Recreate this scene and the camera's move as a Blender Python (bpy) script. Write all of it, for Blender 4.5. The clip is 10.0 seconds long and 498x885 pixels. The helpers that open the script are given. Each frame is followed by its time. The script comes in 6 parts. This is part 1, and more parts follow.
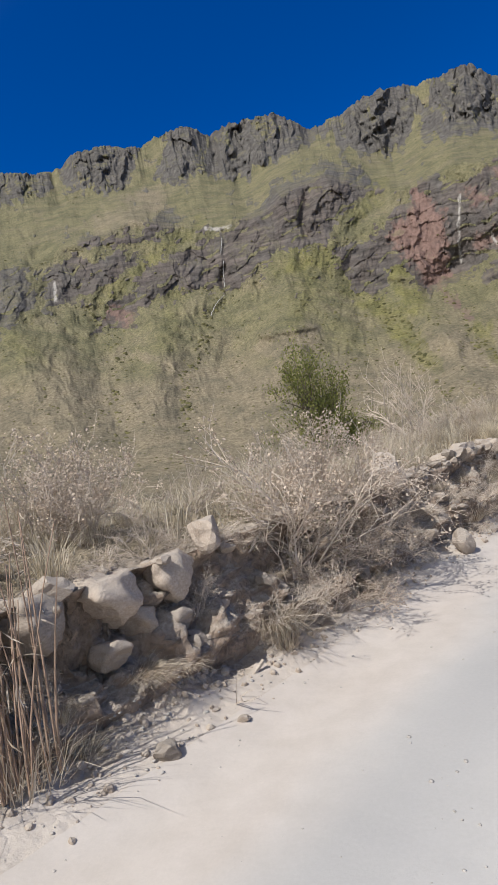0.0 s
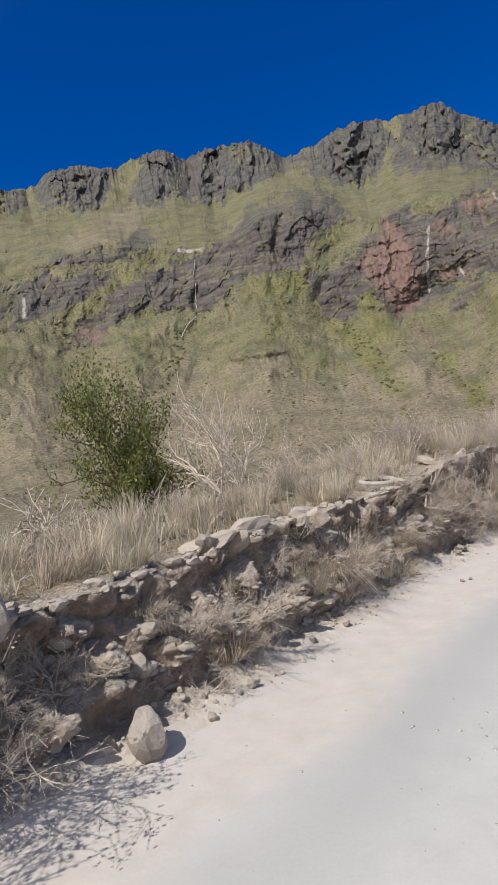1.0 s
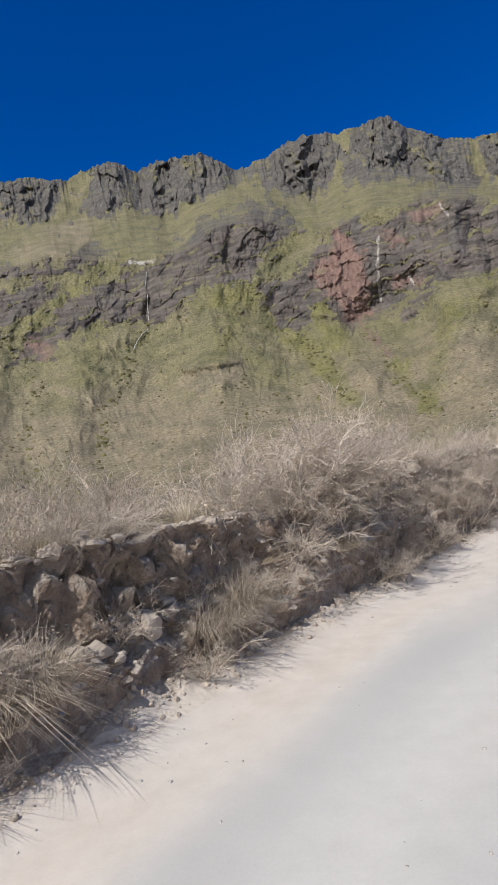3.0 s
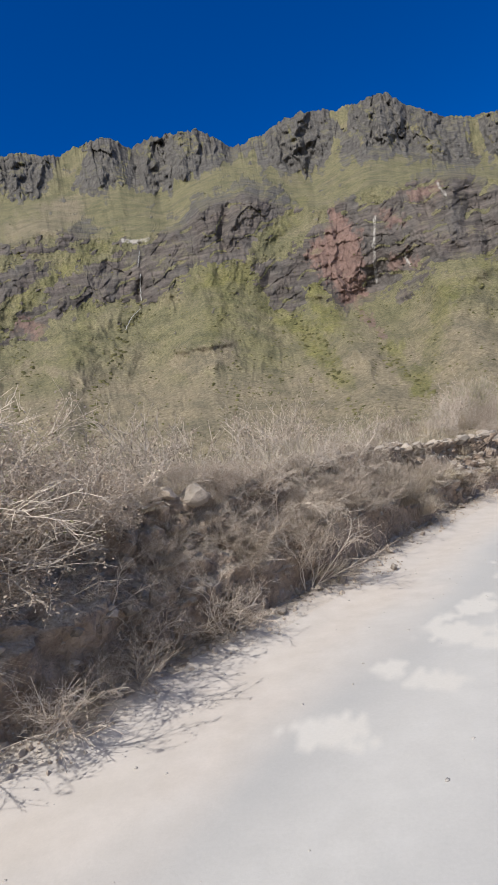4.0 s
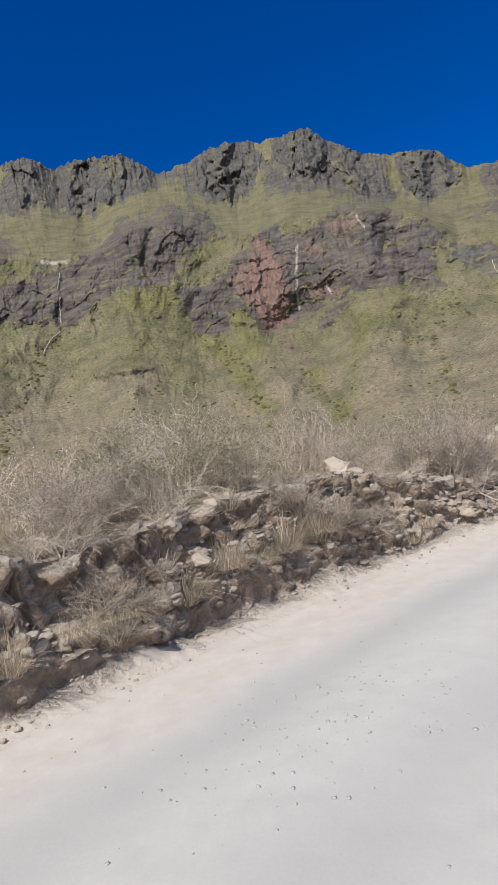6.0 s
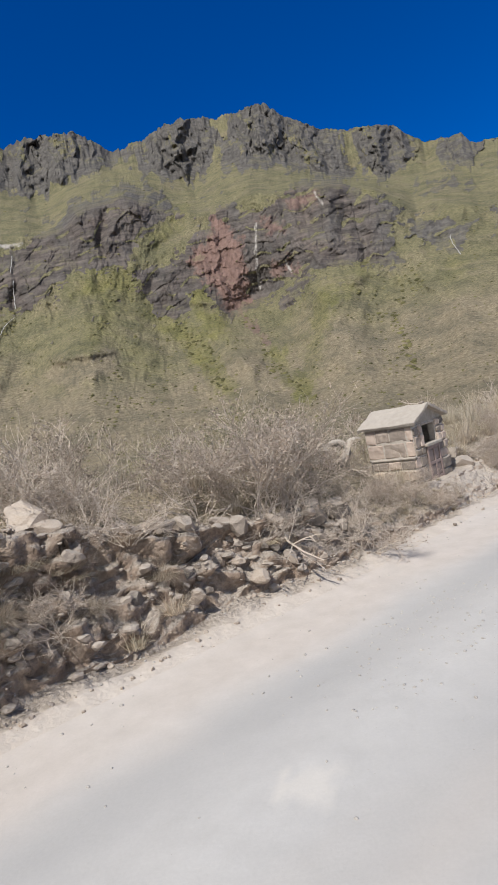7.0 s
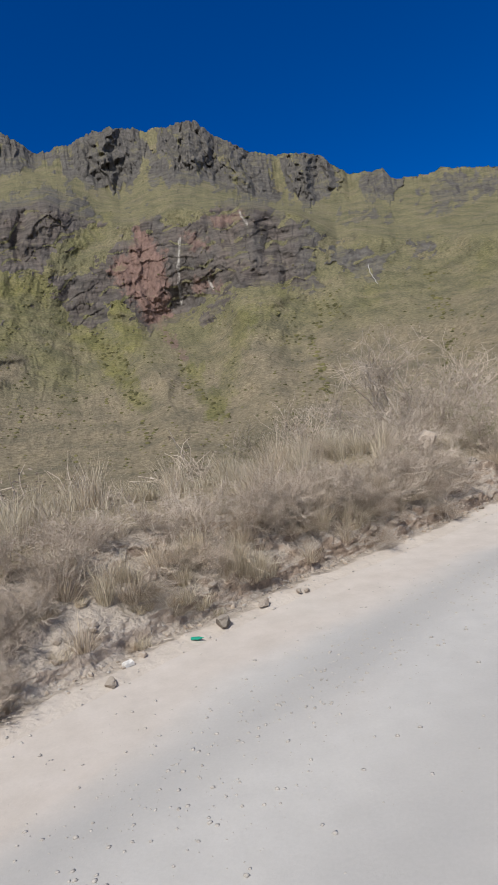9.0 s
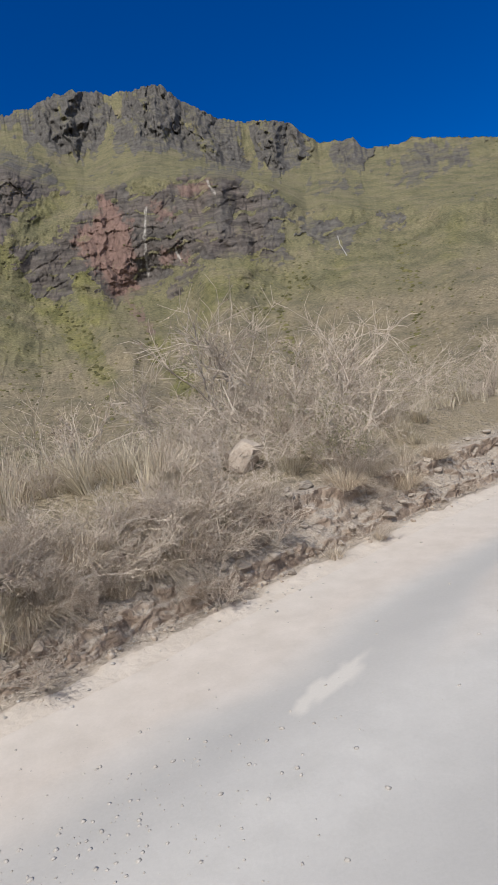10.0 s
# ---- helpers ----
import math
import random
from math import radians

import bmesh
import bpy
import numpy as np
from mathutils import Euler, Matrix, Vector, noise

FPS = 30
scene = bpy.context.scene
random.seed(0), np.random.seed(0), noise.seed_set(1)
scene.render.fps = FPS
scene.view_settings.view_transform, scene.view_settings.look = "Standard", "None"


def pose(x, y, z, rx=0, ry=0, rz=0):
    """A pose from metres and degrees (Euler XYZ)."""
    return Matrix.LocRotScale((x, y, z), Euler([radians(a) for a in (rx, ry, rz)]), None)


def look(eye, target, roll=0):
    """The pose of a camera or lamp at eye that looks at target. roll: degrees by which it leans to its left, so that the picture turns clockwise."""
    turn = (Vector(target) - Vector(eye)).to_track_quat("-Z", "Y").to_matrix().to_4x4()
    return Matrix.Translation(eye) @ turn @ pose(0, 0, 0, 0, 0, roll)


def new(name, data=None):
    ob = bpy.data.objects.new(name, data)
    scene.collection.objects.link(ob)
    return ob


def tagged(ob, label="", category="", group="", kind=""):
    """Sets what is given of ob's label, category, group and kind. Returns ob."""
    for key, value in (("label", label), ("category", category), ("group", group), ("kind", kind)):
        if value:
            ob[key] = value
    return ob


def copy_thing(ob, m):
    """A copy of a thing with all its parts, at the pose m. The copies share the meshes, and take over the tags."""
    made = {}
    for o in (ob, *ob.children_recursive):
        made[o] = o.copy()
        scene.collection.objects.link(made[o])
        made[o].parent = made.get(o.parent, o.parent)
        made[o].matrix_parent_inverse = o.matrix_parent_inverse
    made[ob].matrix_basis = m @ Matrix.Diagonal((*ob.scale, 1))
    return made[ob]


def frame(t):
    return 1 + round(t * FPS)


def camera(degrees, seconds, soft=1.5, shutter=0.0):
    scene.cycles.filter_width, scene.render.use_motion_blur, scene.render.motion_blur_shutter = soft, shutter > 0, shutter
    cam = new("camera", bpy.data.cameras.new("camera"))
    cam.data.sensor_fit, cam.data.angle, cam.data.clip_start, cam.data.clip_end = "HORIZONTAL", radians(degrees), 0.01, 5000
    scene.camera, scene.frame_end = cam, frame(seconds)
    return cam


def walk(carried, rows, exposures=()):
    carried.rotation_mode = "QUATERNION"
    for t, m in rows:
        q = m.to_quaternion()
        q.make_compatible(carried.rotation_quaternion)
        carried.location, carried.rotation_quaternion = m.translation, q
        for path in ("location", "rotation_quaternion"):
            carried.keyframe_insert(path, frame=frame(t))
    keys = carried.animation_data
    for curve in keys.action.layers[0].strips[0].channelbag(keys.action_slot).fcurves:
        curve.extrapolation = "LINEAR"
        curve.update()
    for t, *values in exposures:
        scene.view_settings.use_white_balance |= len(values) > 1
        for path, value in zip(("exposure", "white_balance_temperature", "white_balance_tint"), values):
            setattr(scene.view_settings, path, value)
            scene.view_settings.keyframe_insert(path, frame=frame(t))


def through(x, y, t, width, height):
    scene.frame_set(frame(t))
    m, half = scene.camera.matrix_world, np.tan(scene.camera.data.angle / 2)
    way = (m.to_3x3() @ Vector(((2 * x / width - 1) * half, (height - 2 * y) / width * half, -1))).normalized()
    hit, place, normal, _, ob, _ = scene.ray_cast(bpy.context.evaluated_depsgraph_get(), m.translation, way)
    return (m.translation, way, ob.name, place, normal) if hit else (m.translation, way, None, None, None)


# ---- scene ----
cam = camera(44.3, 10.0, soft=0.8)
PATH = [
    (0, (-1.529, 4.373, 2.237), (-1.74, 6.362, 2.231), -8.7),
    (0.5, (0.169, 6.732, 2.294), (0.014, 8.726, 2.268), -7.9),
    (1, (1.851, 9.041, 2.308), (1.742, 11.037, 2.36), -7.6),
    (1.5, (3.501, 11.361, 2.348), (3.408, 13.359, 2.343), -8.0),
    (2, (5.355, 13.634, 2.349), (5.306, 15.634, 2.379), -8.9),
    (2.5, (7.174, 16.049, 2.325), (7.154, 18.047, 2.396), -9.7),
    (2.7, (7.928, 17.024, 2.351), (7.933, 19.022, 2.423), -9.3),
    (3.8, (12.202, 22.405, 2.29), (12.23, 24.405, 2.336), -9.2),
    (4, (12.997, 23.377, 2.229), (13.019, 25.377, 2.239), -8.9),
    (4.5, (15.029, 25.784, 2.293), (15.124, 27.781, 2.309), -9.2),
    (5, (17.199, 28.097, 2.294), (17.309, 30.094, 2.29), -10.7),
    (5.2, (18.018, 29.027, 2.355), (18.165, 31.022, 2.356), -8.8),
    (6.3, (22.753, 33.936, 2.256), (23.059, 35.911, 2.313), -10.8),
    (6.5, (23.657, 34.782, 2.303), (23.975, 36.757, 2.278), -11.9),
    (6.9, (25.563, 36.361, 2.25), (25.925, 38.327, 2.31), -12.2),
    (7, (26.034, 36.748, 2.288), (26.382, 38.718, 2.264), -11.4),
    (7.5, (28.468, 38.556, 2.28), (28.927, 40.503, 2.264), -9.7),
    (8, (30.849, 40.34, 2.312), (31.306, 42.286, 2.244), -10.0),
    (8.5, (33.237, 42.064, 2.291), (33.736, 43.998, 2.197), -8.2),
    (9, (35.803, 43.716, 2.271), (36.404, 45.623, 2.254), -9.2),
    (9.5, (38.352, 45.313, 2.269), (39.001, 47.205, 2.287), -8.2),
    (10, (40.84, 47.019, 2.272), (41.51, 48.9, 2.157), -9.6),
]
walk(cam, [(t, look(eye, target, roll)) for t, eye, target, roll in PATH], [(0, -0.05, 6400, 10), (5, -0.05, 6350, 10), (7.5, -0.12, 6350, 10), (8.5, -0.22, 6400, 10), (9, -0.3, 6400, 10), (10, -0.25, 6400, 10)])

# ---- world, sun ----
SUN_AZ, SUN_EL = 217.0, 50.0
sky = bpy.data.worlds.new("sky")
scene.world = sky
sky.use_nodes = True
wn, wl = sky.node_tree.nodes, sky.node_tree.links
air = wn.new("ShaderNodeTexSky")
air.sky_type, air.sun_disc = "NISHITA", False
air.sun_elevation, air.sun_rotation = radians(SUN_EL), radians(SUN_AZ)
air.altitude, air.air_density, air.dust_density, air.ozone_density = 2600, 1.0, 3.0, 6.0
deep = wn.new("ShaderNodeHueSaturation")
deep.inputs["Hue"].default_value, deep.inputs["Saturation"].default_value = 0.514, 1.42
wl.new(air.outputs[0], deep.inputs["Color"])
# added whitening over half the sky, round the unseen sun: neutral fill for shadows
fill_sky = wn.new("ShaderNodeHueSaturation")
fill_sky.inputs["Hue"].default_value, fill_sky.inputs["Saturation"].default_value = 0.5, 0.3
wl.new(air.outputs[0], fill_sky.inputs["Color"])
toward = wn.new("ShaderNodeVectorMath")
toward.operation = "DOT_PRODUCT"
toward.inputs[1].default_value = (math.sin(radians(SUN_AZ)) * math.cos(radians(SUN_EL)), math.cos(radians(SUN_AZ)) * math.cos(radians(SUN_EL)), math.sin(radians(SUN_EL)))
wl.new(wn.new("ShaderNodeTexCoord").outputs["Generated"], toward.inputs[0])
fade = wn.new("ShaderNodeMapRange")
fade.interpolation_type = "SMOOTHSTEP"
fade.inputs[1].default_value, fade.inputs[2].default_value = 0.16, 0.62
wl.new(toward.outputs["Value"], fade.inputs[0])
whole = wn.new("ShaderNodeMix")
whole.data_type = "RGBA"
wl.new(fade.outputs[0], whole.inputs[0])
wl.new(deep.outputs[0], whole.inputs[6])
wl.new(fill_sky.outputs[0], whole.inputs[7])
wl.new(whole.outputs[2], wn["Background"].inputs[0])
wn["Background"].inputs[1].default_value = 0.13
sun = new("sun", bpy.data.lights.new("sun", "SUN"))
sun.data.energy, sun.data.angle, sun.data.color = 4.6, radians(0.55), (1.0, 0.955, 0.89)
sun_way = Vector((math.sin(radians(SUN_AZ)) * math.cos(radians(SUN_EL)), math.cos(radians(SUN_AZ)) * math.cos(radians(SUN_EL)), math.sin(radians(SUN_EL))))
sun.matrix_world = look(sun_way * 60, (0, 0, 0))


# ---- materials ----
def nodes_of(name, rough=0.95):
    m = bpy.data.materials.new(name)
    m.use_nodes = True
    n, l = m.node_tree.nodes, m.node_tree.links
    b = n["Principled BSDF"]
    b.inputs["Roughness"].default_value = rough
    b.inputs["Specular IOR Level"].default_value = 0.25
    return m, n, l, b


def noise_node(n, l, scale, detail=4, rough=0.6, where=None, stretch=None):
    t = n.new("ShaderNodeTexNoise")
    t.inputs["Scale"].default_value, t.inputs["Detail"].default_value, t.inputs["Roughness"].default_value = scale, detail, rough
    src = where or n.new("ShaderNodeNewGeometry").outputs["Position"]
    if stretch:
        mp = n.new("ShaderNodeMapping")
        mp.inputs["Scale"].default_value = stretch
        l.new(src, mp.inputs[0])
        src = mp.outputs[0]
    l.new(src, t.inputs["Vector"])
    return t.outputs["Fac"]


def ramp(n, l, fac, lo, hi, a=0.35, b=0.65):
    r = n.new("ShaderNodeValToRGB")
    r.color_ramp.elements[0].position, r.color_ramp.elements[1].position = a, b
    r.color_ramp.elements[0].color, r.color_ramp.elements[1].color = (*lo, 1), (*hi, 1)
    l.new(fac, r.inputs[0])
    return r.outputs[0]


def level(n, l, fac, a, b, lo=0.0, hi=1.0):
    r = n.new("ShaderNodeMapRange")
    r.inputs[1].default_value, r.inputs[2].default_value, r.inputs[3].default_value, r.inputs[4].default_value = a, b, lo, hi
    l.new(fac, r.inputs[0])
    return r.outputs[0]


def blend(n, l, fac, a, b, kind="MIX"):
    x = n.new("ShaderNodeMix")
    x.data_type, x.blend_type = "RGBA", kind
    for sock, v in ((x.inputs[0], fac), (x.inputs[6], a), (x.inputs[7], b)):
        if isinstance(v, (int, float)):
            sock.default_value = v
        elif isinstance(v, tuple):
            sock.default_value = (*v, 1)
        else:
            l.new(v, sock)
    return x.outputs[2]


def calc(n, l, op, a, b=0.0):
    x = n.new("ShaderNodeMath")
    x.operation = op
    for sock, v in zip(x.inputs, (a, b)):
        if isinstance(v, (int, float)):
            sock.default_value = v
        else:
            l.new(v, sock)
    return x.outputs[0]


def bumped(n, l, b, fac, strength, distance):
    x = n.new("ShaderNodeBump")
    x.inputs["Strength"].default_value, x.inputs["Distance"].default_value = strength, distance
    l.new(fac, x.inputs["Height"])
    l.new(x.outputs[0], b.inputs["Normal"])


def attr(n, name, out="Fac"):
    x = n.new("ShaderNodeAttribute")
    x.attribute_name = name
    return x.outputs[out]


def plain_mat(name, lo, hi, scale=20.0, rough=0.9, bump=0.4, depth=0.01, vary=0.0, dust=0.0):
    """A weathered surface: two scales of noise between two colours, relief, a tone for each object, and dust on what faces up."""
    m, n, l, b = nodes_of(name, rough)
    where = n.new("ShaderNodeTexCoord").outputs["Object"]
    fine, broad = noise_node(n, l, scale, 6, 0.65, where), noise_node(n, l, scale / 7, 3, 0.5, where)
    c = ramp(n, l, fine, lo, hi, 0.3, 0.7)
    c = blend(n, l, level(n, l, broad, 0.35, 0.7, 0, 0.55), c, tuple(0.6 * v + 0.4 * w for v, w in zip(lo, hi)))
    if vary:
        rnd = n.new("ShaderNodeObjectInfo").outputs["Random"]
        c = blend(n, l, 1.0, c, ramp(n, l, rnd, (1 - vary, 1 - vary, 1 - vary), (1 + vary * 0.6, 1 + vary * 0.5, 1 + vary * 0.4), 0, 1), "MULTIPLY")
    if dust:
        up = n.new("ShaderNodeSeparateXYZ")
        l.new(n.new("ShaderNodeNewGeometry").outputs["Normal"], up.inputs[0])
        c = blend(n, l, level(n, l, calc(n, l, "ADD", up.outputs[2], calc(n, l, "MULTIPLY", broad, 0.5)), 0.5, 1.2, 0, dust), c, (0.52, 0.47, 0.41))
    l.new(c, b.inputs["Base Color"])
    bumped(n, l, b, fine, bump, depth)
    return m


def leaf_mat(name, lo, hi, rough=0.7, through=0.25):
    m, n, l, b = nodes_of(name, rough)
    g = n.new("ShaderNodeNewGeometry").outputs["Random Per Island"]
    c = ramp(n, l, g, lo, hi, 0, 1)
    rnd = n.new("ShaderNodeObjectInfo").outputs["Random"]
    c = blend(n, l, 1.0, c, ramp(n, l, rnd, (0.62, 0.6, 0.58), (1.2, 1.17, 1.12), 0, 1), "MULTIPLY")
    l.new(c, b.inputs["Base Color"])
    t = n.new("ShaderNodeBsdfTranslucent")
    l.new(c, t.inputs[0])
    mix = n.new("ShaderNodeMixShader")
    mix.inputs[0].default_value = through
    l.new(b.outputs[0], mix.inputs[1])
    l.new(t.outputs[0], mix.inputs[2])
    l.new(mix.outputs[0], n["Material Output"].inputs[0])
    return m


def road_mat():
    m, n, l, b = nodes_of("pale_dust", 0.97)
    fine, mid, broad = noise_node(n, l, 38, 8, 0.7), noise_node(n, l, 3.2, 5, 0.6), noise_node(n, l, 0.45, 3, 0.5)
    grey = ramp(n, l, mid, (0.475, 0.462, 0.44), (0.535, 0.52, 0.497), 0.3, 0.7)
    grey = blend(n, l, attr(n, "track"), grey, (0.425, 0.415, 0.40))
    warm = ramp(n, l, mid, (0.50, 0.45, 0.40), (0.58, 0.525, 0.475), 0.3, 0.7)
    c = blend(n, l, attr(n, "warm"), grey, warm)
    c = blend(n, l, level(n, l, broad, 0.4, 0.65, 0, 0.25), c, (0.55, 0.525, 0.49))
    c = blend(n, l, attr(n, "crust"), c, (0.575, 0.548, 0.507))
    c = blend(n, l, 1.0, c, ramp(n, l, fine, (0.955, 0.955, 0.955), (1.03, 1.03, 1.03), 0.3, 0.7), "MULTIPLY")
    l.new(c, b.inputs["Base Color"])
    bumped(n, l, b, calc(n, l, "ADD", fine, calc(n, l, "MULTIPLY", mid, 1.5)), 0.16, 0.01)
    return m


def bank_mat():
    m, n, l, b = nodes_of("dry_earth", 0.97)
    fine, mid, broad = noise_node(n, l, 26, 8, 0.7), noise_node(n, l, 4.5, 5, 0.65), noise_node(n, l, 0.8, 4, 0.5)
    # steep earth is darker and redder to take in its shade; dusty tops paler
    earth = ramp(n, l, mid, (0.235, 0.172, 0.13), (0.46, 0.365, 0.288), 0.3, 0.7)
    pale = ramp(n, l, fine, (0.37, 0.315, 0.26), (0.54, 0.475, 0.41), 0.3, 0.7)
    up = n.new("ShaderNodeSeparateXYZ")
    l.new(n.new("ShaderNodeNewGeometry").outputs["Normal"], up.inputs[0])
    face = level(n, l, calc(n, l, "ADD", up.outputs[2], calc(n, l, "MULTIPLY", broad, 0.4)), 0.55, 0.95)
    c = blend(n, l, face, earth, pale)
    straw = ramp(n, l, fine, (0.21, 0.172, 0.115), (0.40, 0.34, 0.24), 0.3, 0.7)
    c = blend(n, l, calc(n, l, "MULTIPLY", attr(n, "straw"), level(n, l, mid, 0.3, 0.5, 0.55, 1.0)), c, straw)
    c = blend(n, l, 1.0, c, ramp(n, l, fine, (0.85, 0.84, 0.83), (1.08, 1.08, 1.08), 0.3, 0.7), "MULTIPLY")
    dust = blend(n, l, level(n, l, noise_node(n, l, 0.45, 3, 0.5), 0.4, 0.65, 0, 0.35), ramp(n, l, noise_node(n, l, 3.2, 5, 0.6), (0.48, 0.425, 0.37), (0.56, 0.50, 0.44), 0.3, 0.7), (0.57, 0.52, 0.465))
    apron = attr(n, "apron")
    c = blend(n, l, apron, c, dust)
    l.new(c, b.inputs["Base Color"])
    crumble = n.new("ShaderNodeTexVoronoi")
    crumble.inputs["Scale"].default_value = 11
    jitter = n.new("ShaderNodeVectorMath")
    jitter.operation = "MULTIPLY_ADD"
    wob = n.new("ShaderNodeTexNoise")
    wob.inputs["Scale"].default_value = 6
    l.new(n.new("ShaderNodeNewGeometry").outputs["Position"], wob.inputs["Vector"])
    l.new(wob.outputs["Color"], jitter.inputs[0])
    jitter.inputs[1].default_value = (0.16, 0.16, 0.16)
    l.new(n.new("ShaderNodeNewGeometry").outputs["Position"], jitter.inputs[2])
    l.new(jitter.outputs[0], crumble.inputs["Vector"])
    lumps = level(n, l, crumble.outputs["Distance"], 0.0, 0.75, 1.0, 0.0)
    relief = calc(n, l, "ADD", calc(n, l, "ADD", fine, calc(n, l, "MULTIPLY", mid, 2.0)), calc(n, l, "MULTIPLY", lumps, 0.9))
    bumped(n, l, b, calc(n, l, "MULTIPLY", relief, level(n, l, apron, 0, 0.6, 1, 0.14)), 0.9, 0.05)
    return m


def mountain_mat():
    m, n, l, b = nodes_of("mountain_side", 0.95)
    zone = n.new("ShaderNodeSeparateColor")
    l.new(attr(n, "zone", "Color"), zone.inputs[0])
    fine, mid, broad = noise_node(n, l, 0.3, 8, 0.75), noise_node(n, l, 0.03, 6, 0.6), noise_node(n, l, 0.006, 4, 0.55)
    strata = noise_node(n, l, 0.06, 6, 0.65, stretch=(0.35, 0.35, 2.2))
    ribs = noise_node(n, l, 0.11, 6, 0.7, stretch=(1.0, 1.0, 0.22))
    grass = ramp(n, l, fine, (0.082, 0.076, 0.042), (0.24, 0.222, 0.13), 0.32, 0.66)
    # green of rich grass; also tints the spurs' flanks in place of shade
    lush_and_shade = ramp(n, l, fine, (0.08, 0.08, 0.03), (0.24, 0.224, 0.095), 0.32, 0.66)
    grass = blend(n, l, level(n, l, calc(n, l, "ADD", attr(n, "lush_and_shade"), calc(n, l, "MULTIPLY", mid, 0.5)), 0.35, 1.35), grass, lush_and_shade)
    dry = ramp(n, l, fine, (0.11, 0.092, 0.063), (0.31, 0.265, 0.185), 0.32, 0.66)
    grass = blend(n, l, level(n, l, calc(n, l, "ADD", zone.outputs[2], calc(n, l, "MULTIPLY", calc(n, l, "SUBTRACT", broad, 0.5), 1.2)), 0.15, 0.75), grass, dry)
    grass = blend(n, l, level(n, l, noise_node(n, l, 0.017, 6, 0.7), 0.5, 0.72, 0, 0.75), grass, dry)
    grass = blend(n, l, 1.0, grass, ramp(n, l, mid, (0.74, 0.76, 0.76), (1.12, 1.1, 1.08), 0.35, 0.6), "MULTIPLY")
    paths = noise_node(n, l, 0.5, 5, 0.65, stretch=(0.25, 0.25, 1.0))
    grass = blend(n, l, 1.0, grass, ramp(n, l, paths, (0.94, 0.94, 0.94), (1.04, 1.04, 1.04), 0.36, 0.62), "MULTIPLY")
    speck = noise_node(n, l, 0.9, 4, 0.7)
    grass = blend(n, l, 1.0, grass, ramp(n, l, speck, (0.68, 0.69, 0.7), (1.22, 1.22, 1.2), 0.34, 0.64), "MULTIPLY")
    tuft = n.new("ShaderNodeTexVoronoi")
    tuft.inputs["Scale"].default_value = 0.2
    squat = n.new("ShaderNodeMapping")
    squat.inputs["Scale"].default_value = (1, 0.5, 0.6)
    l.new(n.new("ShaderNodeNewGeometry").outputs["Position"], squat.inputs[0])
    l.new(squat.outputs[0], tuft.inputs["Vector"])
    shrubby = calc(n, l, "MULTIPLY", level(n, l, tuft.outputs["Distance"], 0.4, 0.2), level(n, l, mid, 0.54, 0.68))
    grass = blend(n, l, calc(n, l, "MULTIPLY", shrubby, 0.62), grass, (0.075, 0.073, 0.032))
    grey = ramp(n, l, calc(n, l, "ADD", calc(n, l, "MULTIPLY", ribs, 0.6), calc(n, l, "MULTIPLY", strata, 0.4)), (0.036, 0.034, 0.032), (0.185, 0.172, 0.16), 0.34, 0.68)
    brown = ramp(n, l, strata, (0.046, 0.038, 0.035), (0.178, 0.147, 0.131), 0.35, 0.65)
    rock = blend(n, l, attr(n, "brown"), grey, brown)
    red = ramp(n, l, ribs, (0.13, 0.083, 0.07), (0.285, 0.182, 0.152), 0.33, 0.66)
    rock = blend(n, l, calc(n, l, "MULTIPLY", zone.outputs[1], 0.88), rock, red)
    rock = blend(n, l, level(n, l, attr(n, "crack"), 0.0, 0.1, 0.16, 0.0), rock, (0.035, 0.032, 0.03))
    lie = n.new("ShaderNodeSeparateXYZ")
    l.new(n.new("ShaderNodeNewGeometry").outputs["Normal"], lie.inputs[0])
    moss = calc(n, l, "MULTIPLY", level(n, l, calc(n, l, "ADD", lie.outputs[2], calc(n, l, "MULTIPLY", calc(n, l, "SUBTRACT", mid, 0.5), 1.2)), 0.7, 0.95), 0.5)
    rock = blend(n, l, moss, rock, grass)
    edge = noise_node(n, l, 0.07, 6, 0.65)
    cut = level(n, l, calc(n, l, "ADD", zone.outputs[0], calc(n, l, "ADD", calc(n, l, "MULTIPLY", calc(n, l, "SUBTRACT", edge, 0.5), 1.5), calc(n, l, "MULTIPLY", calc(n, l, "SUBTRACT", fine, 0.5), 0.3))), 0.44, 0.54)
    c = blend(n, l, cut, grass, rock)
    c = blend(n, l, calc(n, l, "MULTIPLY", attr(n, "streak"), level(n, l, ribs, 0.35, 0.55)), c, (0.40, 0.375, 0.345))
    l.new(c, b.inputs["Base Color"])
    bumped(n, l, b, calc(n, l, "ADD", fine, calc(n, l, "MULTIPLY", ribs, calc(n, l, "MULTIPLY", zone.outputs[0], 2.0))), 0.6, 2.6)
    return m


M_ROAD, M_BANK, M_MOUNT = road_mat(), bank_mat(), mountain_mat()
M_STONE = plain_mat("dusty_stone", (0.3, 0.243, 0.198), (0.52, 0.45, 0.38), 14, 0.95, 0.7, 0.02, 0.22, 0.45)
M_CLOD = plain_mat("brown_clod", (0.27, 0.215, 0.17), (0.45, 0.385, 0.32), 14, 0.97, 0.6, 0.02, 0.0, 0.5)
M_BUSH = leaf_mat("mountain_bush", (0.055, 0.054, 0.024), (0.16, 0.15, 0.07), 0.9, 0.0)
M_PEBBLE = plain_mat("pale_pebble", (0.30, 0.275, 0.25), (0.56, 0.53, 0.49), 40, 0.95, 0.05, 0.001)
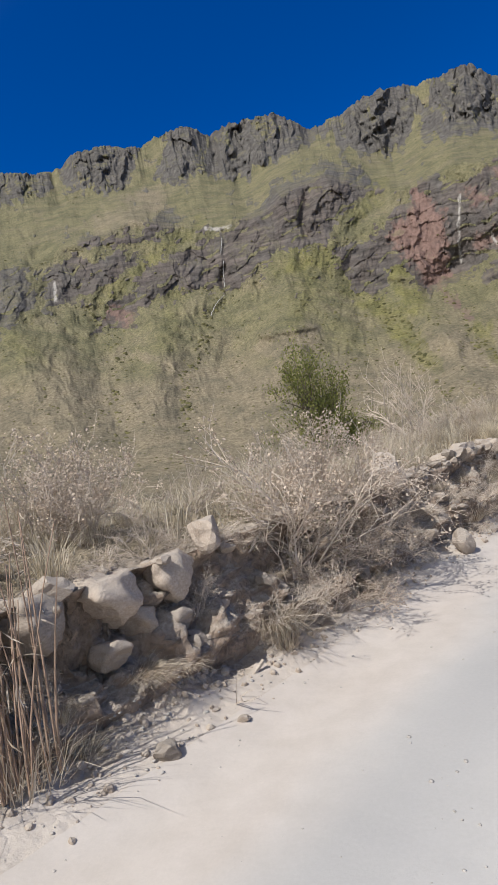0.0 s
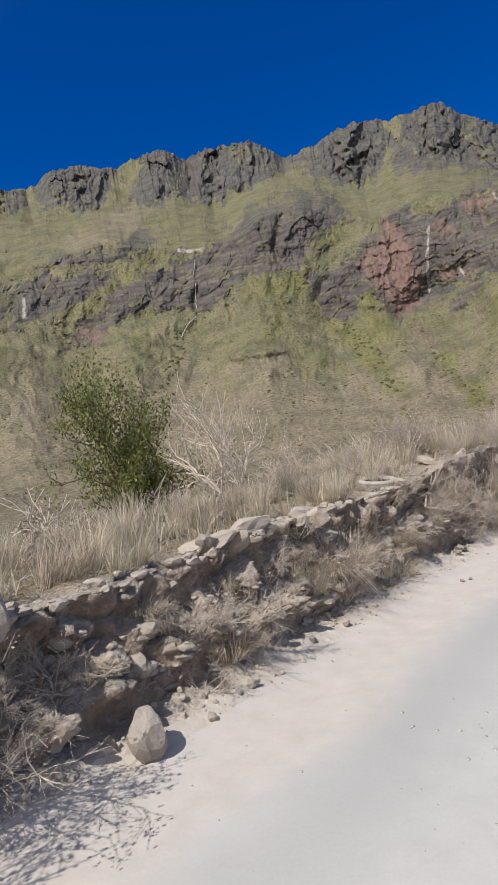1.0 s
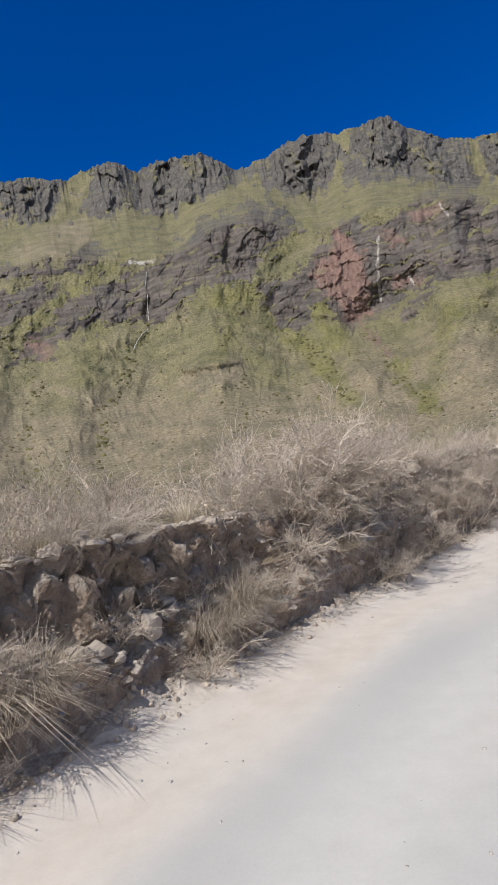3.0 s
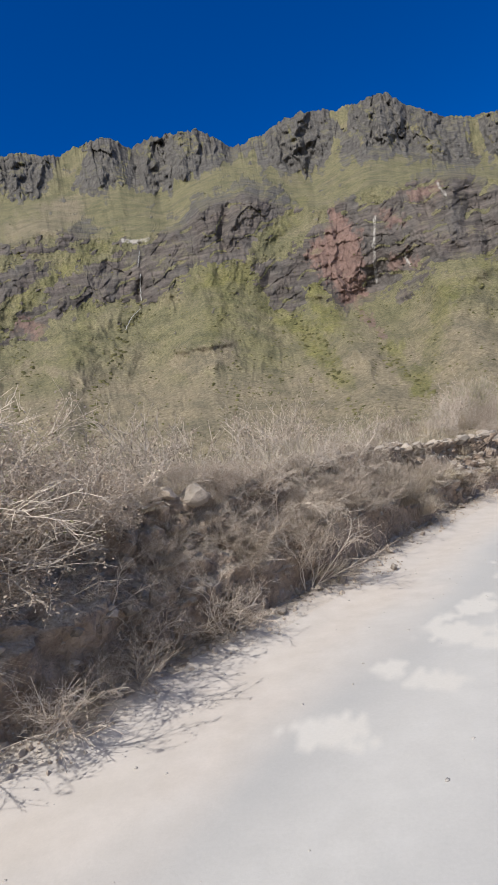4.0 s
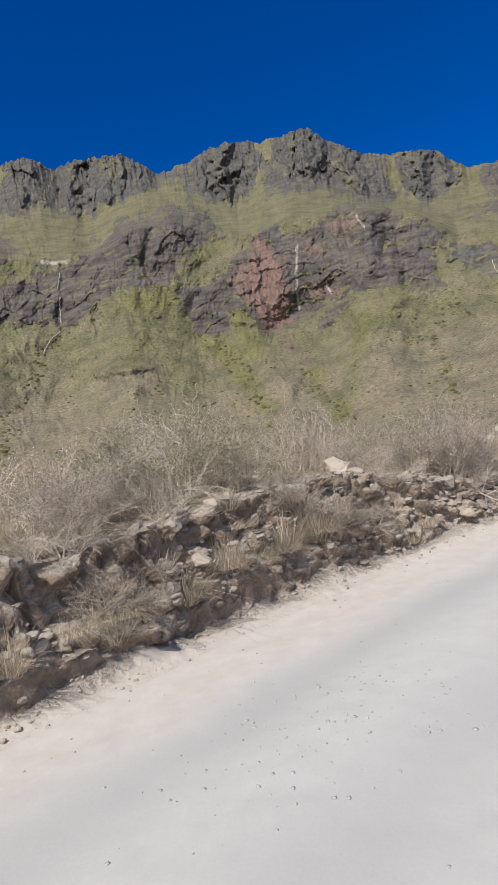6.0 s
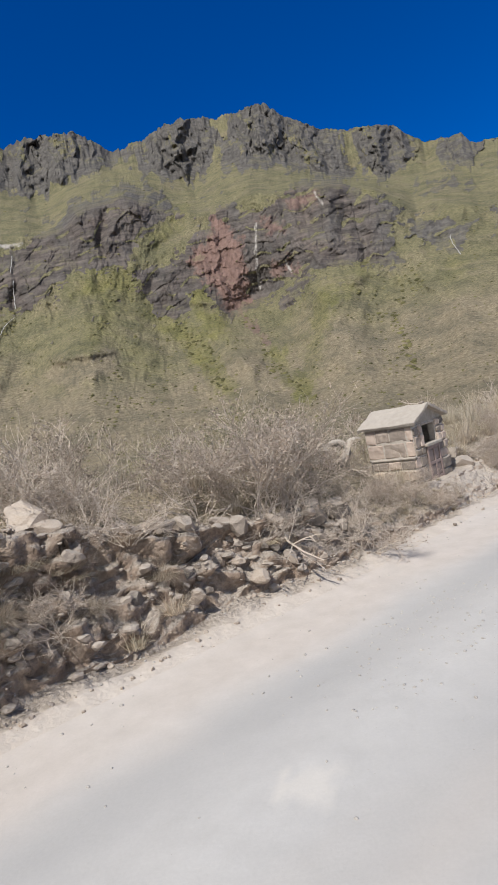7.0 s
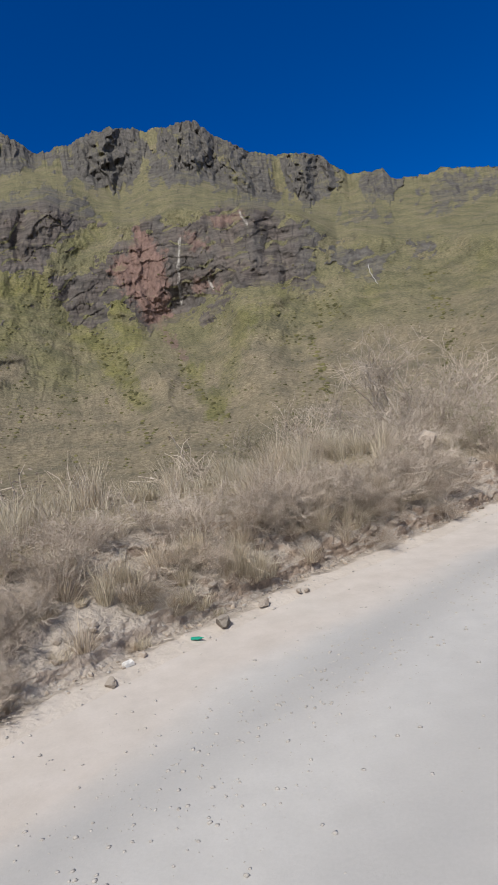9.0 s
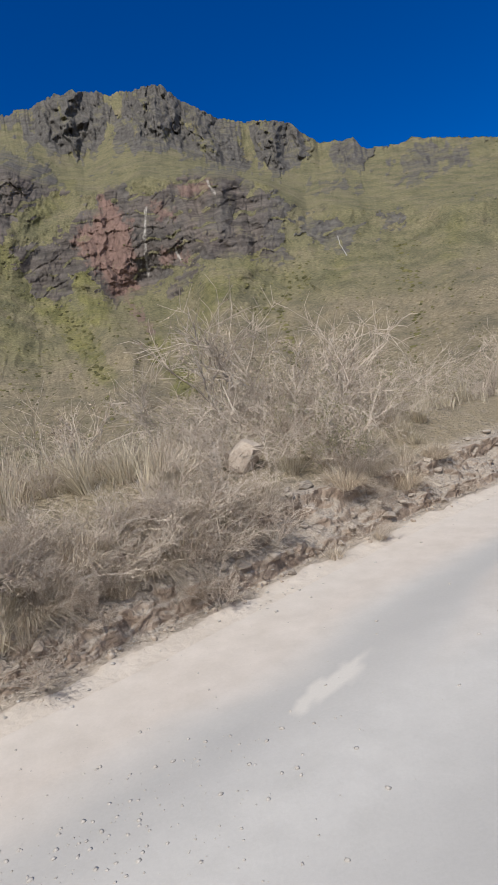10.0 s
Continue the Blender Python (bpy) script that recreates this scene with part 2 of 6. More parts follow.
M_DARKSTONE = plain_mat("grey_stone", (0.16, 0.135, 0.115), (0.34, 0.295, 0.25), 14, 0.9, 0.7, 0.02, 0.25, 0.45)
M_TWIG = plain_mat("grey_twig", (0.37, 0.315, 0.26), (0.68, 0.605, 0.525), 30, 0.9, 0.3, 0.004, 0.3)
M_REED = plain_mat("dry_cane", (0.23, 0.155, 0.115), (0.42, 0.315, 0.235), 12, 0.8, 0.2, 0.004, 0.2)
M_BARK = plain_mat("dark_bark", (0.10, 0.08, 0.062), (0.24, 0.195, 0.155), 25, 0.95, 0.6, 0.008, 0.2)
M_DRYLEAF = leaf_mat("dusty_leaf", (0.33, 0.27, 0.215), (0.64, 0.555, 0.475))
M_OLIVE = leaf_mat("dusty_olive_leaf", (0.19, 0.185, 0.105), (0.46, 0.43, 0.29))
M_GREEN = leaf_mat("green_leaf", (0.085, 0.105, 0.025), (0.25, 0.265, 0.08), 0.5, 0.3)
M_STRAW = leaf_mat("straw_blade", (0.41, 0.36, 0.27), (0.8, 0.735, 0.6), 0.7, 0.3)
M_BROWNGRASS = leaf_mat("brown_blade", (0.34, 0.285, 0.22), (0.76, 0.68, 0.57), 0.75, 0.25)
M_TYRE = plain_mat("dusty_rubber", (0.2, 0.178, 0.155), (0.4, 0.365, 0.32), 18, 0.95, 0.5, 0.006, 0.1, 0.7)
M_CEMENT = plain_mat("old_cement", (0.27, 0.235, 0.2), (0.43, 0.39, 0.34), 9, 0.95, 0.6, 0.015, 0.08, 0.5)
M_MORTAR = plain_mat("mortar", (0.36, 0.32, 0.275), (0.56, 0.505, 0.44), 20, 0.97, 0.6, 0.012, 0.05)
M_BLOCK = plain_mat("shrine_stone", (0.25, 0.21, 0.18), (0.48, 0.41, 0.35), 8, 0.92, 0.6, 0.014, 0.3)
M_PINK = plain_mat("pink_stone", (0.38, 0.30, 0.25), (0.56, 0.465, 0.395), 7, 0.92, 0.5, 0.012, 0.15)
M_DOOR = plain_mat("faded_door_paint", (0.22, 0.165, 0.15), (0.35, 0.27, 0.24), 16, 0.75, 0.3, 0.004, 0.0)
M_PANEL = plain_mat("shrine_door_panel", (0.2, 0.155, 0.14), (0.31, 0.25, 0.225), 16, 0.8, 0.3, 0.004, 0.05)
M_DARK = plain_mat("soot_dark", (0.02, 0.018, 0.016), (0.05, 0.045, 0.04), 10, 0.95, 0.3, 0.01)
M_RUST = plain_mat("pale_sheet_metal", (0.36, 0.31, 0.26), (0.55, 0.50, 0.43), 10, 0.7, 0.3, 0.006, 0.0, 0.4)
M_PLASTIC = plain_mat("green_plastic", (0.01, 0.22, 0.15), (0.03, 0.36, 0.25), 30, 0.35, 0.2, 0.003)
M_WHITE = plain_mat("white_plastic", (0.6, 0.58, 0.55), (0.78, 0.76, 0.73), 30, 0.5, 0.2, 0.003)
M_WATER = plain_mat("white_water", (0.28, 0.275, 0.265), (0.46, 0.455, 0.445), 0.3, 0.4, 0.4, 0.5)


# ---- number helpers ----
LATTICE = np.random.RandomState(7).permutation(4096)
SLOPES = np.random.RandomState(8).normal(0, 1, (4096, 3))
SLOPES /= np.linalg.norm(SLOPES, axis=1, keepdims=True)


def grain(x, y, z=0.0, seed=0):
    """Smooth gradient noise, about -1 to 1, on arrays."""
    x, y, z = np.broadcast_arrays(np.asarray(x, float) + seed * 17.37, np.asarray(y, float) + seed * 5.13, np.asarray(z, float))
    xi, yi, zi = np.floor(x).astype(int), np.floor(y).astype(int), np.floor(z).astype(int)
    fx, fy, fz = x - xi, y - yi, z - zi
    ux, uy, uz = (f * f * f * (f * (f * 6 - 15) + 10) for f in (fx, fy, fz))

    def at(a, b, c):
        g = SLOPES[LATTICE[(LATTICE[(LATTICE[(xi + a) & 4095] + yi + b) & 4095] + zi + c) & 4095]]
        return g[..., 0] * (fx - a) + g[..., 1] * (fy - b) + g[..., 2] * (fz - c)

    low = (at(0, 0, 0) * (1 - ux) + at(1, 0, 0) * ux) * (1 - uy) + (at(0, 1, 0) * (1 - ux) + at(1, 1, 0) * ux) * uy
    if not np.any(z):
        return low * 1.5
    top = (at(0, 0, 1) * (1 - ux) + at(1, 0, 1) * ux) * (1 - uy) + (at(0, 1, 1) * (1 - ux) + at(1, 1, 1) * ux) * uy
    return (low * (1 - uz) + top * uz) * 1.5


def layers(x, y, z=0.0, n=4, seed=0, gain=0.5):
    total, amp = 0.0, 1.0
    for k in range(n):
        total = total + amp * grain(x * 2**k, y * 2**k, z * 2**k if np.any(z) else 0.0, seed + k * 3)
        amp *= gain
    return total


def ridged(x, y, z=0.0, n=4, seed=0, gain=0.5):
    """Sharp crests at 1, troughs towards 0."""
    total, amp, norm = 0.0, 1.0, 0.0
    for k in range(n):
        total = total + amp * (1 - np.abs(grain(x * 2**k, y * 2**k, z * 2**k if np.any(z) else 0.0, seed + k * 5)) * 1.6)
        norm, amp = norm + amp, amp * gain
    return total / norm


def facets(x, y, seed=0):
    """Broken flat faces: every cell of a loose grid has its own height and tilt. Also gives the distance to the nearest crack."""
    xi, yi = np.floor(x).astype(int), np.floor(y).astype(int)
    best, second = np.full(x.shape, 9.0), np.full(x.shape, 9.0)
    out = np.zeros(x.shape)
    for i in (-1, 0, 1):
        for j in (-1, 0, 1):
            k = LATTICE[(LATTICE[(xi + i + seed * 31) & 4095] + yi + j) & 4095]
            g = SLOPES[k]
            dx, dy = x - (xi + i + 0.5 + 0.45 * g[..., 0]), y - (yi + j + 0.5 + 0.45 * g[..., 1])
            d = np.hypot(dx, dy)
            near = d < best
            second = np.where(near, best, np.minimum(second, d))
            h = SLOPES[(k * 7 + 11) & 4095]
            out = np.where(near, 0.8 * g[..., 2] + 1.1 * (h[..., 0] * dx + h[..., 1] * dy), out)
            best = np.where(near, d, best)
    return out, second - best


def ease(a, b, x):
    t = np.clip((np.asarray(x, float) - a) / (b - a), 0, 1)
    return t * t * (3 - 2 * t)


def grid_mesh(name, co, material, attrs=None, smooth=True):
    """A sheet from an array of rows x columns x 3, with float or colour attributes of the same rows and columns."""
    rows, cols = co.shape[:2]
    i = np.arange(rows * cols).reshape(rows, cols)
    quads = np.stack([i[:-1, :-1], i[:-1, 1:], i[1:, 1:], i[1:, :-1]], -1).reshape(-1, 4)
    return raw_mesh(name, co.reshape(-1, 3), quads, material, attrs, smooth)


def raw_mesh(name, co, quads, material, attrs=None, smooth=False):
    me = bpy.data.meshes.new(name)
    k = quads.shape[1]
    me.vertices.add(len(co))
    me.vertices.foreach_set("co", np.ascontiguousarray(co, dtype=np.float32).ravel())
    me.loops.add(quads.size)
    me.loops.foreach_set("vertex_index", quads.ravel().astype(np.int32))
    me.polygons.add(len(quads))
    me.polygons.foreach_set("loop_start", np.arange(0, quads.size, k, dtype=np.int32))
    me.polygons.foreach_set("use_smooth", np.full(len(quads), smooth))
    me.update(calc_edges=True)
    me.validate()
    me.materials.append(material)
    for key, v in (attrs or {}).items():
        if v.ndim == 3:
            a = me.attributes.new(key, "FLOAT_COLOR", "POINT")
            a.data.foreach_set("color", np.concatenate([v, np.ones((*v.shape[:2], 1))], -1).astype(np.float32).ravel())
        else:
            a = me.attributes.new(key, "FLOAT", "POINT")
            a.data.foreach_set("value", v.astype(np.float32).ravel())
    return me


# ---- the road's edge: a curve along which things are placed ----
BEND = [(-60, -80), (-26, -28), (-10.2, -3.3), (0.6, 13.6), (3.7, 18.4), (9.6, 26.2), (14.0, 32.0), (17.8, 36.8), (22.2, 41.3),
        (27.7, 45.2), (32.4, 48.6), (38.1, 52.0), (44.2, 54.9), (48.4, 56.6), (60, 60.5), (90, 68), (160, 80), (260, 92)]


def spline(points, n=40):
    p, out = np.array(points, float), []
    t = (np.arange(n) / n)[:, None]
    for i in range(len(p) - 1):
        a, b, c, d = p[max(i - 1, 0)], p[i], p[i + 1], p[min(i + 2, len(p) - 1)]
        out.append(0.5 * (2 * b + (c - a) * t + (2 * a - 5 * b + 4 * c - d) * t**2 + (3 * b - a - 3 * c + d) * t**3))
    return np.concatenate(out + [p[-1:]])


EDGE = spline(BEND)
ALONG = np.r_[0, np.cumsum(np.hypot(*np.diff(EDGE, axis=0).T))]
ALONG -= ALONG[np.argmin(np.hypot(EDGE[:, 0] - 0.6, EDGE[:, 1] - 13.6))]
HEAD = np.unwrap(np.arctan2(np.gradient(EDGE[:, 0]), np.gradient(EDGE[:, 1])))


def heading(s):
    return np.interp(s, ALONG, HEAD)


def spot(s, d):
    """x and y at s metres along the road's edge and d metres to its left."""
    h = heading(s)
    return np.interp(s, ALONG, EDGE[:, 0]) - d * np.cos(h), np.interp(s, ALONG, EDGE[:, 1]) + d * np.sin(h)


# stations along the bank: foot's offset, brow's offset, brow's height, rise behind the brow
STATION = [-60, -14, -8, -3, 0, 3.6, 6, 8, 9.3, 10.5, 12, 14.5, 16.5, 18, 20.5, 23, 25.5, 27, 29, 30.5, 33, 34.5, 36, 38.5, 40.5, 42.5, 44, 45.5, 46.2, 47.5, 49, 50.5, 52.5, 55.5, 58, 61, 64, 70, 300]
FOOT = [0.7, 0.7, 0.75, 0.7, 0.65, 0.55, 0.5, 0.45, 0.5, 0.55, 0.6, 0.6, 0.49, 0.4, 0.28, 0.15, 0.24, 0.3, 0.33, 0.35, 0.1, 0.0, -0.1, -0.15, -0.2, -0.35, -0.4, -0.5, -0.48, -0.45, -0.45, -0.4, -0.35, -0.35, -0.5, -0.45, -0.55, -0.5, -0.5]
BROW = [1.3, 1.3, 1.25, 1.1, 1.15, 1.1, 1.1, 1.1, 1.02, 0.95, 1.1, 1.1, 0.99, 0.9, 0.85, 0.8, 0.99, 1.1, 1.01, 0.95, 0.75, 0.75, 0.75, 0.8, 0.5, 0.4, 0.3, 0.2, 0.17, 0.1, 0.2, 0.8, 1.2, 0.6, 0.4, 0.2, 0.1, 0.3, 0.3]
TOP = [1.3, 1.3, 1.25, 1.3, 1.3, 1.38, 1.4, 1.5, 1.7, 1.76, 1.8, 1.74, 1.62, 1.65, 1.74, 1.7, 1.76, 1.7, 1.58, 1.55, 1.52, 1.58, 1.7, 1.75, 1.25, 0.95, 0.8, 0.68, 0.67, 0.66, 0.7, 0.95, 1.2, 1.15, 0.95, 0.95, 0.8, 0.9, 0.9]
RISE = [0.15, 0.15, 0.15, 0.1, 0.1, 0.1, 0.1, 0.1, 0.13, 0.15, 0.1, 0.1, 0.13, 0.15, 0.17, 0.2, 0.14, 0.1, 0.13, 0.15, 0.1, 0.12, 0.15, 0.15, 0.55, 0.7, 0.85, 0.78, 0.28, 0.1, 0.2, 0.35, 0.3, 0.3, 0.5, 0.65, 0.6, 0.5, 0.5]


def profile(s):
    return tuple(np.interp(s, STATION, v) for v in (FOOT, BROW, TOP, RISE))


def land(s, d):
    """The height of road, bank and field, without their small relief."""
    foot, brow, top, rise = profile(s)
    apron = 0.12 * ease(-0.9, 0, d - foot)
    u = np.clip((d - foot) / (brow - foot), 0, 1)
    smooth = 1 - (1 - u) ** 1.7
    u = np.clip(u + 0.16 * grain(s * 1.3, s * 0 + 0.4) + 0.10 * grain(s * 3.7, s * 0 + 0.7), 0, 1) * np.clip(u * 12, 0, 1)
    split = np.interp(s, [-60, 8, 11, 15, 18, 29, 33, 300], [0.24, 0.22, 0.14, 0.2, 0.38, 0.36, 0.26, 0.26]) + 0.09 * np.sin(s * 1.1) + 0.05 * np.sin(s * 2.7 + 1)
    stepped = split * ease(0.0, 0.14, u) + 0.2 * np.clip((u - 0.12) / 0.5, 0, 1) + (0.8 - split) * ease(0.6, 0.82, u)
    cut = np.interp(s, [-60, 34, 37, 41, 44, 50, 53, 58, 61, 300], [1, 1, 0.7, 0.6, 0, 0, 0.35, 0.35, 0.7, 0.5]) * np.clip(0.7 + 0.5 * grain(s * 0.45, s * 0 + 2.3) + 0.25 * grain(s * 1.6, s * 0 + 5.3), 0.1, 1)
    face = (top - 0.12) * (smooth * (1 - cut) + stepped * cut)
    back = rise * ease(0, 1.5, d - brow) - 0.1 * np.maximum(d - brow - 1.8, 0) - 0.2 * np.maximum(d - brow - 6, 0)
    camber = -0.004 * np.maximum(-d - 1, 0)
    z = camber + apron + face + np.where(d > brow, np.maximum(back, -19 - top), 0)
    # fallen earth heaped against the foot
    heap = np.interp(s, [-60, 16, 20, 29, 33, 43, 45, 300], [0.34, 0.34, 0.14, 0.16, 0.34, 0.3, 0.05, 0.12]) * np.clip(0.75 + 0.7 * grain(s * 0.8, s * 0 + 8.1) + 0.3 * grain(s * 2.9, s * 0 + 1.2), 0.15, 1.5)
    lie = np.clip(1 - np.abs(d - foot - 0.12) / np.where(d < foot + 0.12, 0.5, 0.3), 0, 1)
    return np.where(lie > 0, np.maximum(z, 0.02 + heap * lie**1.25), z)


# ---- road, bank and field ----
CRUSTS = [(21.5, -2.1, 0.34, 0.36), (21.3, -2.7, 0.3, 0.4), (22.4, -2.05, 0.3, 0.24), (21.95, -1.85, 0.16, 0.1), (22.85, -2.05, 0.12, 0.1), (23.78, -2.0, 0.18, 0.12), (23.43, -2.5, 0.16, 0.42), (24.4, -2.1, 0.1, 0.1), (24.9, -2.25, 0.22, 0.14), (25.3, -2.36, 0.2, 0.1), (24.46, -1.7, 0.1, 0.08),
          (10.5, -1.69, 0.2, 0.15), (9.96, -1.56, 0.08, 0.08), (19.2, -1.85, 0.28, 0.3), (20.44, -1.82, 0.22, 0.14), (20.3, -2.3, 0.2, 0.24), (38.5, -3.2, 0.22, 0.2), (58.4, -2.6, 0.5, 0.12)]


def relief(ss, d):
    """Places on road, bank and field with their small relief, for arrays of s and d."""
    foot, brow, top, rise = profile(ss)
    x, y = spot(ss, d)
    z = land(ss, d)
    f, b = d - foot, d - brow
    on_face = ease(-0.1, 0.12, f) * (1 - ease(0.0, 0.6, b))
    near = ease(-1.0, -0.3, f)
    z = z + (0.006 * layers(ss * 0.5, d * 2.2, n=3, seed=2) + 0.006 * layers(ss * 5, d * 5, n=3, seed=4)) * (1 + 0.6 * near)
    ruts = 0.016 * (np.cos((d + 2.0) * 3.3) * (1 - near))
    z = z - ruts * ease(-7, -5, d)
    lump = layers(ss * 0.8, d * 0.8, z * 0.8, 3, 9)
    clod = ridged(ss * 2.6 + lump, d * 2.6, z * 2.2, 3, 13)
    crumb = layers(ss * 11, d * 11, z * 11, 2, 21)
    rough = np.interp(ss, [-60, 9.5, 10.2, 11.4, 12, 42.5, 45, 49, 60, 300], [1, 1, 0.55, 0.55, 1, 1, 0.22, 0.4, 0.45, 0.4])
    chip = 0.55 + 0.6 * layers(ss * 5.5 + 0.6 * lump, d * 5.5, z * 5.5, 3, 17, 0.6)
    u = np.clip(f / (brow - foot), 0, 1)
    hang = (0.11 * np.exp(-(((u - 0.2) / 0.1) ** 2)) - 0.10 * np.exp(-(((u - 0.03) / 0.06) ** 2)) + 0.13 * np.exp(-(((u - 0.88) / 0.1) ** 2)) - 0.09 * np.exp(-(((u - 0.64) / 0.08) ** 2))) * (0.7 + 0.6 * layers(ss * 0.9, ss * 0, n=2, seed=25))
    # rounded lumps of stone and hard earth that stand out of the face, with hollows between
    lumps, seam = facets(ss * 2.5 + 0.5 * lump, z * 3.3 + 0.4 * lump, 33)
    knob = np.clip(seam * 2.2, 0, 1) * (0.55 + 0.9 * np.clip(lumps, -0.5, 0.8)) - 0.45
    stony = np.interp(ss, [-60, 8, 9.6, 11.6, 12.4, 16, 18, 27.5, 29, 43, 44, 52, 300], [1, 1, 0.1, 0.1, 0.8, 0.7, 0.4, 0.4, 1, 1, 0.1, 0.35, 0.5])
    out = on_face * rough * hang + on_face * (rough * (0.12 * lump + 0.17 * (clod - 0.55)) + ((0.08 + 0.92 * rough) * 0.12 * (chip - 0.55) + 0.03 * crumb) + 0.23 * stony * knob * ease(0.05, 0.2, u))
    h = heading(ss)
    x, y = x + out * np.cos(h), y - out * np.sin(h)
    back = ease(0.0, 0.8, b)
    z = z + on_face * (0.09 * rough * (clod - 0.5) + 0.06 * rough * (chip - 0.5) + 0.06 * stony * knob) + near * (1 - on_face) * (0.04 * ease(-0.38, -0.08, f) * ridged(ss * 3, d * 3, n=3, seed=31) + (0.003 + 0.008 * ease(-0.38, -0.1, f)) * crumb)
    z = z + back * (0.09 * layers(ss * 0.7, d * 0.7, n=3, seed=41) + 0.02 * layers(ss * 4, d * 4, n=2, seed=44)) * (1 - ease(20, 40, d))
    return x, y, z


def ground_sheets():
    every = np.concatenate([np.arange(-58, -14, 0.8), np.arange(-14, 76, 0.055), 76 + np.cumsum(np.linspace(0.1, 3.0, 120))])
    q = lambda n: np.linspace(0, 1, n, endpoint=False)[None, :]  # noqa: E731
    for name, s in (("road", every[::2]), ("ground", every)):
        foot, brow, top, rise = (v[:, None] for v in profile(s))
        road_d = np.concatenate([-9 + (8.0 + foot) * q(120), foot - 1.0 + 0.55 * np.linspace(0, 1, 8)[None, :]], 1)
        bank_d = np.concatenate([foot - 0.45 + 0.45 * q(14), foot + (brow - foot) * np.concatenate([0.15 * q(20), 0.15 + 0.44 * q(18), 0.59 + 0.24 * q(22), 0.83 + 0.17 * q(9)], 1), brow + 1.6 * q(26), brow + 1.6 + 6 * q(14), brow + 7.6 + 170 * np.linspace(0, 1, 14)[None, :] ** 1.8], 1)
        d = road_d if name == "road" else bank_d
        ss = np.broadcast_to(s[:, None], d.shape)
        x, y, z = relief(ss, d)
        f, b = d - foot, d - brow
        z = z - 0.008 * (name == "ground") * (1 - ease(-0.45, -0.3, f))
        co = np.stack([x, y, z], -1)
        crust = np.zeros(d.shape)
        for s0, d0, ls, ld in CRUSTS:
            away = np.hypot((ss - s0) / ls, (d - d0) / ld) + 0.6 * layers(ss * 3.2, d * 4.2, n=4, seed=52, gain=0.65)
            crust = np.maximum(crust, ease(1.12, 0.86, away))
        warm = ease(-1.9, -1.1, f + 0.3 * layers(ss * 0.4, d * 0.6, n=4, seed=61)) + 0.5 * ease(0.2, 0.7, layers(ss * 0.16, d * 0.7, n=2, seed=64))
        straw = ease(-0.1, 0.5, b) + 0.8 * ease(43.5, 45, ss) * (1 - ease(45.6, 46.6, ss)) * ease(0.05, 0.3, f)
        track = np.exp(-(((f + 2.0 + 0.2 * layers(ss * 0.25, ss * 0, n=2, seed=68)) / 0.5) ** 2)) + 0.8 * np.exp(-(((f + 3.9) / 0.6) ** 2))
        apron = np.maximum(1 - ease(-0.3, 0.0, f + 0.12 * layers(ss * 2, d * 2, n=2, seed=66)), 0.3 * ease(45.6, 46.6, ss) * (1 - ease(52, 54, ss)) * (1 - ease(0.5, 1.3, f + 0.3 * layers(ss * 1.5, d * 1.5, n=3, seed=67))))
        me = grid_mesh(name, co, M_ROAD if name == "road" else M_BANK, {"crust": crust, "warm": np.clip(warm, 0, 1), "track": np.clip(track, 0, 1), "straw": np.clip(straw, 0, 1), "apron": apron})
        ob = new(name, me)
        if name == "road":
            tagged(ob, "pale grey dusty dirt road with wheel tracks", "road", kind="structure")
        else:
            tagged(ob, "crumbling dry earth bank and field beside the road", "ground", kind="structure")


ground_sheets()
def right_side():
    s = np.linspace(-58, 250, 160)[:, None]
    d = -9 - 240 * np.linspace(0, 1, 24)[None, :] ** 2
    ss, dd = np.broadcast_arrays(s, np.clip(d, -170, 0) + 0 * s)
    x, y = spot(ss, np.maximum(dd, -15))
    out = np.maximum(-dd - 15, 0)
    x, y = x + 0.76 * out, y - 0.65 * out
    z = -0.04 - 0.16 * np.maximum(-dd - 11, 0) + 0.12 * layers(ss * 0.3, dd * 0.3, n=3, seed=160) * ease(-9.5, -12, dd)
    ob = new("verge", grid_mesh("verge", np.stack([x, y, np.maximum(z, -24)], -1), M_BANK, {"straw": ease(-9.5, -13, dd), "apron": 0 * dd}))
    tagged(ob, "dry grassy slope falling away below the road", "ground", kind="structure")


right_side()
plain = new("valley_floor", grid_mesh("valley_floor", np.stack([*np.meshgrid(np.linspace(-4000, 4000, 41), np.linspace(-4000, 4000, 41)), np.full((41, 41), -23.0)], -1), M_BANK, {"straw": np.ones((41, 41)), "apron": np.zeros((41, 41))}))
tagged(plain, "dry grassy valley floor reaching the horizon", "ground", kind="structure")


# ---- the mountain ----
MID = (19.0, 28.0, 2.3)
SKY_AZ = [-40, -26, -20.5, -19.3, -16.9, -13.3, -10.5, -8.7, -6.2, -4.5, 0.1, 3.2, 6.3, 8.2, 11, 13, 17.7, 18.9, 21.8, 24.5, 26, 28.7, 29.7, 30.8, 33.7, 34.3, 37.3, 38.5, 44, 60]
SKY_EL = [23.5, 25.1, 25.4, 26.6, 27.05, 26.7, 27.6, 28.1, 26.95, 27.6, 27.85, 26.0, 26.6, 27.4, 27.55, 27.0, 27.4, 26.2, 24.5, 23.6, 23.6, 22.7, 21.7, 20.8, 20.6, 19.6, 19.2, 19.45, 17.9, 14]
